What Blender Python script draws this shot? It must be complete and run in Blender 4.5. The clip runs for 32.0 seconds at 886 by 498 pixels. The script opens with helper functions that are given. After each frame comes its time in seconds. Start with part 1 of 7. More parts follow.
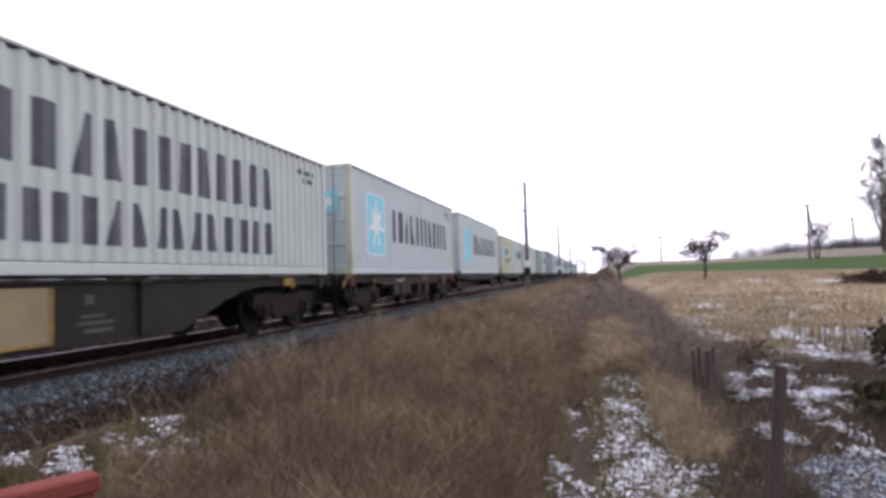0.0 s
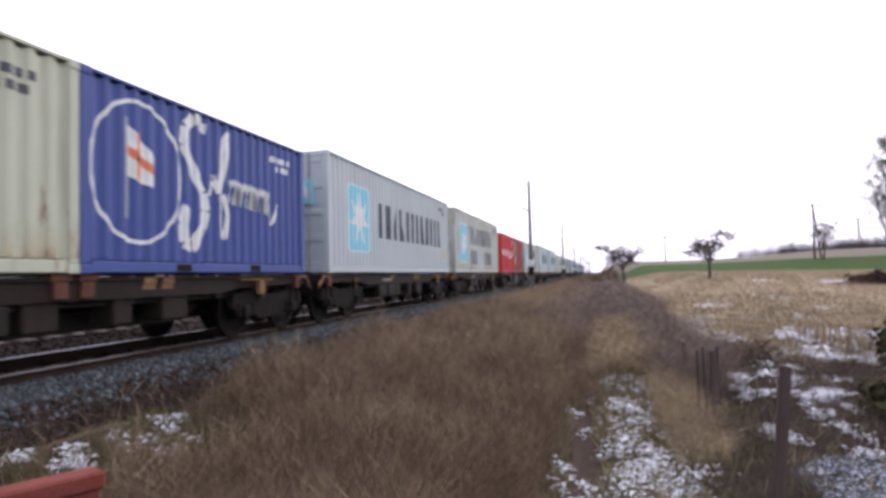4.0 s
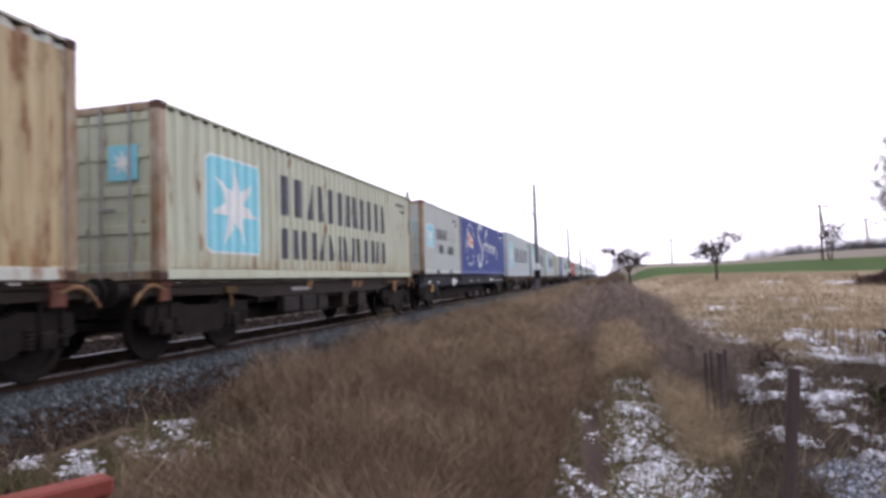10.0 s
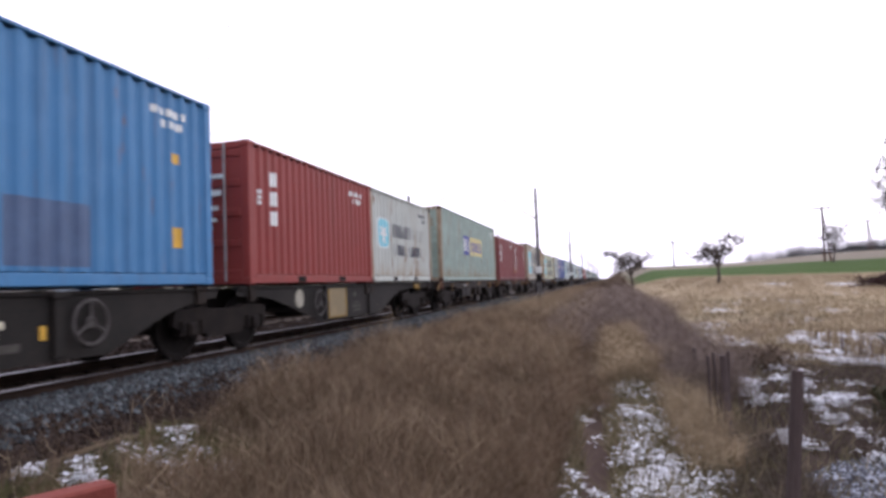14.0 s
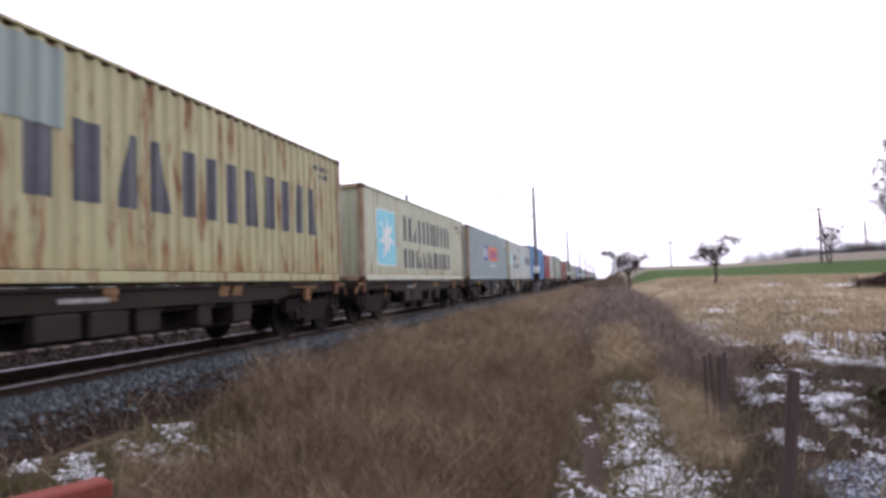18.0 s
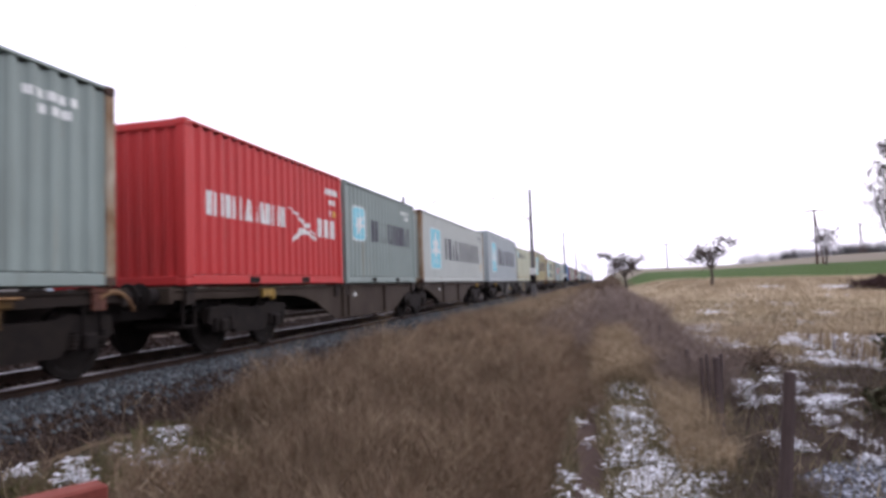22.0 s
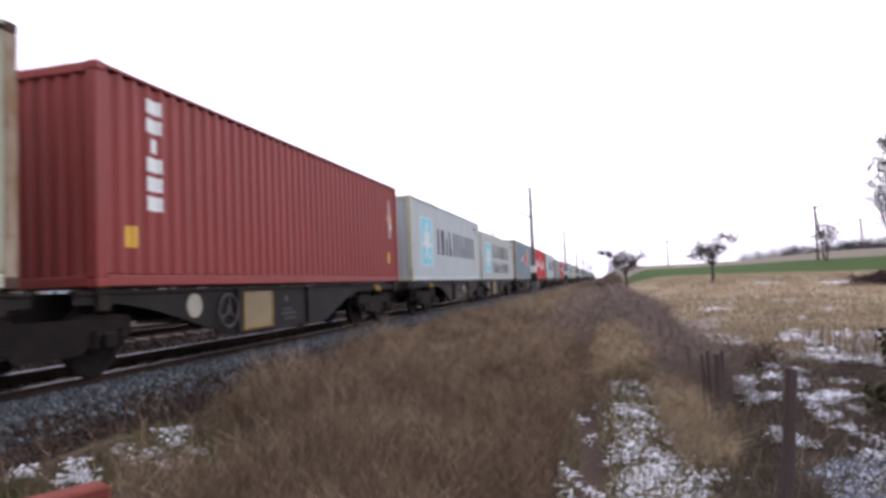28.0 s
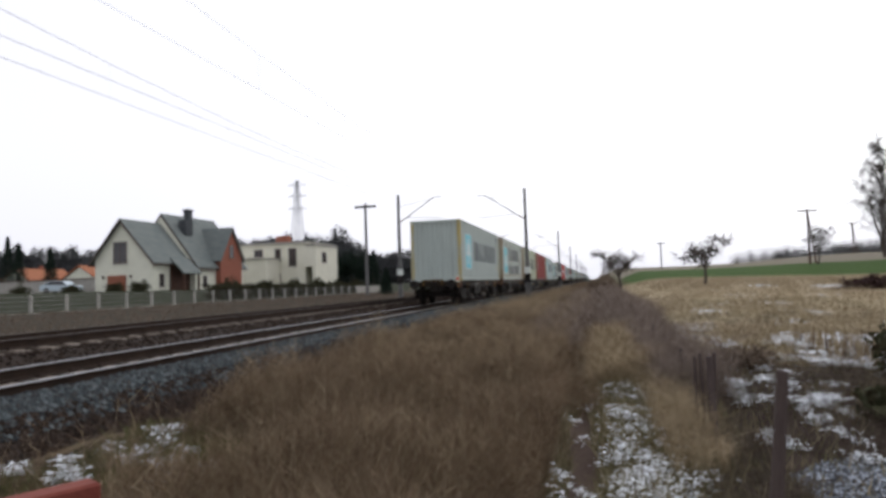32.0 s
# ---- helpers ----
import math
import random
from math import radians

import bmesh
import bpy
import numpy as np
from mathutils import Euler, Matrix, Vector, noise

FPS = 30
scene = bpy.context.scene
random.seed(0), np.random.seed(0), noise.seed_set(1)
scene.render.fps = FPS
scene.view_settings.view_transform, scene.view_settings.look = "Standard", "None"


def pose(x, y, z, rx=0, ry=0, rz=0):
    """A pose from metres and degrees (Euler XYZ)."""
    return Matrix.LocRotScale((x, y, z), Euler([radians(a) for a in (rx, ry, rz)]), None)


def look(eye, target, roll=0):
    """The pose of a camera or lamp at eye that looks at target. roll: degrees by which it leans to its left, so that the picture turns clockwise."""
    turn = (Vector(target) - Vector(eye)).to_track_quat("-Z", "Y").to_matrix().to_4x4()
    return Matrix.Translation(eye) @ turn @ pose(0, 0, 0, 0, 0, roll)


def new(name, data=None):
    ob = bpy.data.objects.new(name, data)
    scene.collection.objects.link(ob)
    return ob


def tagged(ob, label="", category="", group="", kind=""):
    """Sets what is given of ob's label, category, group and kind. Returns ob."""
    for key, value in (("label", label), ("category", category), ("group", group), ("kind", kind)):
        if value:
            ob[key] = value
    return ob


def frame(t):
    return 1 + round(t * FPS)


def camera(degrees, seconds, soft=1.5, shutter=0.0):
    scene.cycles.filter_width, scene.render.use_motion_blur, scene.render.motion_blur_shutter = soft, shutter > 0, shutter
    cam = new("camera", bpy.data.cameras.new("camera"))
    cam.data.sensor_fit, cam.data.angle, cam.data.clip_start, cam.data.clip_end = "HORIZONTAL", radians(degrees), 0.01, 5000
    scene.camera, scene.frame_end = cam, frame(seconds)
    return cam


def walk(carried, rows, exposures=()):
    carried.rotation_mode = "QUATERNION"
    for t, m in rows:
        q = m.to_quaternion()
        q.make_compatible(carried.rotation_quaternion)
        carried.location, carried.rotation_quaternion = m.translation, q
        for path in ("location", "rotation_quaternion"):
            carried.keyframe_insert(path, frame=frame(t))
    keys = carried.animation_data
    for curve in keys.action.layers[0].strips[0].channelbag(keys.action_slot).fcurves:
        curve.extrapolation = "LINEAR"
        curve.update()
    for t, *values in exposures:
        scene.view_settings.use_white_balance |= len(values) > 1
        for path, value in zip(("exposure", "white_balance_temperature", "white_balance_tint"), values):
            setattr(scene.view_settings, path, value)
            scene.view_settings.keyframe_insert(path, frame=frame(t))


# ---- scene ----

# ================= camera =================
EYE = (0.0, 0.0, 1.0)


def aim(yaw, pitch, roll):
    """Pose of the standing camera, turned yaw degrees to the left of the track and pitch degrees up."""
    a, b = radians(yaw), radians(pitch)
    way = Vector((-math.sin(a) * math.cos(b), math.cos(a) * math.cos(b), math.sin(b)))
    return look(EYE, Vector(EYE) + way, roll)


cam = camera(69.34, 32.0, soft=3.5, shutter=0.15)
walk(cam, [(t, aim(a, b, c)) for t, a, b, c in [
    (0, 13.267, 2.486, -1.606), (0.5, 13.417, 2.274, -1.717), (1, 13.433, 2.287, -1.801),
    (1.5, 13.136, 2.321, -1.115), (2, 13.559, 2.162, -1.576), (2.5, 13.819, 2.258, -1.710),
    (3, 13.701, 2.219, -1.599), (3.5, 13.603, 2.336, -1.431), (5.5, 13.643, 2.477, -1.334),
    (6, 13.898, 2.736, -1.422), (6.5, 13.987, 2.550, -1.649), (7, 13.860, 2.335, -1.566),
    (7.5, 14.019, 2.264, -1.667), (8, 14.067, 2.299, -1.913), (8.5, 14.066, 2.545, -1.793),
    (9, 14.123, 2.581, -1.708), (9.5, 14.086, 2.696, -1.821), (10, 14.111, 2.798, -1.865),
    (10.5, 14.110, 2.888, -1.763), (11, 14.101, 2.820, -1.882), (11.5, 14.125, 2.899, -2.001),
    (12, 14.293, 2.820, -2.018), (12.5, 14.141, 3.002, -2.121), (13, 14.238, 3.093, -2.140),
    (13.5, 14.312, 3.333, -2.101), (14, 14.242, 3.148, -2.167), (14.5, 14.331, 3.042, -2.219),
    (16.5, 14.264, 3.405, -1.822), (17, 14.189, 3.215, -1.857), (17.5, 14.068, 2.938, -1.963),
    (18, 14.041, 3.054, -1.887), (18.5, 14.012, 2.882, -1.906), (19, 13.951, 2.879, -1.903),
    (19.5, 13.773, 2.867, -1.961), (20, 13.785, 2.850, -1.987), (20.5, 13.846, 2.987, -2.003),
    (21, 13.856, 3.101, -2.110), (21.5, 13.767, 3.288, -2.033), (22, 13.732, 3.231, -1.982),
    (22.5, 13.774, 3.263, -2.074), (23, 13.750, 3.184, -2.077), (23.5, 13.688, 3.175, -2.128),
    (24, 13.480, 3.044, -2.053), (24.5, 13.462, 2.932, -2.115), (25, 13.418, 3.162, -2.278),
    (25.5, 13.503, 2.954, -2.332), (27.5, 13.818, 3.028, -2.348), (28, 13.785, 3.103, -2.369),
    (28.5, 13.871, 3.178, -2.248), (29, 13.922, 3.304, -2.321), (29.5, 13.874, 3.431, -2.393),
    (30, 13.895, 3.504, -2.350), (30.5, 13.874, 3.436, -2.338), (31, 13.782, 3.354, -2.328),
    (31.5, 13.452, 3.286, -2.029), (32, 13.258, 3.081, -1.835),
]], exposures=[(0, -0.05, 6200, 18), (30.4, -0.05, 6200, 18), (31.0, -0.18, 6280, 14), (31.5, -0.43, 6380, 8), (32, -0.59, 6450, 4)])

# ================= light =================
world = bpy.data.worlds.new("world")
scene.world = world
world.use_nodes = True
wt = world.node_tree
wt.nodes.clear()
w_out = wt.nodes.new("ShaderNodeOutputWorld")
w_bg = wt.nodes.new("ShaderNodeBackground")
w_sky = wt.nodes.new("ShaderNodeTexSky")
w_sky.sky_type, w_sky.sun_disc = "NISHITA", False
w_sky.sun_elevation, w_sky.sun_rotation = radians(38), radians(20)
w_sky.air_density, w_sky.dust_density, w_sky.ozone_density = 1.0, 6.0, 1.0
w_hs = wt.nodes.new("ShaderNodeHueSaturation")
w_hs.inputs["Saturation"].default_value = 0.22
w_mix = wt.nodes.new("ShaderNodeMix")
w_mix.data_type = "RGBA"
w_mix.inputs[0].default_value = 0.65
w_mix.inputs[7].default_value = (13.9, 13.4, 15.2, 1)
wt.links.new(w_sky.outputs[0], w_hs.inputs["Color"])
wt.links.new(w_hs.outputs[0], w_mix.inputs[6])
wt.links.new(w_mix.outputs[2], w_bg.inputs["Color"])
w_bg.inputs["Strength"].default_value = 0.15
wt.links.new(w_bg.outputs[0], w_out.inputs[0])

sun_data = bpy.data.lights.new("sun", "SUN")
sun_data.energy, sun_data.angle, sun_data.color = 0.5, radians(70), (1.0, 0.98, 0.96)
sun = new("sun", sun_data)
sun.matrix_world = look((0, 0, 40), (-12, -30, 0))

# ================= mesh tools =================


class G:
    """Collects faces for one mesh."""

    def __init__(self):
        self.v, self.f = [], []

    def add(self, vs, fs):
        o = len(self.v)
        self.v += [tuple(p) for p in vs]
        self.f += [tuple(i + o for i in f) for f in fs]
        return self

    def box(self, x0, x1, y0, y1, z0, z1, c=0.0):
        if c <= 0:
            vs = [(x, y, z) for x in (x0, x1) for y in (y0, y1) for z in (z0, z1)]
            return self.add(vs, [(0, 1, 3, 2), (4, 6, 7, 5), (0, 4, 5, 1), (2, 3, 7, 6), (0, 2, 6, 4), (1, 5, 7, 3)])
        b = bmesh.new()
        bmesh.ops.create_cube(b, size=1)
        for p in b.verts:
            p.co = ((x0 + x1) / 2 + p.co.x * (x1 - x0), (y0 + y1) / 2 + p.co.y * (y1 - y0), (z0 + z1) / 2 + p.co.z * (z1 - z0))
        bmesh.ops.bevel(b, geom=b.edges[:], offset=c, segments=1, affect="EDGES")
        return self.bm(b)

    def bm(self, b):
        b.verts.index_update()
        self.add([p.co[:] for p in b.verts], [[p.index for p in f.verts] for f in b.faces])
        b.free()
        return self

    def prism(self, poly, a0, a1, axis="x"):
        """Extrudes a polygon of pairs along an axis from a0 to a1."""
        n = len(poly)
        put = {"x": lambda p, a: (a, p[0], p[1]), "y": lambda p, a: (p[0], a, p[1]), "z": lambda p, a: (p[0], p[1], a)}[axis]
        vs = [put(p, a0) for p in poly] + [put(p, a1) for p in poly]
        fs = [tuple(range(n))[::-1], tuple(range(n, 2 * n))] + [(i, (i + 1) % n, n + (i + 1) % n, n + i) for i in range(n)]
        return self.add(vs, fs)

    def tube(self, p0, p1, r0, r1=None, n=8, caps=True):
        r1 = r0 if r1 is None else r1
        p0, p1 = Vector(p0), Vector(p1)
        d = (p1 - p0).normalized()
        u = d.orthogonal().normalized()
        w = d.cross(u)
        vs = []
        for p, r in ((p0, r0), (p1, r1)):
            vs += [p + r * (math.cos(2 * math.pi * i / n) * u + math.sin(2 * math.pi * i / n) * w) for i in range(n)]
        fs = [(i, (i + 1) % n, n + (i + 1) % n, n + i) for i in range(n)]
        if caps:
            fs += [tuple(range(n))[::-1], tuple(range(n, 2 * n))]
        return self.add(vs, fs)

    def lathe(self, prof, centre, axis="x", n=20):
        """prof: pairs of (place along the axis, radius)."""
        cx, cy, cz = centre
        vs = []
        for a, r in prof:
            for i in range(n):
                c, s = r * math.cos(2 * math.pi * i / n), r * math.sin(2 * math.pi * i / n)
                vs.append({"x": (cx + a, cy + c, cz + s), "y": (cx + c, cy + a, cz + s), "z": (cx + c, cy + s, cz + a)}[axis])
        fs = []
        for k in range(len(prof) - 1):
            fs += [(k * n + i, k * n + (i + 1) % n, (k + 1) * n + (i + 1) % n, (k + 1) * n + i) for i in range(n)]
        fs += [tuple(range(n))[::-1], tuple(range((len(prof) - 1) * n, len(prof) * n))]
        return self.add(vs, fs)

    def path(self, pts, r, n=5):
        """One thin tube through points that run mainly along y."""
        vs = [(p[0] + r * math.cos(6.2832 * i / n), p[1], p[2] + r * math.sin(6.2832 * i / n)) for p in pts for i in range(n)]
        fs = [(k * n + i, k * n + (i + 1) % n, (k + 1) * n + (i + 1) % n, (k + 1) * n + i) for k in range(len(pts) - 1) for i in range(n)]
        return self.add(vs, fs)

    def mesh(self, name, mat, smooth=False):
        me = bpy.data.meshes.new(name)
        me.from_pydata(self.v, [], self.f)
        b = bmesh.new()
        b.from_mesh(me)
        bmesh.ops.recalc_face_normals(b, faces=b.faces)
        b.to_mesh(me)
        b.free()
        if mat:
            me.materials.append(mat)
        if smooth:
            for p in me.polygons:
                p.use_smooth = True
        return me


def link(name, me, parent=None, label="", m=None):
    ob = new(name, me)
    ob.parent = parent
    if label:
        ob["label"] = label
    if m is not None:
        ob.matrix_basis = m
    return ob


def part(name, g, mat, parent, label="", smooth=False, m=None):
    return link(name, g.mesh(name, mat, smooth), parent, label, m)


def empty(name, m=None):
    ob = new(name)
    ob.empty_display_size = 0.2
    if m is not None:
        ob.matrix_basis = m
    return ob


def raw(name, co, tris, mat, smooth=False):
    """A mesh from numpy arrays of points and triangles."""
    me = bpy.data.meshes.new(name)
    co, tris = np.asarray(co, np.float32), np.asarray(tris, np.int32)
    me.vertices.add(len(co))
    me.vertices.foreach_set("co", co.ravel())
    me.loops.add(tris.size)
    me.loops.foreach_set("vertex_index", tris.ravel())
    me.polygons.add(len(tris))
    me.polygons.foreach_set("loop_start", np.arange(0, tris.size, tris.shape[1], dtype=np.int32))
    me.polygons.foreach_set("use_smooth", np.full(len(tris), smooth))
    me.update(calc_edges=True)
    me.materials.append(mat)
    return me


def sow(shape, tris, place, turn, size, lean=None):
    """Copies of a small shape: points (k,3), triangles, places (n,3), turns about z (n), sizes (n,3)."""
    n, k = len(place), len(shape)
    p = shape[None] * size[:, None, :]
    if lean is not None:
        p[:, :, 0] += p[:, :, 2] * lean[:, None, 0]
        p[:, :, 1] += p[:, :, 2] * lean[:, None, 1]
    c, s = np.cos(turn)[:, None], np.sin(turn)[:, None]
    x, y = p[:, :, 0] * c - p[:, :, 1] * s, p[:, :, 0] * s + p[:, :, 1] * c
    co = np.stack([x, y, p[:, :, 2]], 2) + place[:, None, :]
    t = tris[None] + (np.arange(n) * k)[:, None, None]
    return co.reshape(-1, 3), t.reshape(-1, tris.shape[1])


# ================= materials =================


class Nodes:
    def __init__(self, name):
        self.mat = bpy.data.materials.new(name)
        self.mat.use_nodes = True
        self.t = self.mat.node_tree
        self.b = self.t.nodes["Principled BSDF"]

    def n(self, kind, **props):
        node = self.t.nodes.new(kind)
        for key, value in props.items():
            if key in node.inputs:
                node.inputs[key].default_value = value
        return node

    def l(self, a, b):
        self.t.links.new(a, b)

    def coords(self, scale=(1, 1, 1), shift=True):
        tc = self.n("ShaderNodeTexCoord")
        mp = self.n("ShaderNodeMapping")
        mp.inputs["Scale"].default_value = scale
        self.l(tc.outputs["Object"], mp.inputs["Vector"])
        if shift:
            oi = self.n("ShaderNodeObjectInfo")
            mu = self.n("ShaderNodeMath")
            mu.operation = "MULTIPLY"
            mu.inputs[1].default_value = 37.0
            self.l(oi.outputs["Random"], mu.inputs[0])
            self.l(mu.outputs[0], mp.inputs["Location"])
        return mp.outputs[0]

    def noise(self, vec, scale, detail=4, rough=0.6):
        nz = self.n("ShaderNodeTexNoise", Scale=scale, Detail=detail, Roughness=rough)
        self.l(vec, nz.inputs["Vector"])
        return nz.outputs["Fac"]

    def ramp(self, fac, a, b, top=1.0):
        r = self.n("ShaderNodeMapRange")
        r.inputs["From Min"].default_value, r.inputs["From Max"].default_value, r.inputs["To Max"].default_value = a, b, top
        self.l(fac, r.inputs["Value"])
        return r.outputs[0]

    def mix(self, fac, a, b):
        m = self.n("ShaderNodeMix")
        m.data_type = "RGBA"
        for v, i in ((fac, 0), (a, 6), (b, 7)):
            if isinstance(v, (int, float)):
                m.inputs[i].default_value = v
            elif isinstance(v, tuple):
                m.inputs[i].default_value = (*v, 1)
            else:
                self.l(v, m.inputs[i])
        return m.outputs[2]

    def bump(self, fac, strength, dist=0.01):
        b = self.n("ShaderNodeBump", Strength=strength, Distance=dist)
        self.l(fac, b.inputs["Height"])
        self.l(b.outputs[0], self.b.inputs["Normal"])

    def done(self, colour, rough, metal=0.0, gloss=0.5):
        self.b.inputs["Specular IOR Level"].default_value = gloss
        if isinstance(colour, tuple):
            self.b.inputs["Base Color"].default_value = (*colour, 1)
        else:
            self.l(colour, self.b.inputs["Base Color"])
        if isinstance(rough, (int, float)):
            self.b.inputs["Roughness"].default_value = rough
        else:
            self.l(rough, self.b.inputs["Roughness"])
        self.b.inputs["Metallic"].default_value = metal
        return self.mat


def surface(name, c1, c2, scale=4.0, rough=0.7, metal=0.0, bump=0.2, fine=40.0, c3=None, stretch=(1, 1, 1)):
    """Two tones mixed at a large and a fine scale, with a fine relief."""
    k = Nodes(name)
    v = k.coords(stretch)
    big, small = k.noise(v, scale), k.noise(v, fine, 3)
    col = k.mix(k.ramp(big, 0.35, 0.65), c1, c2)
    col = k.mix(k.ramp(small, 0.45, 0.75, 0.5), col, c3 or tuple(0.6 * x for x in c1))
    k.bump(small, bump)
    return k.done(col, rough, metal, 0.5 if rough < 0.7 else 0.15)


def paint(name, col, rust=0.2, dirt=0.3, chalk=0.0):
    """Weathered container paint: blotches, run-off streaks and rust spots."""
    k = Nodes(name)
    v = k.coords()
    vs = k.coords((5, 5, 0.35))
    vr = k.coords((2.4, 2.4, 0.5))
    grime = tuple(0.45 * x + 0.035 * y for x, y in zip(col, (1.0, 0.8, 0.55)))
    c = k.mix(k.ramp(k.noise(v, 0.9, 5), 0.38, 0.72, 0.35 + 0.5 * dirt), col, tuple(0.82 * x for x in col))
    c = k.mix(k.ramp(k.noise(vs, 1.0, 6, 0.65), 0.52, 0.8, 0.25 + dirt), c, grime)
    if chalk:
        c = k.mix(k.ramp(k.noise(v, 2.2, 5), 0.5, 0.7, chalk), c, tuple(min(0.8, x * 1.25 + 0.08) for x in col))
    r = k.ramp(k.noise(vr, 1.7, 9, 0.68), 0.72 - 0.32 * rust, 0.80 - 0.30 * rust)
    rs = k.ramp(k.noise(k.coords((7, 7, 0.5)), 1.0, 5), 0.66 - 0.22 * rust, 0.8 - 0.16 * rust, min(0.85, 0.15 + 0.8 * rust))
    c = k.mix(rs, c, (0.25, 0.15, 0.06))
    c = k.mix(r, c, k.mix(k.noise(v, 14), (0.11, 0.048, 0.018), (0.25, 0.13, 0.05)))
    if rust >= 0.35:
        # run-off rust that climbs from the lower seam in ragged tongues
        tc = k.n("ShaderNodeTexCoord")
        sep = k.n("ShaderNodeSeparateXYZ")
        k.l(tc.outputs["Object"], sep.inputs[0])
        seam = k.ramp(sep.outputs["Z"], 0.8, 0.16, 0.24)
        above = k.n("ShaderNodeMath")
        above.operation = "MULTIPLY"
        k.l(seam, above.inputs[0])
        k.l(k.ramp(sep.outputs["Z"], 0.165, 0.19), above.inputs[1])
        tongue = k.n("ShaderNodeMath")
        k.l(k.noise(k.coords((4, 4, 0.55)), 1.1, 7, 0.7), tongue.inputs[0])
        k.l(above.outputs[0], tongue.inputs[1])
        c = k.mix(k.ramp(tongue.outputs[0], 0.60, 0.80, 0.30 + 0.35 * rust), c, k.mix(k.noise(v, 9), (0.24, 0.13, 0.045), (0.36, 0.24, 0.09)))
        c = k.mix(k.ramp(tongue.outputs[0], 0.76, 0.82, 0.2 + 0.8 * rust), c, (0.10, 0.045, 0.018))
    k.bump(k.noise(v, 60, 2), 0.08)
    return k.done(c, 0.6, 0.0, 0.35)


def islands(name, tones, rough=0.85):
    """Colour that differs from piece to piece of one mesh."""
    k = Nodes(name)
    ge = k.n("ShaderNodeNewGeometry")
    cr = k.n("ShaderNodeValToRGB")
    el = cr.color_ramp.elements
    while len(el) < len(tones):
        el.new(0.5)
    for i, c in enumerate(tones):
        el[i].position, el[i].color = i / max(1, len(tones) - 1), (*c, 1)
    k.l(ge.outputs["Random Per Island"], cr.inputs[0])
    c = k.mix(k.ramp(k.noise(k.coords(shift=False), 0.6, 3), 0.3, 0.7, 0.35), cr.outputs[0], tuple(0.6 * x for x in tones[0]))
    return k.done(c, rough, 0.0, 0.1)


GREYW = (0.415, 0.46, 0.415)
P = {
    "white": paint("paint_grey_white", GREYW, 0.22, 0.3),
    "worn": paint("paint_flaking_white", (0.44, 0.485, 0.43), 0.5, 0.45),
    "clean": paint("paint_light_grey", (0.42, 0.485, 0.47), 0.07, 0.2),
    "cream": paint("paint_cream", (0.435, 0.47, 0.34), 0.4, 0.5),
    "rusty": paint("paint_rusty_white", (0.45, 0.47, 0.40), 0.64, 0.5),
    "ochre": paint("paint_stained_yellow", (0.35, 0.34, 0.18), 0.6, 0.6),
    "red": paint("paint_bright_red", (0.45, 0.027, 0.024), 0.06, 0.25),
    "maroon": paint("paint_brown_red", (0.225, 0.035, 0.027), 0.12, 0.3),
    "plum": paint("paint_faded_plum", (0.180, 0.047, 0.044), 0.16, 0.35),
    "blue": paint("paint_mid_blue", (0.050, 0.185, 0.36), 0.28, 0.45, 0.15),
    "navy": paint("paint_dark_blue", (0.044, 0.074, 0.24), 0.08, 0.3),
    "teal": paint("paint_grey_green", (0.25, 0.335, 0.285), 0.40, 0.5, 0.45),
    "tealb": paint("paint_blue_grey", (0.158, 0.235, 0.255), 0.37, 0.4, 0.25),
    "dusty": paint("paint_dusty_green_grey", (0.39, 0.44, 0.405), 0.14, 0.4),
    "dull": paint("paint_dull_light_grey", (0.345, 0.40, 0.395), 0.08, 0.3),
    "sage": paint("paint_pale_sage_grey", (0.24, 0.31, 0.295), 0.24, 0.35, 0.2),
    "tealg": paint("paint_sage_grey", (0.215, 0.272, 0.242), 0.25, 0.35),
}
INK = surface("dark_lettering_paint", (0.035, 0.04, 0.05), (0.06, 0.065, 0.08), 3, 0.6, bump=0.05)
SKYB = surface("light_blue_paint", (0.19, 0.55, 0.62), (0.24, 0.6, 0.66), 2, 0.6, bump=0.05)
WHITE = surface("white_paint", (0.70, 0.74, 0.70), (0.60, 0.635, 0.59), 3, 0.6, bump=0.05)
CREAMW = surface("aged_white_paint", (0.66, 0.64, 0.5), (0.58, 0.55, 0.4), 3, 0.6, bump=0.05)
DEEPB = surface("deep_blue_paint", (0.04, 0.05, 0.27), (0.06, 0.08, 0.30), 3, 0.6, bump=0.05)
ORANGE = surface("orange_paint", (0.68, 0.17, 0.06), (0.6, 0.2, 0.09), 3, 0.6, bump=0.05)
YELLOW = surface("yellow_paint", (0.62, 0.55, 0.22), (0.55, 0.5, 0.25), 3, 0.6, bump=0.05)
AMBER = surface("amber_sticker", (0.65, 0.38, 0.03), (0.55, 0.33, 0.03), 3, 0.6, bump=0.05)
REDP = surface("red_flag_paint", (0.55, 0.04, 0.04), (0.5, 0.05, 0.04), 3, 0.6, bump=0.05)
RUSTP = surface("rusty_post_paint", (0.22, 0.145, 0.08), (0.36, 0.32, 0.24), 2.2, 0.8, bump=0.3, c3=(0.11, 0.05, 0.025), fine=9, stretch=(1, 1, 0.5))
CASTING = surface("dark_rusty_casting", (0.055, 0.036, 0.028), (0.10, 0.06, 0.04), 6, 0.85, bump=0.4)
RUSTO = paint("paint_rusted_orange", (0.40, 0.33, 0.18), 0.66, 0.6)
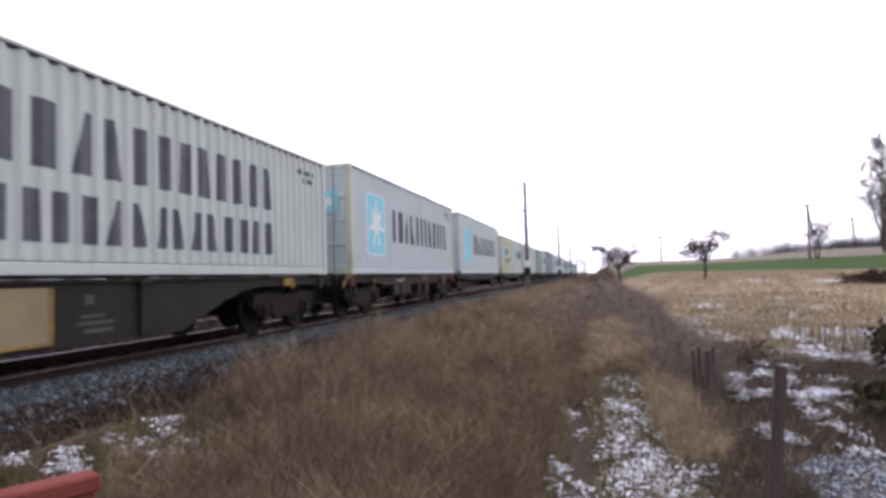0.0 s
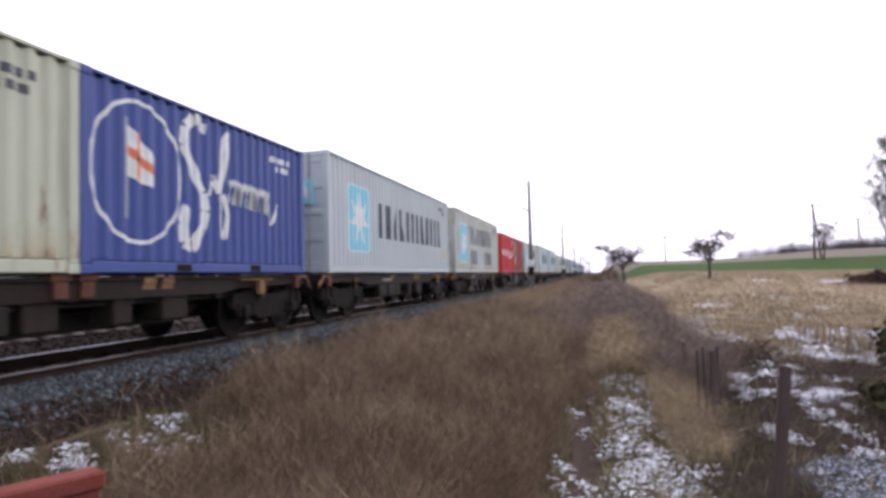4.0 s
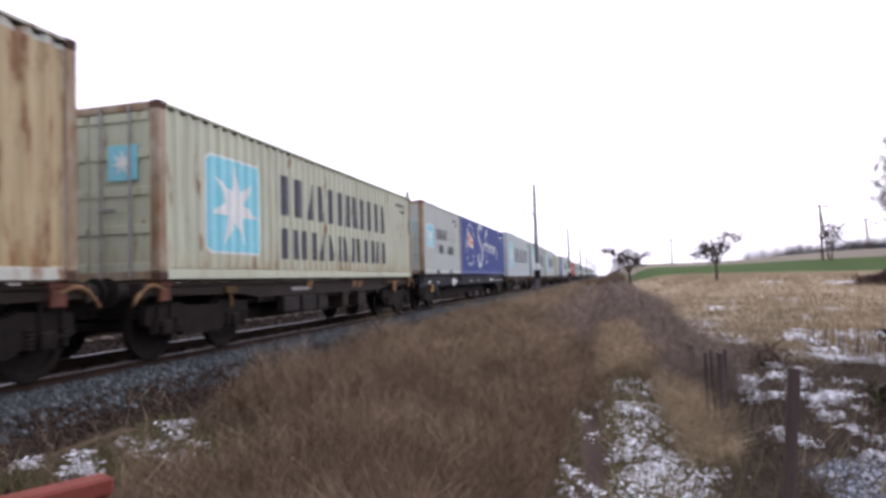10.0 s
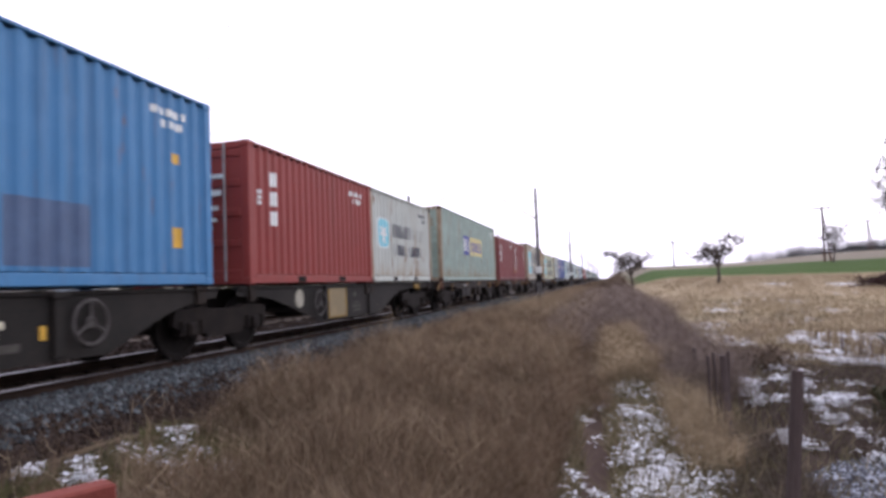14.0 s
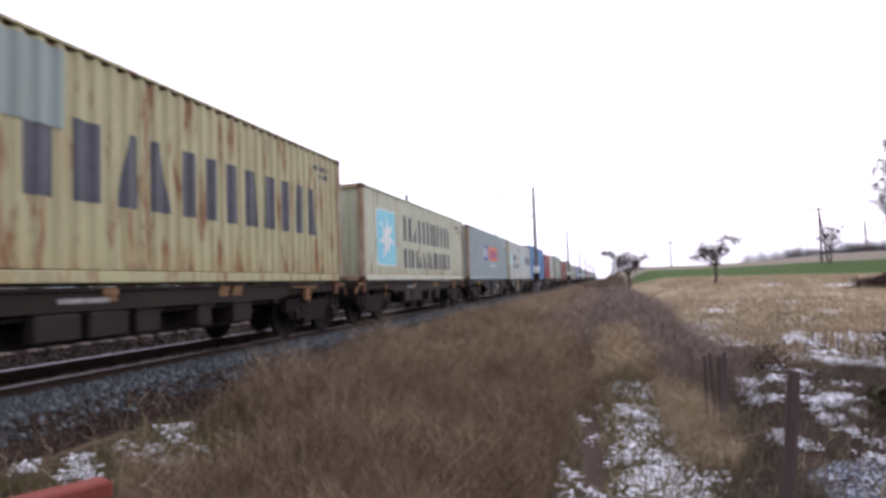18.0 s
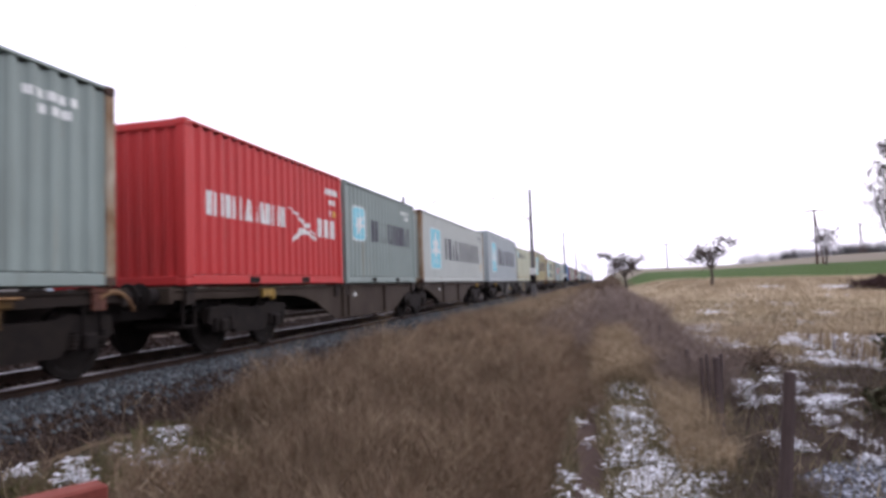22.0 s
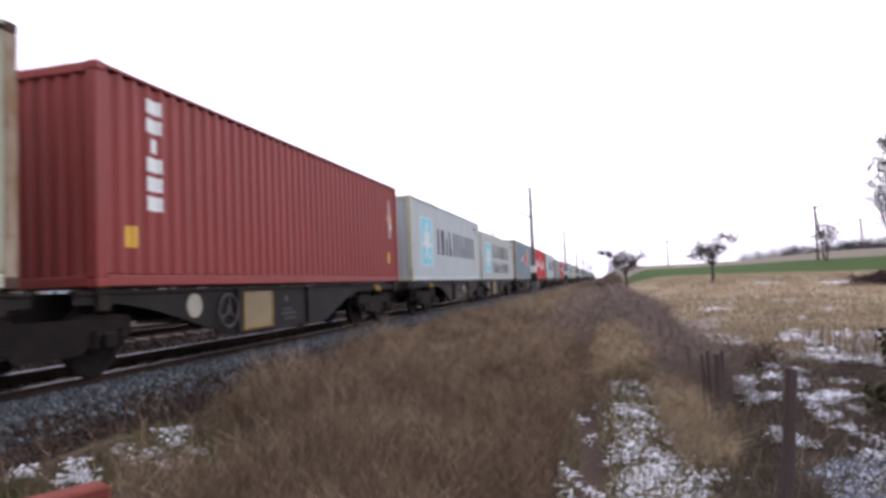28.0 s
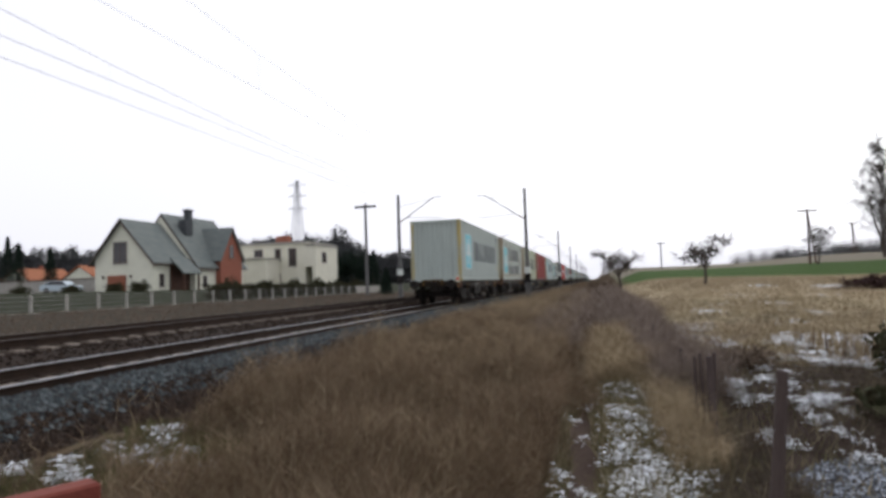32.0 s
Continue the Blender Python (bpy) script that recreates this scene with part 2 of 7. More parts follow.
YPOST = surface("yellow_striped_post_paint", (0.42, 0.34, 0.13), (0.33, 0.36, 0.31), 1.1, 0.7, bump=0.1, stretch=(1, 1, 0.7))
BLUEDK = surface("dark_blue_patch_paint", (0.05, 0.09, 0.17), (0.06, 0.11, 0.2), 3, 0.6, bump=0.05)
TAN = surface("tan_patch_paint", (0.42, 0.38, 0.26), (0.36, 0.3, 0.2), 3, 0.6, bump=0.1)
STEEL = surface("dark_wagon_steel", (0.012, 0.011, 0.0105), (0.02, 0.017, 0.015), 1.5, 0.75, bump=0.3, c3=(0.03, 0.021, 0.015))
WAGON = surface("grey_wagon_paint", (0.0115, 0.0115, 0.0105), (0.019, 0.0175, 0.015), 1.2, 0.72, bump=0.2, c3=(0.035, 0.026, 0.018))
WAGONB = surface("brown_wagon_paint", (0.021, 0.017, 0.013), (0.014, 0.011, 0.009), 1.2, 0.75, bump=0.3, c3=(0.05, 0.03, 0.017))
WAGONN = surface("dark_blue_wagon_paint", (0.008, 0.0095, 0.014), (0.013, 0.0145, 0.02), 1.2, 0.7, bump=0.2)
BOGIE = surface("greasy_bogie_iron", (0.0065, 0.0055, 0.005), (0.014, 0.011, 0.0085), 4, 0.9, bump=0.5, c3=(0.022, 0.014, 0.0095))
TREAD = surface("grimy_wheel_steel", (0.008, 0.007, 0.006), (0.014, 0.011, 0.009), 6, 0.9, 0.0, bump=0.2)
BEIGE = surface("beige_data_board", (0.25, 0.20, 0.11), (0.20, 0.165, 0.095), 2, 0.7, bump=0.1)
YELS = surface("rusty_yellow_fitting", (0.11, 0.065, 0.02), (0.05, 0.034, 0.018), 5, 0.85, bump=0.3)
OCHRE = surface("ochre_rusty_iron", (0.24, 0.15, 0.07), (0.15, 0.08, 0.045), 5, 0.85, bump=0.3)
REDIRON = surface("red_brown_primer_iron", (0.13, 0.055, 0.036), (0.07, 0.035, 0.026), 4, 0.85, bump=0.3)
YELB = surface("dirty_yellow_paint", (0.30, 0.20, 0.05), (0.16, 0.10, 0.035), 6, 0.8, bump=0.2)
HWHEEL = surface("worn_grey_handwheel", (0.085, 0.08, 0.075), (0.05, 0.045, 0.04), 6, 0.7, 0.2, bump=0.2)
ROUNDS = surface("pale_round_sign_paint", (0.36, 0.35, 0.28), (0.27, 0.26, 0.2), 6, 0.7, bump=0.1)
WAGONP = surface("rust_brown_wagon_paint", (0.034, 0.024, 0.017), (0.05, 0.038, 0.027), 1.2, 0.8, bump=0.3, c3=(0.022, 0.015, 0.011))
FADED = surface("faded_stencil_paint", (0.075, 0.072, 0.06), (0.05, 0.047, 0.04), 8, 0.75, bump=0.1)
GALV = surface("galvanised_rod", (0.3, 0.31, 0.31), (0.2, 0.19, 0.17), 6, 0.5, 0.6, bump=0.1)
RAILTOP = surface("polished_rail_head", (0.30, 0.30, 0.31), (0.4, 0.4, 0.42), 2, 0.36, 0.9, bump=0.05, stretch=(1, 0.1, 1))
RAILSIDE = surface("rusty_rail_side", (0.022, 0.014, 0.01), (0.035, 0.022, 0.015), 3, 0.85, bump=0.3)
CONC = surface("grey_concrete", (0.30, 0.29, 0.26), (0.40, 0.38, 0.34), 3, 0.85, bump=0.3)
SLEEPER = surface("stained_concrete_sleeper", (0.13, 0.105, 0.085), (0.20, 0.17, 0.14), 4, 0.9, bump=0.4)
MAST = surface("weathered_mast_steel", (0.10, 0.10, 0.10), (0.15, 0.145, 0.14), 2, 0.6, 0.3, bump=0.2)
# pylon steel made lighter than the masts to hold the haze in its colour
PYLONS = surface("haze_paled_lattice", (0.30, 0.31, 0.32), (0.36, 0.37, 0.38), 2, 0.6, 0.3, bump=0.1)
# wire tone lightened, with the bleaching by sky glare in the colour
WIRE = surface("glare_paled_copper_wire", (0.16, 0.16, 0.165), (0.2, 0.2, 0.2), 2, 0.5, 0.5, bump=0.0)

# ================= train: containers =================
NAVY_UP = 0.115       # how much higher the dark blue wagon carries its load
FLOOR_Z = 1.129       # container floor over the rail head
TRACK_X = -7.28       # middle of the near track
TRACK2_X, TRACK2_Z = -11.28, 0.22


def travel(t):
    """Way of the train along the track after t seconds."""
    k = t / 32.0
    return 12.971 * t + 56.13 * k * k - 5.04 * k ** 3


CACHE = {}


def cached(key, build):
    if key not in CACHE:
        CACHE[key] = build()
    return CACHE[key]


def ribs(length):
    """Knots (y, depth) of the trapezoid corrugation along a side."""
    m = 0.15
    n = max(3, round((length - 2 * m) / 0.279))
    p = (length - 2 * m) / n
    out = [(-length / 2 + m, 0.0)]
    for i in range(n):
        y = -length / 2 + m + i * p
        out += [(y + 0.27 * p, 0.0), (y + 0.5 * p, -0.036), (y + 0.77 * p, -0.036), (y + p, 0.0)]
    return out


def depth_at(knots, y):
    for (a, da), (b, db) in zip(knots, knots[1:]):
        if a <= y <= b:
            return da + (db - da) * (y - a) / max(1e-9, b - a)
    return 0.0


SIDE_X = 1.196


def decal(length, polys, off=0.004):
    """Paint that follows the corrugation: polygons of (y, z)."""
    knots = ribs(length)
    b = bmesh.new()
    for poly in polys:
        b.faces.new([b.verts.new((0, y, z)) for y, z in poly])
    lo, hi = min(p[0] for q in polys for p in q), max(p[0] for q in polys for p in q)
    for y, _ in knots:
        if lo < y < hi:
            bmesh.ops.bisect_plane(b, geom=b.verts[:] + b.edges[:] + b.faces[:], dist=1e-5, plane_co=(0, y, 0), plane_no=(0, 1, 0))
    for v in b.verts:
        v.co.x = SIDE_X + depth_at(knots, v.co.y) + off
    return G().bm(b)


def rect(a, b, c, d):
    return [(a, c), (b, c), (b, d), (a, d)]


SIX = ((1.12, 1.0), (1.05, 0.42), (0.92, 1.0), (1.0, 0.9), (0.98, 0.95), (0.98, 0.8))
SEVEN = ((0.98, 0.95), (0.95, 1.0), (1.08, 0.42), (0.9, 0.5), (1.08, 0.42), (1.05, 1.0), (1.0, 0.9))
FOUR = ((0.9, 0.5), (0.45, 1.0), (1.1, 1.0), (0.95, 1.0))


def strokes(a, b, c, d, n):
    """Plain blocks, two for each sign of a word of n signs; each sign has its width and the share of it that the top keeps."""
    shape = {6: SIX, 7: SEVEN, 4: FOUR}.get(n, ((1.0, 1.0),) * n)
    unit = (b - a) / sum(w for w, _ in shape)
    out, x = [], a
    for w, top in shape:
        full = 0.80 * w * unit
        mid, gap = x + full / 2, 0.13 * full
        half, tip = full / 2, max(gap + 0.16 * full, full / 2 * top)
        if w < 0.6:
            out.append(rect(x + 0.1 * full, x + 0.9 * full, c, d))
        else:
            out += [[(mid - half, c), (mid - gap, c), (mid - gap, d), (mid - tip, d)], [(mid + gap, c), (mid + half, c), (mid + tip, d), (mid + gap, d)]]
        x += w * unit
    return out


def blocks(a, b, c, d, n, fill=0.68):
    w = (b - a) / n
    return [rect(a + i * w, a + (i + fill) * w, c, d) for i in range(n)]


def stack(a, b, c, d, n):
    h = (d - c) / n
    return [rect(a, b, c + (i + 0.16) * h, c + (i + 0.88) * h) for i in range(n)]


def star(cy, cz, r, n=7):
    out = []
    for i in range(2 * n):
        a = math.pi / 2 + math.pi * i / n
        q = r if i % 2 == 0 else 0.37 * r
        out.append((cy + q * math.cos(a), cz + q * math.sin(a)))
    return out


def ring(cy, cz, ry, rz, w, n=28):
    def p(i, k):
        a = 2 * math.pi * i / n
        return cy + (ry - k) * math.cos(a), cz + (rz - k) * math.sin(a)
    return [[p(i, 0), p(i + 1, 0), p(i + 1, w), p(i, w)] for i in range(n)]


def ribbon(pts, w):
    """A band of even width along a line of (y, z)."""
    out = []
    for (a, b), (c, d) in zip(pts, pts[1:]):
        k = 0.5 * w / max(1e-6, math.hypot(c - a, d - b))
        dx, dz = -(d - b) * k, (c - a) * k
        out.append([(a - dx, b - dz), (c - dx, d - dz), (c + dx, d + dz), (a + dx, b + dz)])
    return out


def marks(style, L, h, dark=True):
    """Rows of (part name, material, polygons, offset) for a container's near side."""
    Y = lambda u: -L / 2 + u * L
    Z = lambda w: 0.16 + w * (h - 0.26)
    R = lambda a, b, c, d: rect(Y(a), Y(b), Z(c), Z(d))
    S = lambda a, b, c, d, n: strokes(Y(a), Y(b), Z(c), Z(d), n)
    B = lambda a, b, c, d, n, fill=0.68: blocks(Y(a), Y(b), Z(c), Z(d), n, fill)
    small = L < 7
    out = []

    def panel(a, b, c, d, tile=True):
        cy, cz = (Y(a) + Y(b)) / 2, (Z(c) + Z(d)) / 2
        if tile:
            k = 0.09
            y0, y1, z0, z1 = Y(a), Y(b), Z(c), Z(d)
            e = 0.035
            out.append(("panel_rim", WHITE, [[(y0 + k - e, z0 - e), (y1 - k + e, z0 - e), (y1 + e, z0 + k - e), (y1 + e, z1 - k + e), (y1 - k + e, z1 + e), (y0 + k - e, z1 + e), (y0 - e, z1 - k + e), (y0 - e, z0 + k - e)]], 0.002))
            out.append(("logo_panel", SKYB, [[(y0 + k, z0), (y1 - k, z0), (y1, z0 + k), (y1, z1 - k), (y1 - k, z1), (y0 + k, z1), (y0, z1 - k), (y0, z0 + k)]], 0.004))
        out.append(("logo_star", WHITE if tile else SKYB, [star(cy, cz, 0.5 * min(Y(b) - Y(a), Z(d) - Z(c)) * 0.95)], 0.008))
    if style in ("star1", "star1p"):
        if small:
            panel(0.10, 0.24, 0.42, 0.78)
            out.append(("lettering", INK, S(0.32, 0.93, 0.42, 0.68, 6), 0.004))
        else:
            panel(0.104, 0.234, 0.16, 0.80)
            out.append(("lettering", INK, S(0.290, 0.915, 0.32, 0.70, 6), 0.004))
    elif style in ("star2", "star2p", "star2r"):
        if small:
            panel(0.11, 0.25, 0.36, 0.70)
            out.append(("lettering", INK, S(0.31, 0.84, 0.50, 0.67, 6) + S(0.31, 0.84, 0.27, 0.41, 7), 0.004))
        else:
            panel(0.097, 0.228, 0.13, 0.80)
            out.append(("lettering", INK, S(0.295, 0.805, 0.47, 0.81, 6) + S(0.295, 0.805, 0.10, 0.36, 7), 0.004))
    elif style == "line":
        panel(0.035, 0.09, 0.70, 0.92)
        out.append(("lettering", INK, S(0.10, 0.30, 0.70, 0.84, 6) + S(0.335, 0.46, 0.70, 0.84, 4), 0.004))
    elif style == "upright":
        a = 0.079 if not small else 0.125
        w = 0.26 / L * 1.2
        z0, z1 = (0.20, 0.90) if small else (0.33, 0.96)
        for k in range(6):
            za, zb = Z(z0 + (z1 - z0) * (5 - k + 0.12) / 6), Z(z0 + (z1 - z0) * (5 - k + 0.86) / 6)
            narrow = 0.25 * w * L if k == 2 else 0.0
            out.append(("upright_mark", WHITE, [rect(Y(a) + narrow, Y(a + w) - narrow, za, zb)], 0.004))
        out.append(("small_text_bar", WHITE, [rect(L / 2 - 0.72, L / 2 - 0.67, Z(0.42), Z(0.86)), rect(L / 2 - 0.55, L / 2 - 0.47, Z(0.52), Z(0.60))], 0.004))
        out.append(("sticker", AMBER, [rect(L / 2 - 0.56, L / 2 - 0.46, Z(0.63), Z(0.69))], 0.004))
        out.append(("sticker", AMBER, [rect(Y(0.042), Y(0.042) + 0.24, Z(0.14), Z(0.25))], 0.004))
    elif style == "short":
        out.append(("upright_mark", WHITE, stack(Y(0.13), Y(0.17), Z(0.38), Z(0.86), 3), 0.004))
        out.append(("upright_mark", WHITE, stack(Y(0.06), Y(0.075), Z(0.55), Z(0.68), 3), 0.004))
    elif style == "bird":
        k = (0.10, 0.54, 0.50, 0.76, 0.787, 0.94) if small else (0.12, 0.52, 0.50, 0.70, 0.712, 0.875)
        lo, hi = (0.42, 0.59) if small else (0.36, 0.62)
        out.append(("lettering", WHITE, S(k[0], k[1], lo, hi, 7) + S(k[4], k[5], lo - 0.04, hi - 0.03, 3), 0.004))
        # a gull with spread wings before the last three signs
        put = lambda pts: [(Y(u if not small else 0.785 + 1.25 * (u - 0.741)), Z(w if not small else 0.34 + 0.44 * (w - 0.25))) for u, w in pts]
        out.append(("bird_shape", WHITE, [
            put([(0.552, 0.85), (0.58, 0.785), (0.607, 0.72), (0.627, 0.63), (0.647, 0.53), (0.654, 0.58), (0.64, 0.65), (0.607, 0.77), (0.578, 0.825)]),
            put([(0.647, 0.53), (0.663, 0.48), (0.68, 0.51), (0.687, 0.60), (0.654, 0.58)]),
            put([(0.572, 0.16), (0.59, 0.19), (0.607, 0.24), (0.623, 0.30), (0.649, 0.36), (0.649, 0.49), (0.619, 0.45), (0.607, 0.36), (0.585, 0.24)]),
            put([(0.649, 0.36), (0.677, 0.35), (0.721, 0.25), (0.741, 0.25), (0.682, 0.41), (0.649, 0.49)]),
            put([(0.683, 0.59), (0.695, 0.46), (0.730, 0.27), (0.738, 0.28), (0.702, 0.46), (0.689, 0.60)])], 0.004))
        if small:
            return out + [("number_bars", WHITE, blocks(Y(0.85), Y(0.975), Z(0.82), Z(0.88), 6, 0.8) + blocks(Y(0.885), Y(0.945), Z(0.72), Z(0.77), 3, 0.8) + [rect(Y(0.89), Y(0.912), Z(0.60), Z(0.67))], 0.004), ("sticker", AMBER, [rect(Y(0.925), Y(0.942), Z(0.60), Z(0.66))], 0.004)]
        out.append(("small_text_bar", WHITE, [rect(L / 2 - 0.92, L / 2 - 0.78, Z(0.31), Z(0.83)), rect(L / 2 - 0.6, L / 2 - 0.46, Z(0.62), Z(0.83)), rect(L / 2 - 0.58, L / 2 - 0.46, Z(0.43), Z(0.49))], 0.004))
        out.append(("sticker", AMBER, [rect(L / 2 - 0.6, L / 2 - 0.46, Z(0.52), Z(0.58)), [(L / 2 - 0.62, Z(0.32)), (L / 2 - 0.44, Z(0.32)), (L / 2 - 0.53, Z(0.40))]], 0.004))
    elif style in ("two_orange", "two_yellow", "two_patched"):
        tone = YELLOW if style == "two_yellow" else ORANGE
        out.append(("logo_panel", DEEPB, [R(0.33, 0.44, 0.38, 0.70)], 0.004))
        out.append(("logo_panel", tone, [R(0.442, 0.68, 0.38, 0.70)], 0.004))
        out.append(("lettering", WHITE, B(0.345, 0.43, 0.44, 0.65, 3, 0.62), 0.008))
        out.append(("lettering", DEEPB, B(0.465, 0.67, 0.44, 0.62, 6, 0.6), 0.008))
        if style == "two_orange":
            out.append(("small_text_bar", WHITE, B(0.47, 0.64, 0.24, 0.28, 9), 0.004))
        if style == "two_patched":
            out.append(("paint_patch", TAN, [R(0.635, 0.735, 0.33, 0.90)], 0.012))
            out.append(("patch_crease", P["ochre"], [R(0.648, 0.655, 0.38, 0.86), R(0.70, 0.706, 0.36, 0.84), R(0.655, 0.70, 0.80, 0.83)], 0.015))
            out.append(("paint_patch", P["tealg"], [R(0.446, 0.460, 0.30, 0.92), R(0.440, 0.468, 0.88, 0.93)], 0.012))
            out.append(("paint_patch", BLUEDK, [R(0.448, 0.474, 0.52, 0.68)], 0.015))
            out.append(("small_text_bar", WHITE, [R(0.462, 0.482, 0.13, 0.19)], 0.004))
    elif style == "script":
        # plain swooshes: a tall wave, a slanting loop and a run of small waves
        curve = lambda f, n: [f(i / n) for i in range(n + 1)]
        slant = lambda y, z: (y + 0.22 * (z - Z(0.5)), z)
        swash = [(0.41, 0.90), (0.415, 0.97), (0.38, 0.985), (0.345, 0.90), (0.338, 0.78), (0.373, 0.63), (0.415, 0.48), (0.425, 0.36), (0.412, 0.24), (0.369, 0.10), (0.338, 0.14), (0.330, 0.26), (0.350, 0.37)]
        out.append(("swoosh", WHITE, ribbon([(Y(u), Z(w)) for u, w in swash], 0.20), 0.004))
        loop = [(u + 0.012, w) for u, w in [(0.430, 0.47), (0.452, 0.62), (0.470, 0.50), (0.505, 0.90), (0.520, 0.96), (0.515, 0.80), (0.485, 0.50), (0.485, 0.25), (0.505, 0.18), (0.515, 0.36), (0.50, 0.5)]]
        out.append(("slanting_loop", WHITE, ribbon([(Y(u), Z(w)) for u, w in loop], 0.10), 0.006))
        out.append(("wave_line", WHITE, ribbon(curve(lambda k: slant(Y(0.525 + 0.235 * k + 0.008 * math.sin(50 * k)), Z(0.53 - 0.03 * k + 0.085 * math.cos(50 * k))), 90), 0.10), 0.008))
        out.append(("tail_line", WHITE, ribbon(curve(lambda k: slant(Y(0.765 + 0.05 * k), Z(0.50 - 0.7 * k * (1 - k) + 0.02 * k)), 8), 0.09), 0.004))
        out.append(("oval_ring", WHITE, ring(Y(0.176), Z(0.53), 0.93, 1.0, 0.055), 0.004))
        out.append(("flag_staff", P["dull"], [R(0.130, 0.142, 0.25, 0.84)], 0.004))
        out.append(("flag_shape", WHITE, [[(Y(0.142), Z(0.50)), (Y(0.175), Z(0.47)), (Y(0.228), Z(0.45)), (Y(0.228), Z(0.64)), (Y(0.175), Z(0.74)), (Y(0.142), Z(0.80))]], 0.004))
        out.append(("flag_cross", ORANGE, [[(Y(0.142), Z(0.62)), (Y(0.225), Z(0.52)), (Y(0.225), Z(0.58)), (Y(0.142), Z(0.68))], R(0.165, 0.176, 0.48, 0.76)], 0.008))
    elif style == "bluebox":
        out.append(("paint_patch", BLUEDK, [R(0.70, 0.80, 0.03, 0.32), R(0.02, 0.1, 0.2, 0.34)], 0.004))
        out.append(("white_sign", WHITE, [R(0.20, 0.245, 0.70, 0.90)], 0.004))
        out.append(("sign_figure", BLUEDK, [R(0.215, 0.232, 0.76, 0.84)], 0.008))
    if style == "star2p":
        out.append(("paint_patch", P["clean"], [R(0.43, 0.60, 0.005, 0.37)], 0.012))
    if style == "star2r":
        out.append(("paint_patch", RUSTO, [R(0.70, 0.985, 0.0, 0.975)], 0.012))
    if style == "star1p":
        out.append(("paint_patch", P["tealg"], [R(0.235, 0.335, 0.63, 0.99)], 0.012))
    id_tone = INK if dark else WHITE
    z1 = h - 0.32
    idb = blocks(L / 2 - 1.35, L / 2 - 0.55, z1 - 0.11, z1, 5, 0.72) + blocks(L / 2 - 1.15, L / 2 - 0.65, z1 - 0.28, z1 - 0.17, 3, 0.7)
    if style not in ("bird", "upright"):
        out.append(("number_bars", id_tone, idb, 0.004))
    if style in ("star1", "bluebox", "upright") and not small:
        out.append(("sticker", AMBER, [rect(L / 2 - 0.95, L / 2 - 0.72, 0.55, 0.85), rect(L / 2 - 0.95, L / 2 - 0.75, h - 1.1, h - 0.95)], 0.004))
    return out


def side_mesh(L, h, mat):
    def build():
        g, k = G(), ribs(L)
        # panel foot left clear of the bottom rail; the slit imitates its shadow line
        z0 = 0.182
        for (a, da), (b, db) in zip(k, k[1:]):
            za, zb = h - 0.055 + 1.15 * da, h - 0.055 + 1.15 * db
            g.add([(SIDE_X + da, a, z0), (SIDE_X + db, b, z0), (SIDE_X + db, b, zb), (SIDE_X + da, a, za),
                   (SIDE_X + da - 0.004, a, z0), (SIDE_X + db - 0.004, b, z0), (SIDE_X + db - 0.004, b, zb), (SIDE_X + da - 0.004, a, za)],
                  [(0, 1, 2, 3), (7, 6, 5, 4)])
        me = bpy.data.meshes.new("side_panel")
        me.from_pydata(g.v, [], g.f)
        me.materials.append(mat)
        return me
    return cached(("side", L, h, mat.name), build)


def end_mesh(h, mat):
    """Corrugated end wall facing -y at y = 0."""
    def build():
        g, n = G(), 9
        p = 2.12 / n
        k = [(-1.06, 0.0)]
        for i in range(n):
            x = -1.06 + i * p
            k += [(x + 0.3 * p, 0.0), (x + 0.48 * p, 0.045), (x + 0.82 * p, 0.045), (x + p, 0.0)]
        for (a, da), (b, db) in zip(k, k[1:]):
            g.add([(a, da + 0.03, 0.14), (b, db + 0.03, 0.14), (b, db + 0.03, h - 0.1), (a, da + 0.03, h - 0.1)], [(0, 1, 2, 3)])
        me = bpy.data.meshes.new("end_wall")
        me.from_pydata(g.v, [], g.f)
        me.materials.append(mat)
        return me
    return cached(("end", h, mat.name), build)


def door_mesh(h, mat):
    """One ribbed door leaf, hinged at x = 1.06, facing -y."""
    def build():
        g = G().box(0.01, 1.06, 0.03, 0.06, 0.14, h - 0.12)
        return g.mesh("door", mat)
    return cached(("door", h, mat.name), build)


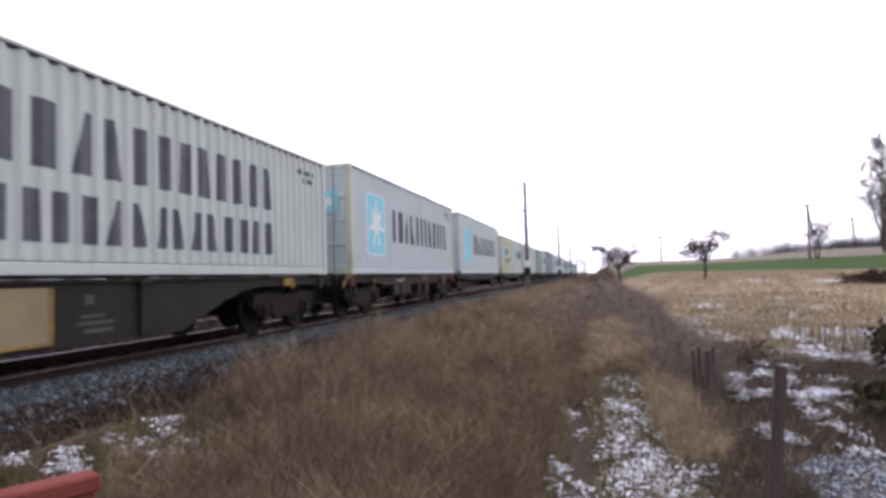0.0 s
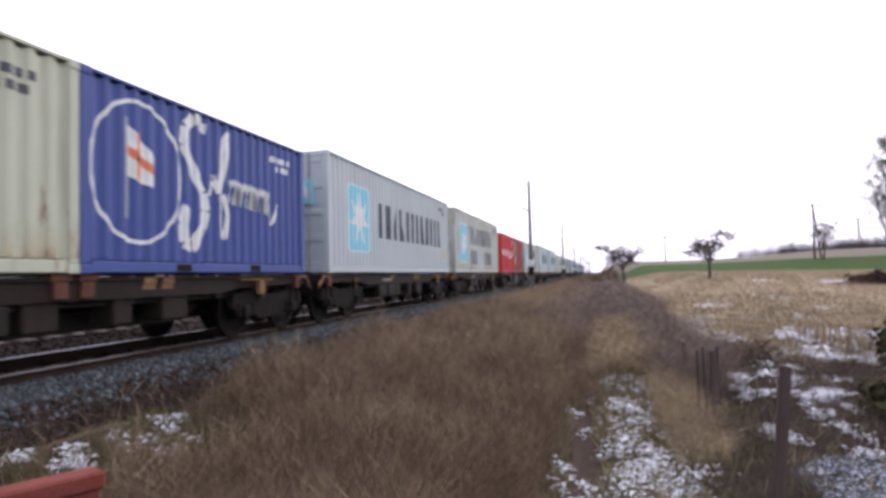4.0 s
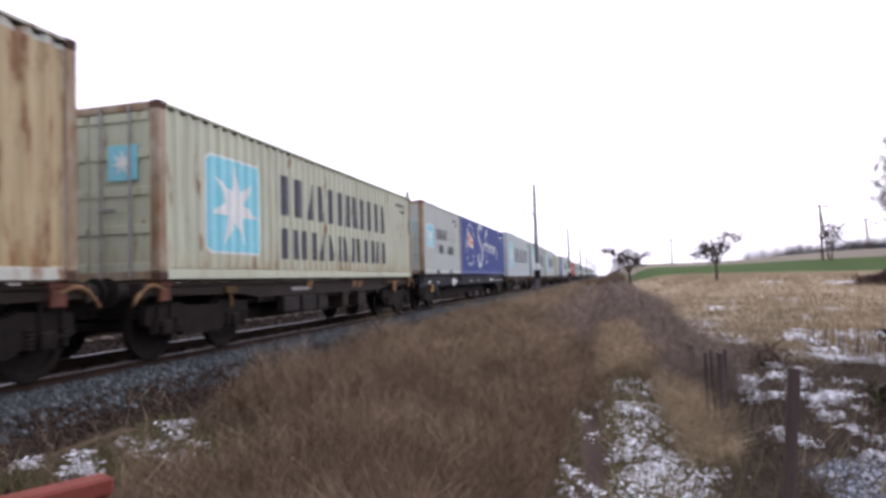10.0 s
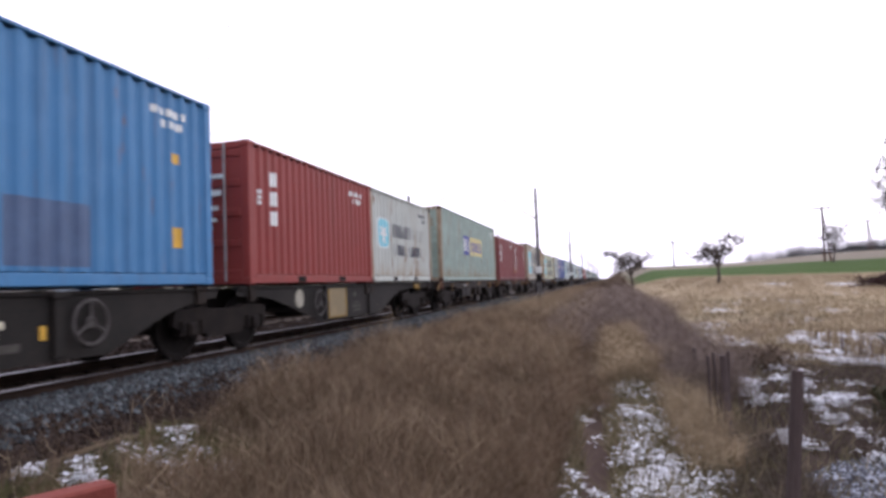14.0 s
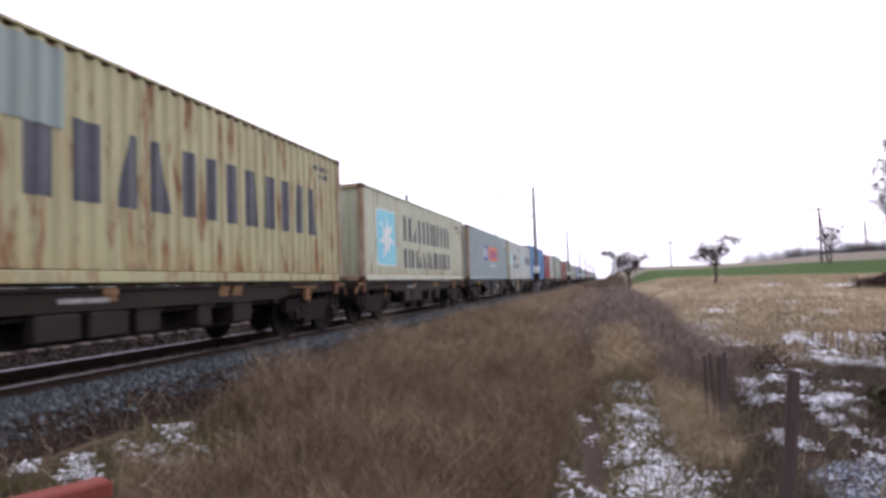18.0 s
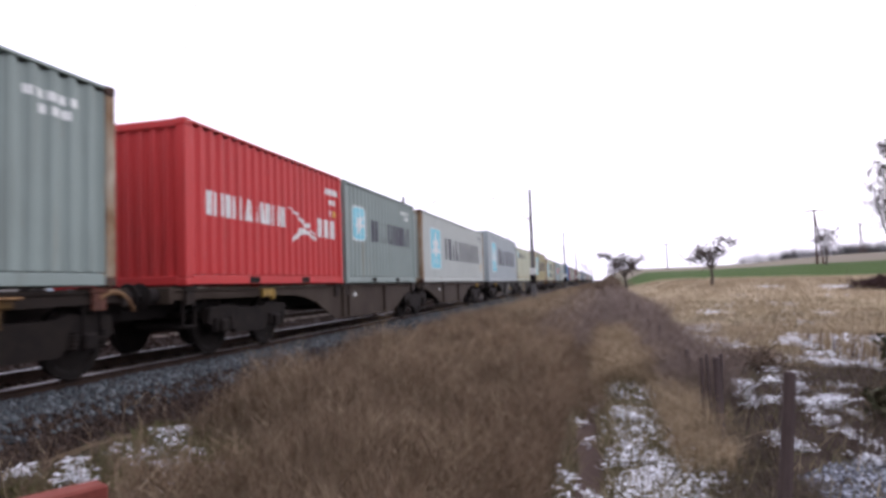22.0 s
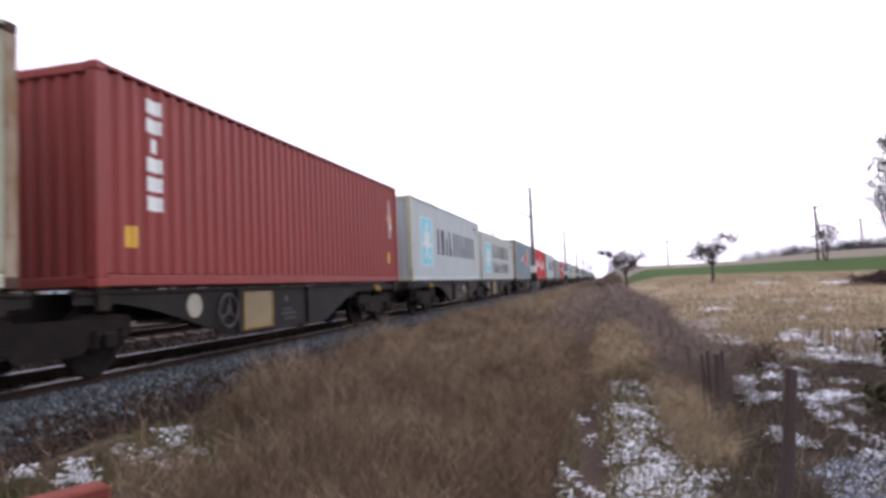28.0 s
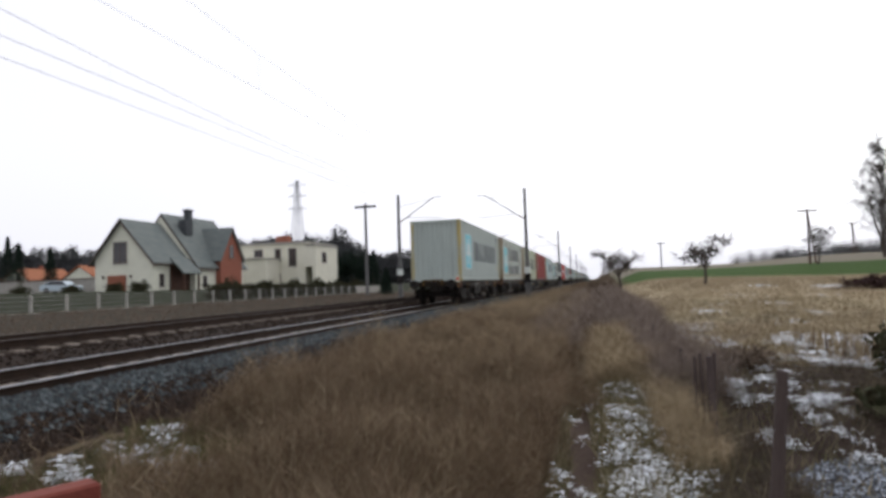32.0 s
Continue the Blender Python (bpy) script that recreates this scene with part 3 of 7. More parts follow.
def container(front_y, feet, high, tone, style, doors, posts, label, index, lite=False, deck=0.0):
    L = 12.192 if feet == 40 else 6.058
    h = 2.896 if high else 2.591
    mat = P[tone]
    pm = {"own": mat, "rust": RUSTP, "cream": P["cream"], "yellow": YPOST}[posts]
    root = empty("shipping_container")
    tagged(root, label, "shipping container", "containers of the freight train")
    c = lambda key, build, name, label="", m=None: link(name, cached((key, L, h, mat.name, pm.name), build), root, label, m)
    link("side_panel", side_mesh(L, h, mat), root)
    link("side_panel", side_mesh(L, h, mat), root, m=pose(0, 0, 0, 0, 0, 180))
    c("roof", lambda: G().box(-1.19, 1.19, -L / 2 + 0.05, L / 2 - 0.05, h - 0.05, h - 0.012).mesh("roof", mat), "roof")
    c("floor", lambda: G().box(-1.17, 1.17, -L / 2 + 0.05, L / 2 - 0.05, 0.03, 0.14).mesh("floor_deck", STEEL), "floor_deck")
    tr = lambda: G().box(SIDE_X - 0.03, 1.219, -L / 2 + 0.17, L / 2 - 0.17, h - 0.058, h - 0.012, 0.008).mesh("top_rail", mat)
    br = lambda: G().box(SIDE_X - 0.05, 1.210, -L / 2 + 0.17, L / 2 - 0.17, 0.012, 0.165, 0.012).mesh("bottom_rail", mat)
    for turn in (0, 180):
        c("tr", tr, "top_rail", m=pose(0, 0, 0, 0, 0, turn))
        c("br", br, "bottom_rail", m=pose(0, 0, 0, 0, 0, turn))
    if feet == 20 and not lite:
        # dark plates on the rail face stand in for the pockets' shaded openings
        for y in (-1.03, 1.03):
            link("forklift_pocket", cached(("pocket", 0), lambda: G().box(1.205, 1.2115, -0.18, 0.18, 0.028, 0.145).mesh("forklift_pocket", TREAD)), root, "dark plate for a forklift pocket opening", pose(0, y, 0))
    po = lambda: G().box(1.06, 1.217, -0.001, 0.16, 0.12, h - 0.12, 0.014).mesh("corner_post", pm)
    ca = lambda: G().box(1.055, 1.222, -0.004, 0.178, 0, 0.118, 0.014).mesh("corner_casting", CASTING if posts == "rust" else pm)
    sp = (pose(0, -L / 2, 0), pose(0, L / 2, 0, 0, 0, 180))
    for m in sp:
        for sx in (0, 1):
            flip = m if not sx else m @ pose(-2.278, 0, 0)
            c("po", po, "corner_post", m=flip, label="rust-stained corner post" if posts == "rust" else "")
            if not lite:
                c("ca", ca, "corner_casting", m=flip)
                c("ca", ca, "corner_casting", m=flip @ pose(0, 0, h - 0.118))
        c("hd", lambda: G().box(-1.06, 1.06, 0.0, 0.1, h - 0.14, h - 0.012, 0.012).mesh("end_header", mat if posts == "yellow" else pm), "end_header", m=m)
        c("sl", lambda: G().box(-1.06, 1.06, 0.0, 0.1, 0.012, 0.15, 0.012).mesh("end_sill", mat if posts == "yellow" else pm), "end_sill", m=m)
    link("end_wall", end_mesh(h, mat), root, m=sp[1])
    if doors and not lite:
        for sx in (0, 1):
            m = sp[0] if not sx else sp[0] @ pose(-1.07, 0, 0)
            d = link("door", door_mesh(h, mat), root, m=m)
            for i in range(5):
                z = 0.2 + i * (h - 0.42) / 4
                link("door_rib", cached(("rib", mat.name), lambda: G().box(0.03, 1.04, 0.004, 0.0305, -0.07, 0.07, 0.014).mesh("door_rib", mat)), d, m=pose(0, 0, z))
            rod = lambda: G().tube((0, -0.02, 0.06), (0, -0.02, h - 0.04), 0.021, n=6).mesh("lock_rod", GALV)
            for x in (0.24, 0.74):
                r = link("lock_rod", cached(("rod", h), rod), d, m=pose(x, 0, 0))
            hm = lambda: G().box(0.2, 0.52, -0.045, -0.025, 1.0, 1.05, 0.006).mesh("door_handle", GALV)
            link("door_handle", cached(("handle", 0), hm), d)
            if style.startswith("star"):
                lp = lambda: G().box(0.36, 0.86, -0.012, 0.001, h * 0.56, h * 0.76).mesh("door_sign", SKYB)
                link("door_sign", cached(("dsign", h), lp), d)
                ls = lambda: G().prism(star(0.61, h * 0.66, 0.2), -0.02, -0.014, "y").mesh("door_star", WHITE)
                link("door_star", cached(("dstar", h), ls), d)
            elif style != "script":
                lp = lambda: G().add([], []).box(0.34, 0.66, -0.012, 0.0, h * 0.62, h * 0.66).box(0.34, 0.6, -0.012, 0.0, h * 0.52, h * 0.55).box(0.34, 0.74, -0.012, 0.0, h * 0.74, h * 0.77).box(0.34, 0.56, -0.012, 0.0, h * 0.44, h * 0.465).mesh("door_text_plate", WHITE)
                link("door_text_plate", cached(("dbars", h), lp), d)
    else:
        link("end_wall", end_mesh(h, mat), root, m=sp[0])
        if style.startswith("two") and not lite:
            hb = lambda: G().box(-0.9, 0.9, 0.0, 0.012, h - 0.45, h - 0.3).mesh("end_sign", WHITE)
            link("end_sign", cached(("esign", h), hb), root, m=sp[0])
    for i, (name, mt, polys, off) in enumerate(marks(style, L, h, tone not in ("red", "maroon", "plum", "blue", "navy", "teal", "tealb", "tealg", "sage"))):
        if lite and name not in ("logo_panel", "lettering"):
            continue
        if name in ("lettering", "upright_mark", "number_bars"):
            for j, poly in enumerate(polys):
                link("mark_bar", cached(("bar", style, L, h, i, j, mt.name), lambda: decal(L, [poly], off).mesh("mark_bar", mt)), root)
            continue
        me = cached(("mark", style, L, h, i, mt.name), lambda: decal(L, polys, off).mesh(name, mt))
        link(name, me, root)
    root.matrix_basis = pose(TRACK_X, front_y - L / 2, FLOOR_Z + deck)
    return root


# front end at the start, feet, high cube, paint, marking, doors at the rear, posts
GREYL = "grey-white steel container with a light blue star panel"
TRAIN = [
    (27.68, 40, 1, "clean", "star1", 1, "cream", "flat", GREYL + " and dark marking"),
    (13.91, 40, 0, "white", "star2", 1, "own", "belly", "grey-white steel container with star panel and two dark words"),
    (0.64, 20, 0, "maroon", "upright", 0, "own", "belly", "short brown-red corrugated container with an upright white mark"),
    (-5.57, 20, 0, "red", "bird", 1, "own", "", "short bright red corrugated container with white bird shape"),
    (-13.16, 40, 1, "worn", "star2p", 1, "own", "flat", "cream-white rust-streaked container with a patched word mark"),
    (-26.74, 40, 1, "clean", "star1", 1, "own", "flat", "clean light grey container with a light blue star panel"),
    (-40.22, 20, 0, "navy", "script", 0, "own", "flat", "short dark blue container with white script shapes"),
    (-46.29, 20, 0, "cream", "plain", 1, "own", "", "short cream corrugated container with faint small markings"),
    (-54.04, 40, 1, "clean", "star1", 1, "cream", "flat", "clean light grey container with star panel and yellow post"),
    (-67.90, 40, 1, "dull", "star1", 1, "own", "flat", "clean light grey container with a light blue star panel"),
    (-81.58, 40, 1, "clean", "star1", 1, "own", "flat", "clean light grey container with a light blue star panel"),
    (-95.44, 40, 0, "navy", "script", 0, "own", "navy", "dark blue corrugated container with white script and oval ring"),
    (-107.63, 20, 0, "white", "star2", 1, "rust", "", "short grey-white container with rusty posts and star panel"),
    (-115.08, 40, 0, "cream", "star2", 1, "rust", "flat", "yellowed white container with rusty posts and star panel"),
    (-128.72, 40, 1, "rusty", "star2r", 0, "rust", "flat", "heavily rusted white container with cut-off word marks"),
    (-142.41, 20, 0, "plum", "upright", 0, "own", "flat", "short faded plum-red corrugated container"),
    (-148.62, 20, 0, "plum", "short", 1, "own", "", "short faded plum-red container with closed doors"),
    (-156.05, 40, 1, "teal", "two_yellow", 1, "rust", "flat", "grey-green rust-stained container with blue and yellow panels"),
    (-169.75, 20, 0, "worn", "star2", 0, "rust", "belly", "short grey-white container with rust patches and star panel"),
    (-175.78, 20, 0, "maroon", "short", 1, "own", "", "short brown-red container with white upright mark"),
    (-182.94, 40, 1, "blue", "bluebox", 1, "own", "belly", "worn mid-blue container with dark repainted patches"),
    (-195.58, 20, 0, "white", "star1", 0, "own", "belly", "short grey-white container with a star panel"),
    (-201.81, 20, 0, "white", "star2", 1, "cream", "", "short grey-white container with star panel and two words"),
    (-208.96, 40, 0, "sage", "two_orange", 0, "rust", "belly", "pale sage grey container with deep blue and orange panels"),
    (-222.44, 40, 0, "cream", "star2", 0, "rust", "flat", "yellowed white container with two dark word marks"),
    (-236.09, 40, 1, "ochre", "star1p", 0, "rust", "flat", "yellow-stained rusty container with a light blue star panel"),
    (-249.68, 40, 0, "cream", "line", 0, "own", "belly", "cream container with small dark words near the top"),
    (-262.45, 40, 1, "dull", "star1", 0, "own", "belly", "clean light grey container with a large star panel"),
    (-276.33, 40, 0, "white", "star1", 0, "rust", "bellyp", "grey-white corrugated container with rusty rear post"),
    (-289.43, 20, 0, "tealg", "star1", 0, "own", "bellyp", "short mid-grey container with a light blue star"),
    (-295.74, 20, 0, "red", "bird", 0, "own", "", "short bright red container with white bird shape"),
    (-303.23, 40, 0, "tealg", "two_orange", 0, "rust", "flat", "sage grey container with blue and orange panels"),
    (-316.93, 40, 1, "clean", "star1", 0, "rust", "flat", "light grey container with rust-brown rear post and star"),
    (-330.52, 40, 1, "red", "bird", 0, "own", "belly", "long bright red container with a white bird shape"),
    (-343.67, 40, 1, "tealb", "two_patched", 0, "rust", "belly", "blue-grey container with a tan patch over orange panel"),
    (-357.17, 40, 0, "white", "star2", 0, "own", "belly", "grey-white container with two dark word marks"),
    (-370.19, 40, 1, "clean", "star1", 0, "cream", "belly", "clean light grey container with yellow-brown rear post"),
    (-383.91, 40, 1, "maroon", "upright", 0, "own", "belly", "long brown-red corrugated container with upright white mark"),
    (-397.20, 40, 1, "cream", "star1", 0, "rust", "belly", "yellowed white container with rusty posts and star panel"),
    (-410.78, 40, 1, "worn", "star2", 0, "rust", "flat", "white container with rust along its foot and star panel"),
    (-424.61, 40, 1, "dusty", "star1", 0, "yellow", "flat", "last light grey container with yellow-striped rear posts"),
]
# mostly pale paints, so the far containers' colour carries the distance haze
AHEAD = [(40, 1, "clean", "star1"), (20, 0, "white", "star1"), (20, 0, "cream", "star2"), (40, 0, "white", "line"), (20, 0, "white", "star1"), (20, 0, "tealg", "plain"),
         (40, 1, "tealb", "two_orange"), (40, 1, "clean", "star1"), (40, 0, "white", "star2"), (40, 1, "clean", "star1"), (40, 0, "tealb", "plain"),
         (40, 1, "clean", "star1"), (40, 0, "cream", "plain"), (40, 1, "white", "star2"), (40, 0, "tealg", "plain"), (40, 1, "clean", "star1"), (40, 0, "clean", "plain")]

# ================= train: wagons =================


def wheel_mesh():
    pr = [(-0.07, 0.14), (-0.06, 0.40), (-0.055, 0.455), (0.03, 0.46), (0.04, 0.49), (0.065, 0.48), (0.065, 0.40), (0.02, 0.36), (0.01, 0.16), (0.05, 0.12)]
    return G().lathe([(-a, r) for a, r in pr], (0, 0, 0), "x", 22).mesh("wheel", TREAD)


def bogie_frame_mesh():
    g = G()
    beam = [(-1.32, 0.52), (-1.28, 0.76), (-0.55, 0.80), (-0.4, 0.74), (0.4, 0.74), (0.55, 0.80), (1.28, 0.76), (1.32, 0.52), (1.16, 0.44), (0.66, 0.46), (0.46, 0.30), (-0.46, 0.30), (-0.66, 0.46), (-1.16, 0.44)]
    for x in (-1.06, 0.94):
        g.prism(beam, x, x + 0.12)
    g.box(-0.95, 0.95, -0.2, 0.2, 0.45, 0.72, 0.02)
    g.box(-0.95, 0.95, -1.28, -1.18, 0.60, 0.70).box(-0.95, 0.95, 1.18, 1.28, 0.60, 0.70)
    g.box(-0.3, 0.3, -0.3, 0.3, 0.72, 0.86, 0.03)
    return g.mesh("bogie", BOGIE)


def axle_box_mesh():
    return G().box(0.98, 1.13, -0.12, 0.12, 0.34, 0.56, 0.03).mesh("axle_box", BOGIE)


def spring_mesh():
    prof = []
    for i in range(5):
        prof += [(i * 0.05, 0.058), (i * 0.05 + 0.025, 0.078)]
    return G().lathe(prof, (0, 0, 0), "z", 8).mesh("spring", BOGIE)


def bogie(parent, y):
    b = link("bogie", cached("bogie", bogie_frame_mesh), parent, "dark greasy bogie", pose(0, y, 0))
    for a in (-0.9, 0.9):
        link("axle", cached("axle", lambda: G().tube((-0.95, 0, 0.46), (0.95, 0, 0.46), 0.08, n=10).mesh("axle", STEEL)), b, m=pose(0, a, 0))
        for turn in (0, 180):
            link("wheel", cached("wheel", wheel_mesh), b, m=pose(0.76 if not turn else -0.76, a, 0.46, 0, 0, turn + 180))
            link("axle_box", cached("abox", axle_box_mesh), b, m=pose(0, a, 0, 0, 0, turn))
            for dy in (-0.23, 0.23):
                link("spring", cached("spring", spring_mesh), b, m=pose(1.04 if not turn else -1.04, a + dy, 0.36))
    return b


def wagon(style, rear, front, ends, cells, last=False, lite=False, lead=True):
    """A container flat from rear to front (y at the start); ends: room to its neighbours; cells: container ends on it."""
    mid, half = (rear + front) / 2, (front - rear) / 2
    e0, e1 = ends
    plain = style == "bellyp"
    style = "belly" if plain else style
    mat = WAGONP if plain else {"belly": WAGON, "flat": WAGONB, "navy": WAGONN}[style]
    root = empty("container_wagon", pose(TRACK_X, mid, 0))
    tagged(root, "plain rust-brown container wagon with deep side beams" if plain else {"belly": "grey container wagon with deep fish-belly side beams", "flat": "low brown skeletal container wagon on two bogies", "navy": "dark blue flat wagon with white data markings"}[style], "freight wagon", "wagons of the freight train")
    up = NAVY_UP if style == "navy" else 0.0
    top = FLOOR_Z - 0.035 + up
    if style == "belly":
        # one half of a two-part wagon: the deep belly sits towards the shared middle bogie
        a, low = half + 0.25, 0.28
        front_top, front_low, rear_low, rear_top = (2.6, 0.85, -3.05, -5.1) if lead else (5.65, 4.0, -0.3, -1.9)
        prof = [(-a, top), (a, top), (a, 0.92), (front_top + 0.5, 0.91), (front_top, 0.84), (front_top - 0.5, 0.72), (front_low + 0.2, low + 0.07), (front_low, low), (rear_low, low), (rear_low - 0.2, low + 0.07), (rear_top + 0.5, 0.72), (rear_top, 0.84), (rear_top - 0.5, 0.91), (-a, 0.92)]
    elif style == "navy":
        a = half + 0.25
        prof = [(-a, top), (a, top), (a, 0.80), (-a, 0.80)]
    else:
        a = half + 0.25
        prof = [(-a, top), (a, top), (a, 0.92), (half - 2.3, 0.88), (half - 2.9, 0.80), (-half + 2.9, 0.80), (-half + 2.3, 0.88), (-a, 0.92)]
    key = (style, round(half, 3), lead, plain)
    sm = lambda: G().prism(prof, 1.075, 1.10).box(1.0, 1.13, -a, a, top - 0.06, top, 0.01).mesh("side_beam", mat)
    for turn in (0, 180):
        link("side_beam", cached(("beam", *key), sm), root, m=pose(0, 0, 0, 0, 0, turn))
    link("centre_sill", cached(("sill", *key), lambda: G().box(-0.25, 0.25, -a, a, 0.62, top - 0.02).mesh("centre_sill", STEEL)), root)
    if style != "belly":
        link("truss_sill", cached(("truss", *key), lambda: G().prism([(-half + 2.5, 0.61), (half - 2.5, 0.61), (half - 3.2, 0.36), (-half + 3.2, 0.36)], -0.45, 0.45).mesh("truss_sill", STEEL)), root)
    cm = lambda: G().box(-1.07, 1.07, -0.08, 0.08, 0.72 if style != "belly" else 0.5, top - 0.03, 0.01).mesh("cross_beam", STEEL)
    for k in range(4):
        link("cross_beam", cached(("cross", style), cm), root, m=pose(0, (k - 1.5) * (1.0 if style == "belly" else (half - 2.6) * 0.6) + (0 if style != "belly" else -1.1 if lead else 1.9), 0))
    seats_at = (-half + 1.2, half - 1.2)
    if style == "belly":
        seats_at = (-half - max(0.2, e0), half - 1.75) if lead else (-half + 2.1,)
    for y in seats_at:
        if lite:
            link("bogie", cached("bogie", bogie_frame_mesh), root, "dark greasy bogie", pose(0, y, 0))
        else:
            bogie(root, y)
    if lite:
        return root
    # end beams, buffers, couplings
    for s, e in ((-1, e0), (1, e1)):
        if style == "belly" and (s < 0) == lead:
            continue
        e = max(0.2, e)
        yb = s * (half + min(0.25, e * 0.6))
        link("headstock", cached(("head", style, plain), lambda: G().box(-1.15, 1.15, -0.05, 0.05, 0.86, 1.11, 0.015).mesh("headstock", mat)), root, m=pose(0, yb, 0))
        reach = max(0.12, e - 0.12)
        for x in (-0.875, 0.875):
            bm_ = lambda: G().lathe([(0.0, 0.12), (reach * 0.6, 0.11), (reach * 0.62, 0.08), (reach - 0.03, 0.08), (reach - 0.02, 0.20), (reach, 0.19)], (0, 0, 0), "y", 14).mesh("buffer", STEEL)
            link("buffer", cached(("buffer", round(reach, 2)), bm_), root, m=pose(x, yb, 0.98, 0, 0, 0 if s > 0 else 180))
        link("coupling", cached(("hook", round(reach, 2)), lambda: G().box(-0.06, 0.06, 0, reach, 0.93, 1.03, 0.015).box(-0.09, 0.09, reach * 0.4, reach * 0.8, 0.72, 0.93, 0.02).mesh("coupling", BOGIE)), root, m=pose(0, yb, 0, 0, 0, 0 if s > 0 else 180))
        link("step_iron", cached("step", lambda: G().box(1.06, 1.09, -0.16, -0.13, 0.5, 0.95).box(1.06, 1.09, 0.13, 0.16, 0.5, 0.95).box(0.95, 1.12, -0.17, 0.17, 0.48, 0.51).mesh("step_iron", BOGIE)), root, m=pose(0, s * (half - 0.25), 0))
    # curved grab rails at the ends, a yellow valve box on the deep-sided wagons
    for k in (-1, 1):
        if style == "flat":
            gr = lambda: G().path([(0.0, 0.62 * i / 8, 0.17 * math.sin(2.2 * i / 8) - 0.30 * (i / 8) ** 2) for i in range(9)], 0.035, 7).mesh("grab_rail", OCHRE)
            link("grab_rail", cached("grail", gr), root, "ochre curved grab rail", pose(1.13 if k > 0 else -1.13, k * (half - 0.2), 0.98, 0, 0, 0 if k > 0 else 180))
            link("grab_rail", cached("grail", gr), root, "ochre curved grab rail", pose(1.13 if k < 0 else -1.13, k * (half - 0.2), 0.98, 0, 0, 0 if k > 0 else 180))
        elif style == "belly":
            yb_ = lambda: G().box(1.10, 1.17, -0.22, 0.16, 0.90, 1.05, 0.015).box(1.10, 1.19, 0.10, 0.20, 0.84, 1.02, 0.02).box(1.10, 1.13, -0.34, 0.34, 1.045, 1.07, 0.005).mesh("valve_box", YELB)
            yv = 4.3 if lead else -3.6
            link("valve_box", cached("vbox", yb_), root, "dirty yellow valve box", pose(0, yv, 0) if k > 0 else pose(0, yv, 0, 0, 0, 180))
    # container seats
    seat = lambda: G().box(0.92, 1.16, -0.16, 0.16, FLOOR_Z - 0.09 + up, FLOOR_Z + up, 0.012).box(1.09, 1.15, -0.11, 0.11, FLOOR_Z - 0.3 + up, FLOOR_Z - 0.09 + up, 0.01).mesh("container_seat", REDIRON if style == "flat" else WAGONB)
    for y in cells:
        for turn in (0, 180):
            link("container_seat", cached(("seat", style), seat), root, m=pose(0, y - mid, 0) if not turn else pose(0, y - mid, 0, 0, 0, 180))
    # side fittings
    if style == "belly":
        stiff = lambda: G().box(1.10, 1.16, -0.07, 0.07, 0.32, top - 0.02, 0.012).box(1.10, 1.19, -0.12, 0.12, top - 0.09, top - 0.02, 0.01).mesh("stiffener", mat)
        for y in ((-2.77, -0.05) if lead else (0.1, 0.45, 3.2)):
            link("stiffener", cached(("stiff", plain), stiff), root, m=pose(0, y, 0))
        if plain:
            link("round_sign", cached("dot", lambda: G().lathe([(0, 0.06), (0.012, 0.06)], (0, 0, 0), "x", 14).mesh("round_sign", WHITE)), root, "small white dot", pose(1.102, 0.9 if not lead else -3.4, 0.85))
            return root
        wh = lambda: G().bm(torus(0.27, 0.024)).bm(torus(0.06, 0.02, 12)).tube((0, 0, 0), (0, 0, 0.27), 0.02, n=6).tube((0, 0, 0), (0, 0.23, -0.14), 0.02, n=6).tube((0, 0, 0), (0, -0.23, -0.14), 0.02, n=6).mesh("brake_handwheel", HWHEEL)
        link("brake_handwheel", cached("hwheel", wh), root, "three-spoked steel brake handwheel", pose(1.17, -3.15 if lead else 3.65, 0.70))
        if lead:
            board = link("data_board", cached("board", lambda: G().box(1.101, 1.125, -0.47, 0.47, 0.36, 1.0, 0.006).mesh("data_board", BEIGE)), root, "beige data board", pose(0, -2.1, 0))
            link("board_frame", cached("bframe", lambda: G().box(1.101, 1.135, -0.52, 0.52, 0.325, 0.36, 0.006).box(1.101, 1.135, -0.52, -0.475, 0.362, 1.0, 0.006).box(1.101, 1.135, 0.475, 0.52, 0.362, 1.0, 0.006).mesh("board_frame", YELB)), board)
            link("round_sign", cached("rsign", lambda: G().lathe([(0, 0.19), (0.012, 0.19)], (0, 0, 0), "x", 20).mesh("round_sign", ROUNDS)), root, "pale round sign", pose(1.102, -4.0, 0.82))
            for w_, y_, z_, h_ in ((0.5, -0.85, 0.42, 0.05), (0.62, -0.9, 0.52, 0.045), (0.4, -0.95, 0.61, 0.04), (0.16, -1.0, 0.78, 0.12)):
                link("text_bar", cached(("tbar", w_), lambda: G().box(1.101, 1.106, -w_ / 2, w_ / 2, 0, h_).mesh("text_bar", FADED)), root, m=pose(0, y_, z_))
        else:
            for w_, y_, z_, h_ in ((0.85, 1.55, 0.36, 0.24), (0.5, 0.85, 0.36, 0.10), (0.5, 0.85, 0.52, 0.08), (0.55, 2.45, 0.44, 0.09), (0.7, 1.45, 0.78, 0.05), (0.45, 1.3, 0.88, 0.045), (0.28, -0.75, 0.72, 0.14), (0.2, -0.2, 0.66, 0.1), (0.2, -0.15, 0.42, 0.12)):
                link("text_bar", cached(("tbar", w_, h_), lambda: G().box(1.101, 1.106, -w_ / 2, w_ / 2, 0, h_).mesh("text_bar", FADED)), root, m=pose(0, y_, z_))
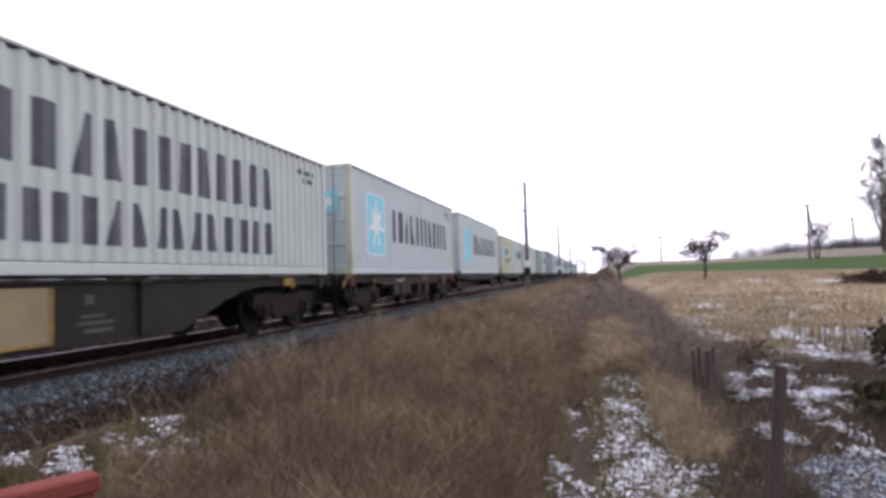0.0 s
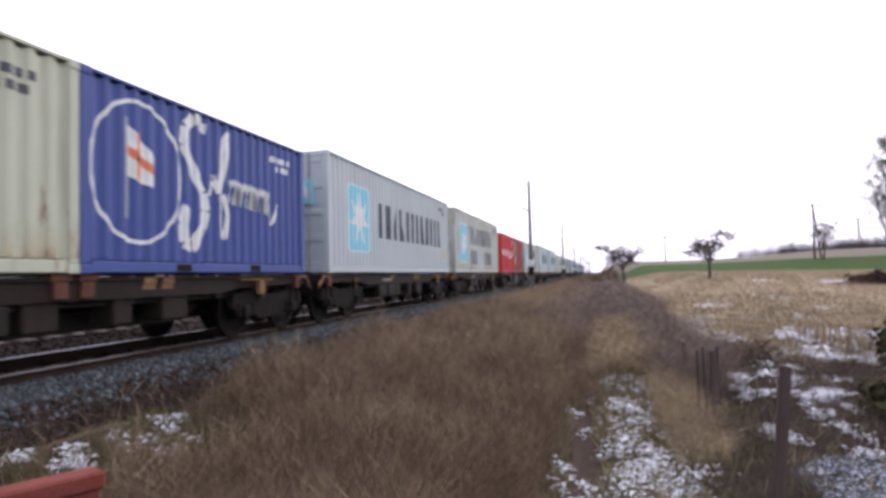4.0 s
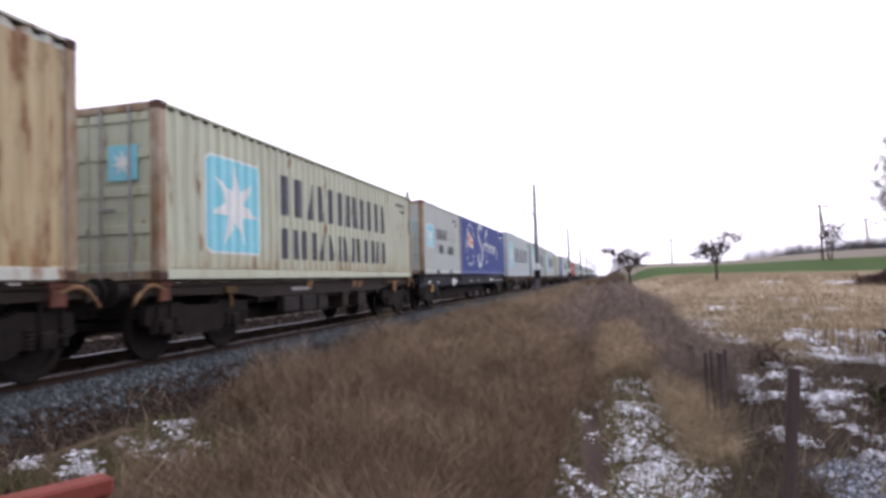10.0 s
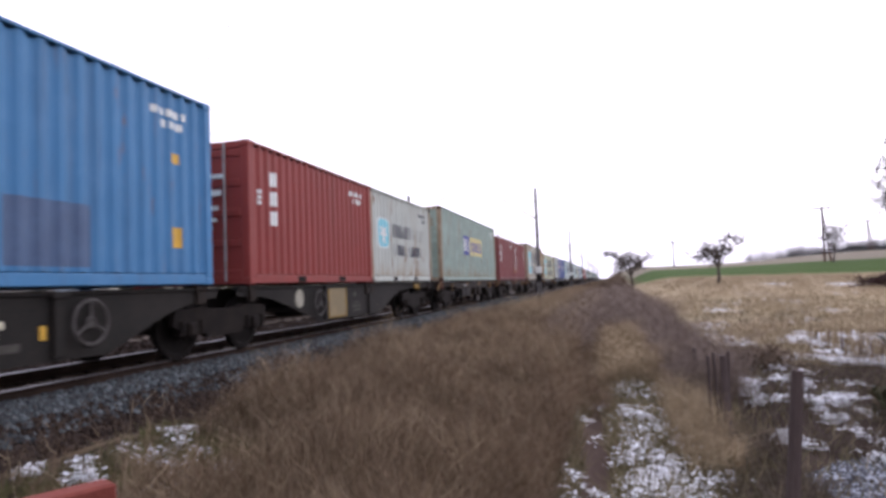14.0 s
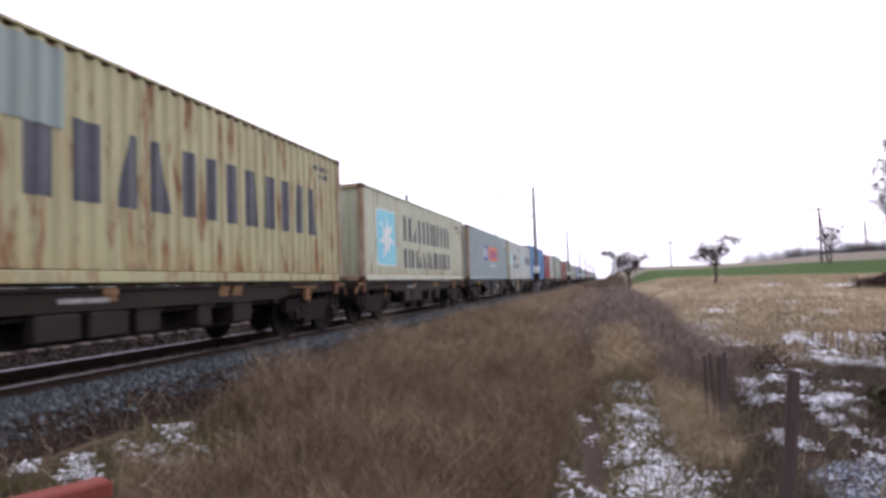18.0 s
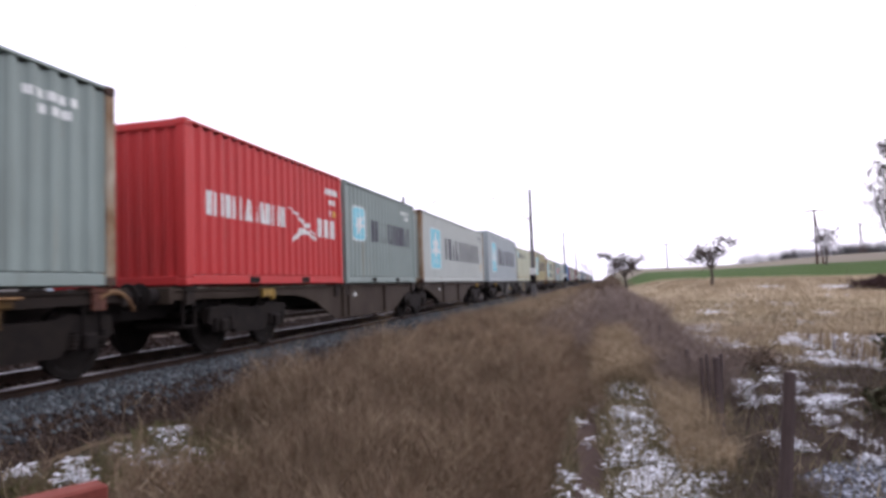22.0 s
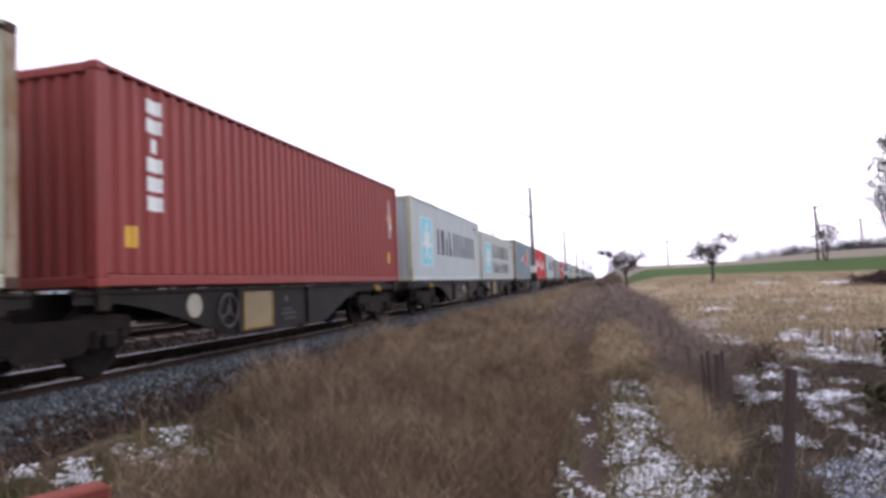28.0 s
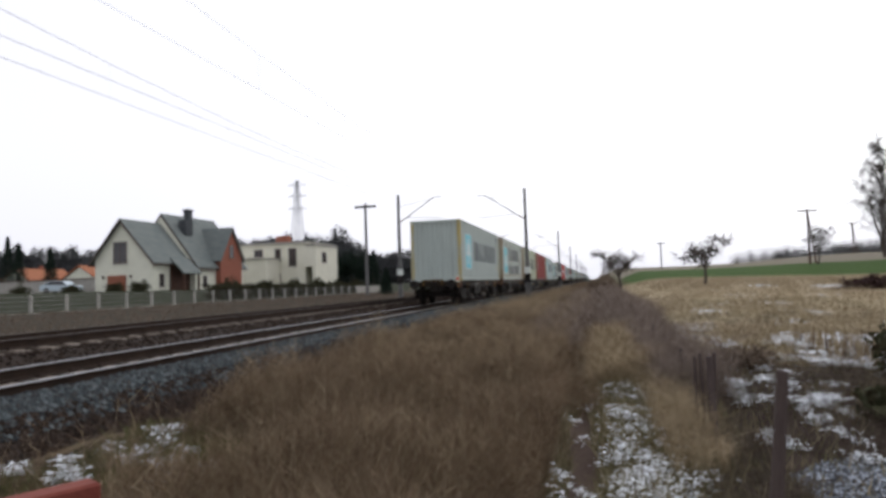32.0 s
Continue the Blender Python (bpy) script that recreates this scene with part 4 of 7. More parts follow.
            link("logo_mark", cached("lmark", lambda: G().prism([(-0.13, 0.02), (-0.03, 0.02), (-0.03, -0.12), (0.05, -0.12), (0.05, -0.02), (0.13, -0.02), (0.13, 0.06), (0.03, 0.06), (0.03, 0.14), (-0.05, 0.14), (-0.05, 0.10), (-0.13, 0.10)], 1.101, 1.107).mesh("logo_mark", CREAMW)), root, m=pose(0, 2.4, 0.72))
            link("yellow_mark", cached("ymark", lambda: G().box(1.101, 1.108, -0.04, 0.04, 0.54, 0.70).mesh("yellow_mark", AMBER)), root, m=pose(0, 3.02, 0))
    elif style == "navy":
        for y, w, z_, h_ in ((half - 3.9, 0.95, 0.90, 0.11), (half - 2.5, 0.4, 0.93, 0.05), (half - 2.5, 0.3, 0.85, 0.04), (half - 1.5, 0.35, 0.93, 0.07), (half - 0.75, 0.4, 0.92, 0.06),
                             (half - 0.75, 0.3, 0.84, 0.04), (1.2, 0.35, 0.92, 0.05), (-0.6, 0.5, 0.9, 0.05), (-half + 5.2, 0.8, 0.90, 0.1), (-half + 2.4, 0.4, 0.92, 0.05), (-half + 1.1, 0.35, 0.92, 0.06)):
            n_ = max(2, round(w / 0.12))
            for j in range(n_):
                link("text_bar", cached(("nbar", h_), lambda: G().box(1.101, 1.106, 0, 0.075, 0, h_).mesh("text_bar", WHITE)), root, m=pose(0, y - w / 2 + j * 0.115, z_))
        link("round_sign", cached("nround", lambda: G().lathe([(0, 0.1), (0.012, 0.1)], (0, 0, 0), "x", 18).mesh("round_sign", WHITE)), root, m=pose(1.102, half - 4.65, 0.95))
        link("white_placard", cached("plac", lambda: G().box(1.101, 1.112, -0.16, 0.16, 0.78, 1.08).mesh("white_placard", WHITE)), root, m=pose(0, -half + 4.9, 0))
        link("yellow_handle", cached("yhan", lambda: G().box(1.10, 1.15, -0.035, 0.035, 0.62, 0.84, 0.012).box(1.10, 1.15, -0.08, 0.08, 0.60, 0.66, 0.012).box(1.10, 1.15, -0.06, 0.06, 0.80, 0.86, 0.012).mesh("yellow_handle", AMBER)), root, m=pose(0, -half + 1.3, 0))
    else:
        for y, w in ((-0.4, 0.5), (0.9, 0.35), (2.0, 0.6)):
            link("brake_box", cached(("bbox", w), lambda: G().box(0.7, 1.06, -w / 2, w / 2, 0.45, 0.80, 0.02).mesh("brake_box", WAGONB)), root, m=pose(0, y, 0))
        link("brake_pipe", cached(("pipe", round(half, 2)), lambda: G().tube((0.95, -half + 2.6, 0.74), (0.95, half - 2.6, 0.74), 0.03, n=6).mesh("brake_pipe", STEEL)), root)
        for y in (-half + 1.9, half - 1.6):
            link("yellow_fitting", cached("yfit", lambda: G().box(1.10, 1.15, -0.18, 0.18, 0.90, 1.02, 0.015).box(1.10, 1.14, -0.04, 0.04, 0.68, 0.9, 0.01).mesh("yellow_fitting", YELS)), root, m=pose(0, y, 0))
        for y in (1.35, 1.75, -1.2):
            link("ochre_stripe", cached("ostr", lambda: G().box(1.1305, 1.134, -0.13, 0.13, 0.99, 1.075).box(1.101, 1.106, -0.13, 0.13, 0.91, 1.03).mesh("ochre_stripe", OCHRE)), root, m=pose(0, y, 0))
        link("valve_cover", cached("vcov", lambda: G().box(1.10, 1.2, -0.55, 0.55, 1.0, 1.03, 0.008).box(1.10, 1.19, 0.05, 0.25, 0.74, 1.0, 0.015).mesh("valve_cover", OCHRE)), root, "ochre cover over a valve", pose(0, 4.2, 0))
        # near-black steel on olive-brown boxes carries the shade under the wagon
        for y in (-2.0, -1.2):
            link("side_box", cached("sbox", lambda: G().box(0.95, 1.12, -0.34, 0.34, 0.46, 0.78, 0.02).mesh("side_box", STEEL)), root, "near-black equipment box", pose(0, y, 0))
        link("text_bar", cached("fbar", lambda: G().box(1.102, 1.107, -0.4, 0.4, 0.90, 0.96).mesh("text_bar", GALV)), root, m=pose(0, -1.6, 0))
    if last:
        link("tail_plate", G().box(1.0, 1.17, -0.02, 0.0, 1.06, 1.34, 0.004).mesh("tail_plate", CREAMW), root, "white tail plate with red spot", pose(0, -half - 0.3, 0))
        link("tail_spot", G().lathe([(0, 0.07), (0.008, 0.07)], (1.085, -0.03, 1.2), "y", 14).mesh("tail_spot", REDP), root, "", pose(0, -half - 0.3, 0))
        link("end_platform_rail", G().box(-0.6, 0.4, -0.04, 0.0, 1.12, 1.2, 0.01).box(-0.6, -0.5, -0.04, 0.0, 0.9, 1.2, 0.01).box(0.3, 0.4, -0.04, 0.0, 0.9, 1.2, 0.01).mesh("end_platform_rail", YELS), root, "yellow end rail", pose(0, -half - 0.32, 0))
    return root


def torus(r, t, n=22, k=6):
    b = bmesh.new()
    rows = []
    for i in range(n):
        a = 2 * math.pi * i / n
        rows.append([b.verts.new((t * math.sin(2 * math.pi * j / k), (r + t * math.cos(2 * math.pi * j / k)) * math.cos(a), (r + t * math.cos(2 * math.pi * j / k)) * math.sin(a))) for j in range(k)])
    for i in range(n):
        for j in range(k):
            b.faces.new([rows[i][j], rows[(i + 1) % n][j], rows[(i + 1) % n][(j + 1) % k], rows[i][(j + 1) % k]])
    return b


MOVERS = []


def build_train():
    size = {40: 12.192, 20: 6.058}
    spans, s_lead = [], {}
    y = 27.68 + 1.5
    ahead = []
    i = 0
    while i < len(AHEAD):
        f, hi, tone, st = AHEAD[i]
        group = [AHEAD[i]] if f == 40 else AHEAD[i:i + 2]
        y0 = y
        for f, hi, tone, st in reversed(group) if len(group) > 1 else group:
            y += size[f]
            ahead.append((y, f, hi, tone, st))
            y += 0.12 if len(group) > 1 else 0
        spans.append((y0, y, "flat", [y0 + 0.2, y - 0.2], True))
        y += 1.5
        i += len(group)
    for fy, f, hi, tone, st in ahead:
        MOVERS.append(container(fy, f, hi, tone, st, 0, "own", "far corrugated steel container ahead in the train", 0, lite=True))
    over = ""
    for k, (fy, f, hi, tone, st, dr, po, wg, lab) in enumerate(TRAIN):
        over = wg or over
        MOVERS.append(container(fy, f, hi, tone, st, dr, po, lab, k, deck=NAVY_UP if over == "navy" else 0.0))
        lo = fy - size[f]
        if wg:
            spans.append([lo, fy, wg, [lo + 0.2, fy - 0.2], False])
        else:
            s = spans[-1]
            s[0] = lo
            s[3] += [lo + 0.2, fy - 0.2]
    spans.sort(key=lambda s: -s[0])
    lead = False
    for s in spans:
        lead = s[2].startswith("belly") and not lead
        s_lead[s[0]] = lead
    spans.sort(key=lambda s: s[0])
    for k, (lo, hi, wg, cells, lite) in enumerate(spans):
        e0 = (lo - spans[k - 1][1]) / 2 if k else 0.72
        e1 = (spans[k + 1][0] - hi) / 2 if k + 1 < len(spans) else 0.72
        MOVERS.append(wagon(wg, lo, hi, (e0, e1), cells, last=(k == 0), lite=lite, lead=s_lead[lo]))


build_train()

# ================= ground =================


def sstep(a, b, x):
    t = np.clip((x - a) / (b - a), 0, 1)
    return t * t * (3 - 2 * t)


def ground_z(x, y):
    """Height of the ground sheet; works on arrays."""
    x, y = np.asarray(x, float), np.asarray(y, float)
    lump = 0.05 * np.sin(1.9 * x + 0.7 * y) * np.sin(1.3 * y - 0.4 * x) + 0.035 * np.sin(4.1 * x + 1.1) * np.sin(3.7 * y)
    far = [10, 60, 104, 136, 200, 240, 300]
    flat = np.interp(y, far, [-0.95, -0.45, 0.6, 2.2, 3.7, 4.4, 5.2])
    hill = np.interp(y, far, [-0.95, -0.6, 0.25, 2.85, 5.9, 7.0, 7.6])
    meadow = flat + (hill - flat) * sstep(0.12, 0.38, x / np.maximum(y, 20.0))
    mid = np.interp(x, [-5.4, -4.6, -3.6, -2.4, -1.0, 3.0], [-0.40, -0.44, -0.54, -0.68, -0.82, -0.86])
    bank = -1.0 + 0.0 * x
    left = -0.35 + 0.45 * sstep(-18, -32, x) + 1.15 * sstep(-31, -46, x) + 0.02 * np.clip(-x - 60, 0, 200)
    w = sstep(0.6, 3.5 + 0.16 * np.clip(y, 0, 40), x)
    z = mid + lump + (meadow - mid) * w
    z = z - 0.16 * np.exp(-((x + 0.25) / 0.22) ** 2)
    b = sstep(-5.1, -5.6, x)
    z = z * (1 - b) + bank * b
    c = sstep(-13.6, -15.6, x)
    return z * (1 - c) + (left + 0.6 * lump) * c


def ground_material():
    k = Nodes("ground_soil_and_grass")
    v = k.coords(shift=False)
    n1, n2, n3 = k.noise(v, 0.35, 6), k.noise(v, 2.5, 6), k.noise(v, 22, 4)
    tan = k.mix(k.ramp(n2, 0.35, 0.68), (0.115, 0.084, 0.046), (0.06, 0.046, 0.03))
    c = k.mix(k.ramp(n1, 0.5, 0.62), tan, (0.055, 0.055, 0.026))
    c = k.mix(k.ramp(n3, 0.5, 0.75, 0.6), c, (0.03, 0.023, 0.017))
    geo = k.n("ShaderNodeNewGeometry")
    sep = k.n("ShaderNodeSeparateXYZ")
    k.l(geo.outputs["Position"], sep.inputs[0])
    # sown green field behind the meadow, pale stubble further up
    edge = k.n("ShaderNodeMath")
    edge.operation = "MULTIPLY_ADD"
    edge.inputs[1].default_value = 12.0
    k.l(k.noise(v, 0.08, 2), edge.inputs[0])
    k.l(sep.outputs["Y"], edge.inputs[2])
    green = k.mix(k.ramp(n2, 0.3, 0.7), (0.034, 0.066, 0.014), (0.048, 0.08, 0.02))
    right = k.ramp(sep.outputs["X"], 4.0, 6.0)
    m1 = k.n("ShaderNodeMath")
    m1.operation = "MULTIPLY"
    k.l(k.ramp(edge.outputs[0], 109, 112), m1.inputs[0])
    k.l(right, m1.inputs[1])
    c = k.mix(m1.outputs[0], c, green)
    m2 = k.n("ShaderNodeMath")
    m2.operation = "MULTIPLY"
    k.l(k.ramp(edge.outputs[0], 142, 145), m2.inputs[0])
    k.l(right, m2.inputs[1])
    c = k.mix(m2.outputs[0], c, (0.17, 0.15, 0.115))
    # wet bare soil round the hollow, bleached grass across the meadow
    def both(a, b):
        m = k.n("ShaderNodeMath")
        m.operation = "MULTIPLY"
        k.l(a, m.inputs[0])
        k.l(b, m.inputs[1])
        return m.outputs[0]
    bleach = both(both(k.ramp(sep.outputs["Y"], 15, 24), k.ramp(sep.outputs["X"], 1.8, 3.2)), k.ramp(sep.outputs["Y"], 108, 102))
    c = k.mix(both(bleach, k.ramp(n2, 0.25, 0.6, 0.85)), c, (0.40, 0.325, 0.21))
    brown = both(bleach, k.ramp(k.noise(v, 0.22, 5), 0.54, 0.64, 0.6))
    c = k.mix(brown, c, (0.12, 0.085, 0.06))
    verge = k.ramp(sep.outputs["X"], -14.0, -16.0, 0.9)
    c = k.mix(verge, c, (0.045, 0.038, 0.029))
    lawn = k.ramp(sep.outputs["X"], -30.0, -31.5)
    c = k.mix(both(lawn, k.ramp(n2, 0.2, 0.6)), c, (0.026, 0.034, 0.018))
    soil = both(both(k.ramp(sep.outputs["Y"], 6.5, 7.5), k.ramp(sep.outputs["Y"], 16, 13)), both(k.ramp(sep.outputs["X"], 1.3, 1.8), k.ramp(n2, 0.32, 0.42)))
    c = k.mix(soil, c, (0.03, 0.021, 0.016))
    # plain brown strip along the ditch groove
    ditch_strip = both(both(k.ramp(sep.outputs["X"], -0.44, -0.34), k.ramp(sep.outputs["X"], -0.02, -0.12)), k.ramp(sep.outputs["Y"], 34, 28))
    c = k.mix(ditch_strip, c, (0.08, 0.058, 0.048))
    bare = both(both(k.ramp(sep.outputs["X"], 0.72, 0.95), k.ramp(sep.outputs["Y"], 9.5, 8.0)), both(k.ramp(sep.outputs["Y"], 3.0, 3.6), k.ramp(n2, 0.25, 0.4, 0.9)))
    c = k.mix(bare, c, (0.036, 0.025, 0.02))
    k.bump(n3, 0.5, 0.03)
    return k.done(c, 0.95, 0.0, 0.05)


def grid_mesh(name, xs, ys, fz, mat):
    X, Y = np.meshgrid(xs, ys, indexing="ij")
    co = np.stack([X, Y, fz(X, Y)], 2).reshape(-1, 3)
    n, m = len(xs), len(ys)
    i = (np.arange(n - 1)[:, None] * m + np.arange(m - 1)[None]).ravel()
    return raw(name, co, np.stack([i, i + m, i + m + 1, i + 1], 1), mat, True)


def bands(*rows):
    out = []
    for a, b, s in rows:
        out.append(np.arange(a, b, s))
    return np.concatenate(out + [[rows[-1][1]]])


GROUND = ground_material()
gx = bands((-2500, -300, 220), (-300, -60, 20), (-60, -16, 1.5), (-16, -4, 0.4), (-4, 6, 0.2), (6, 20, 0.8), (20, 80, 5), (80, 400, 40), (400, 2500, 220))
gy = bands((-200, -10, 20), (-10, 0, 1.5), (0, 25, 0.25), (25, 60, 1.0), (60, 200, 4), (200, 320, 10), (320, 400, 20), (400, 3600, 320))
tagged(new("ground", grid_mesh("ground", gx, gy, ground_z, GROUND)), "winter ground of brown grass, soil and a green field", "ground", kind="structure")

# ================= tracks =================
BALLAST = islands("ballast_stone", [(0.036, 0.043, 0.046), (0.07, 0.083, 0.086), (0.024, 0.027, 0.029), (0.046, 0.044, 0.041), (0.125, 0.142, 0.146), (0.03, 0.033, 0.035)])
BEDR = surface("rust_dusted_ballast", (0.032, 0.022, 0.017), (0.024, 0.018, 0.014), 3, 0.95, bump=0.8, fine=24, c3=(0.05, 0.038, 0.03))


def bed():
    prof = [(-15.1, -0.75), (-13.6, TRACK2_Z - 0.24), (-9.7, TRACK2_Z - 0.24), (-9.1, -0.24), (-6.63, -0.24), (-6.6, -0.15), (-5.75, -0.15), (-5.3, -0.3), (-4.6, -0.52), (-4.6, -1.1), (-15.1, -1.1)]
    g = G()
    ys = [-40, 0, 8, 16, 30, 60, 120, 300, 1500]
    for a, b in zip(ys, ys[1:]):
        g.prism(prof, a, b, "y")
    return g.mesh("ballast_bed", BEDR)


ballast = tagged(new("ballast_bed", bed()), "grey stone ballast bed of a two-track railway", "track bed", kind="structure")


def stones(name, x0, x1, y0, y1, n, zf, size, seed, parent, mat=BALLAST, label="loose grey ballast stones"):
    rng = np.random.default_rng(seed)
    oc = np.array([(1, 0, 0), (0, 1, 0), (-1, 0, 0), (0, -1, 0), (0.1, 0, 0.8), (0, 0.1, -0.8)]) + rng.normal(0, 0.12, (6, 3))
    tr = np.array([(0, 1, 4), (1, 2, 4), (2, 3, 4), (3, 0, 4), (1, 0, 5), (2, 1, 5), (3, 2, 5), (0, 3, 5)])
    x, y = rng.uniform(x0, x1, n), y0 + (y1 - y0) * rng.random(n) ** 1.6
    s = size * rng.uniform(0.6, 1.5, (n, 3)) * (1 + (y / 30))[:, None]
    co, t = sow(oc, tr, np.stack([x, y, zf(x) + 0.3 * s[:, 2]], 1), rng.uniform(0, 6.3, n), s)
    ob = link(name, raw(name, co, t, mat), parent)
    return tagged(ob, label, kind="stuff")


def shoulder_z(x):
    return np.interp(x, [-15.1, -13.6, -9.7, -9.1, -6.63, -6.6, -5.75, -5.3, -4.6], [-0.75, TRACK2_Z - 0.24, TRACK2_Z - 0.24, -0.24, -0.24, -0.15, -0.15, -0.3, -0.52])


stones("ballast_stone", -6.45, -5.62, 3, 45, 14000, shoulder_z, 0.043, 3, ballast)
stones("ballast_stone", -5.66, -5.2, 3, 45, 2600, shoulder_z, 0.034, 33, ballast)
BROWNST = islands("soil_brown_stone", [(0.028, 0.019, 0.014), (0.016, 0.011, 0.009), (0.048, 0.033, 0.024), (0.034, 0.027, 0.023)])
stones("soil_stone", -5.68, -4.25, 3, 26, 21000, lambda x: np.where(x < -4.6, shoulder_z(x), ground_z(x, 5.0)), 0.03, 8, ballast, BROWNST, "dark brown stones at the ballast foot")
stones("soil_stone", -10.4, -8.2, 5, 45, 6000, shoulder_z, 0.028, 9, ballast, BROWNST, "rust-brown stones between the tracks")
stones("soil_stone", -8.0, -6.65, 4, 40, 5000, shoulder_z, 0.026, 10, ballast, BROWNST, "rust-brown stones between the rails")
stones("ballast_stone", -13.9, -12.4, 5, 50, 5000, shoulder_z, 0.030, 4, ballast)

RAIL_PROF = [(-0.075, -0.172), (0.075, -0.172), (0.075, -0.16), (0.012, -0.14), (0.009, -0.05), (0.036, -0.035), (0.036, -0.006), (-0.036, -0.006), (-0.036, -0.035), (-0.009, -0.05), (-0.012, -0.14), (-0.075, -0.16)]


RAILDULL = surface("dull_rail_head", (0.07, 0.055, 0.045), (0.1, 0.08, 0.07), 2, 0.6, 0.4, bump=0.05, stretch=(1, 0.1, 1))


def track(cx, z, head=RAILTOP, tell="polished running surface"):
    for s in (-0.7535, 0.7535):
        g, h = G(), G()
        g.prism(RAIL_PROF, -60, 1500, "y")
        h.prism([(-0.034, -0.0055), (0.034, -0.0055), (0.034, -0.003), (0.028, 0.0), (-0.028, 0.0), (-0.034, -0.003)], -60, 1500, "y")
        r = tagged(new("rail", g.mesh("rail", RAILSIDE)), "rusty steel rail with a polished head", "rail", "rails", "structure")
        r.matrix_basis = pose(cx + s, 0, z)
        part("rail_head", h, head, r, tell)
    prof = [(-1.25, -0.36), (1.25, -0.36), (1.25, -0.20), (0.95, -0.176), (0.55, -0.176), (0.3, -0.21), (-0.3, -0.21), (-0.55, -0.176), (-0.95, -0.176), (-1.25, -0.20)]
    me = G().prism(prof, -0.13, 0.13, "y").mesh("sleeper", SLEEPER)
    fast = G()
    for s in (-0.7535, 0.7535):
        for d in (-0.11, 0.11):
            fast.box(s + d - 0.05, s + d + 0.05, -0.06, 0.06, -0.177, -0.14, 0.01)
    fm = fast.mesh("rail_fastening", RAILSIDE)
    for i in range(150):
        ob = link("sleeper", me, ballast, m=pose(cx, 3 + i * 0.6, z))
        if i < 60:
            link("rail_fastening", fm, ob)
    g = G()
    for i in range(300):
        y = 93 + i * 0.6
        g.box(cx - 1.25, cx + 1.25, y - 0.13, y + 0.13, z - 0.3, z - 0.18)
    tagged(part("far_sleepers", g, SLEEPER, ballast), "far concrete sleepers", kind="stuff")


track(TRACK_X, 0.0)
track(TRACK2_X, TRACK2_Z, RAILDULL, "dull brown running surface")

# ================= overhead line =================


def mast(x, y, z0, side, top):
    """A catenary mast; side +1: its arm reaches to +x."""
    root = empty("catenary_mast", pose(x, y, z0))
    tagged(root, "grey steel overhead-line mast with a slanted arm", "catenary mast", "masts along the track")
    h = top - z0
    part("foundation", G().box(-0.32, 0.32, -0.32, 0.32, -0.35, 0.14, 0.04), CONC, root, "grey concrete foot")
    g = G()
    for sx in (-1, 1):
        g.add([(sx * 0.11 - 0.035, -0.09, 0), (sx * 0.11 + 0.035, -0.09, 0), (sx * 0.11 + 0.035, 0.09, 0), (sx * 0.11 - 0.035, 0.09, 0),
               (sx * 0.055 - 0.03, -0.08, h), (sx * 0.055 + 0.03, -0.08, h), (sx * 0.055 + 0.03, 0.08, h), (sx * 0.055 - 0.03, 0.08, h)],
              [(0, 1, 2, 3), (4, 5, 6, 7), (0, 1, 5, 4), (1, 2, 6, 5), (2, 3, 7, 6), (3, 0, 4, 7)])
    part("mast_post", g, MAST, root)
    part("web_plate", G().prism([(-0.08, 0.15), (0.08, 0.15), (0.03, h - 0.05), (-0.03, h - 0.05)], -0.06, 0.06, "y"), MAST, root)
    part("white_band", G().box(-0.19, 0.19, -0.13, 0.13, 1.95, 2.4, 0.01), WHITE, root, "white painted band")
    part("black_band", G().box(-0.195, 0.195, -0.135, 0.135, 1.35, 1.95, 0.01), STEEL, root, "black painted band")
    s = side
    part("arm", G().tube((s * 0.1, 0, h - 2.1), (s * 2.75, 0, h - 0.35), 0.035, n=8).tube((s * 2.75, 0, h - 0.35), (s * 3.35, 0, h - 0.35), 0.03, n=8), MAST, root, "slanted tube arm")
    part("stay", G().tube((s * 0.1, 0, h - 0.9), (s * 2.6, 0, h - 0.45), 0.014, n=6), MAST, root)
    part("steady_arm", G().tube((s * 0.6, 0, h - 1.75), (s * 3.3, 0, h - 1.9), 0.02, n=6), MAST, root)
    part("insulator", G().lathe([(i * 0.05, 0.03 if i % 2 else 0.07) for i in range(9)], (0, 0, 0), "x", 10), RUSTP, root, "brown ribbed insulator", m=pose(s * 0.15, 0, h - 2.06, 0, -33 if s > 0 else 213, 0))
    return root


for i in range(9):
    y = 43.7 + i * 40.8
    mast(-4.45, y, -0.45, -1, 7.35)
    mast(-14.1, y + 2.0, -0.25, 1, 7.75)


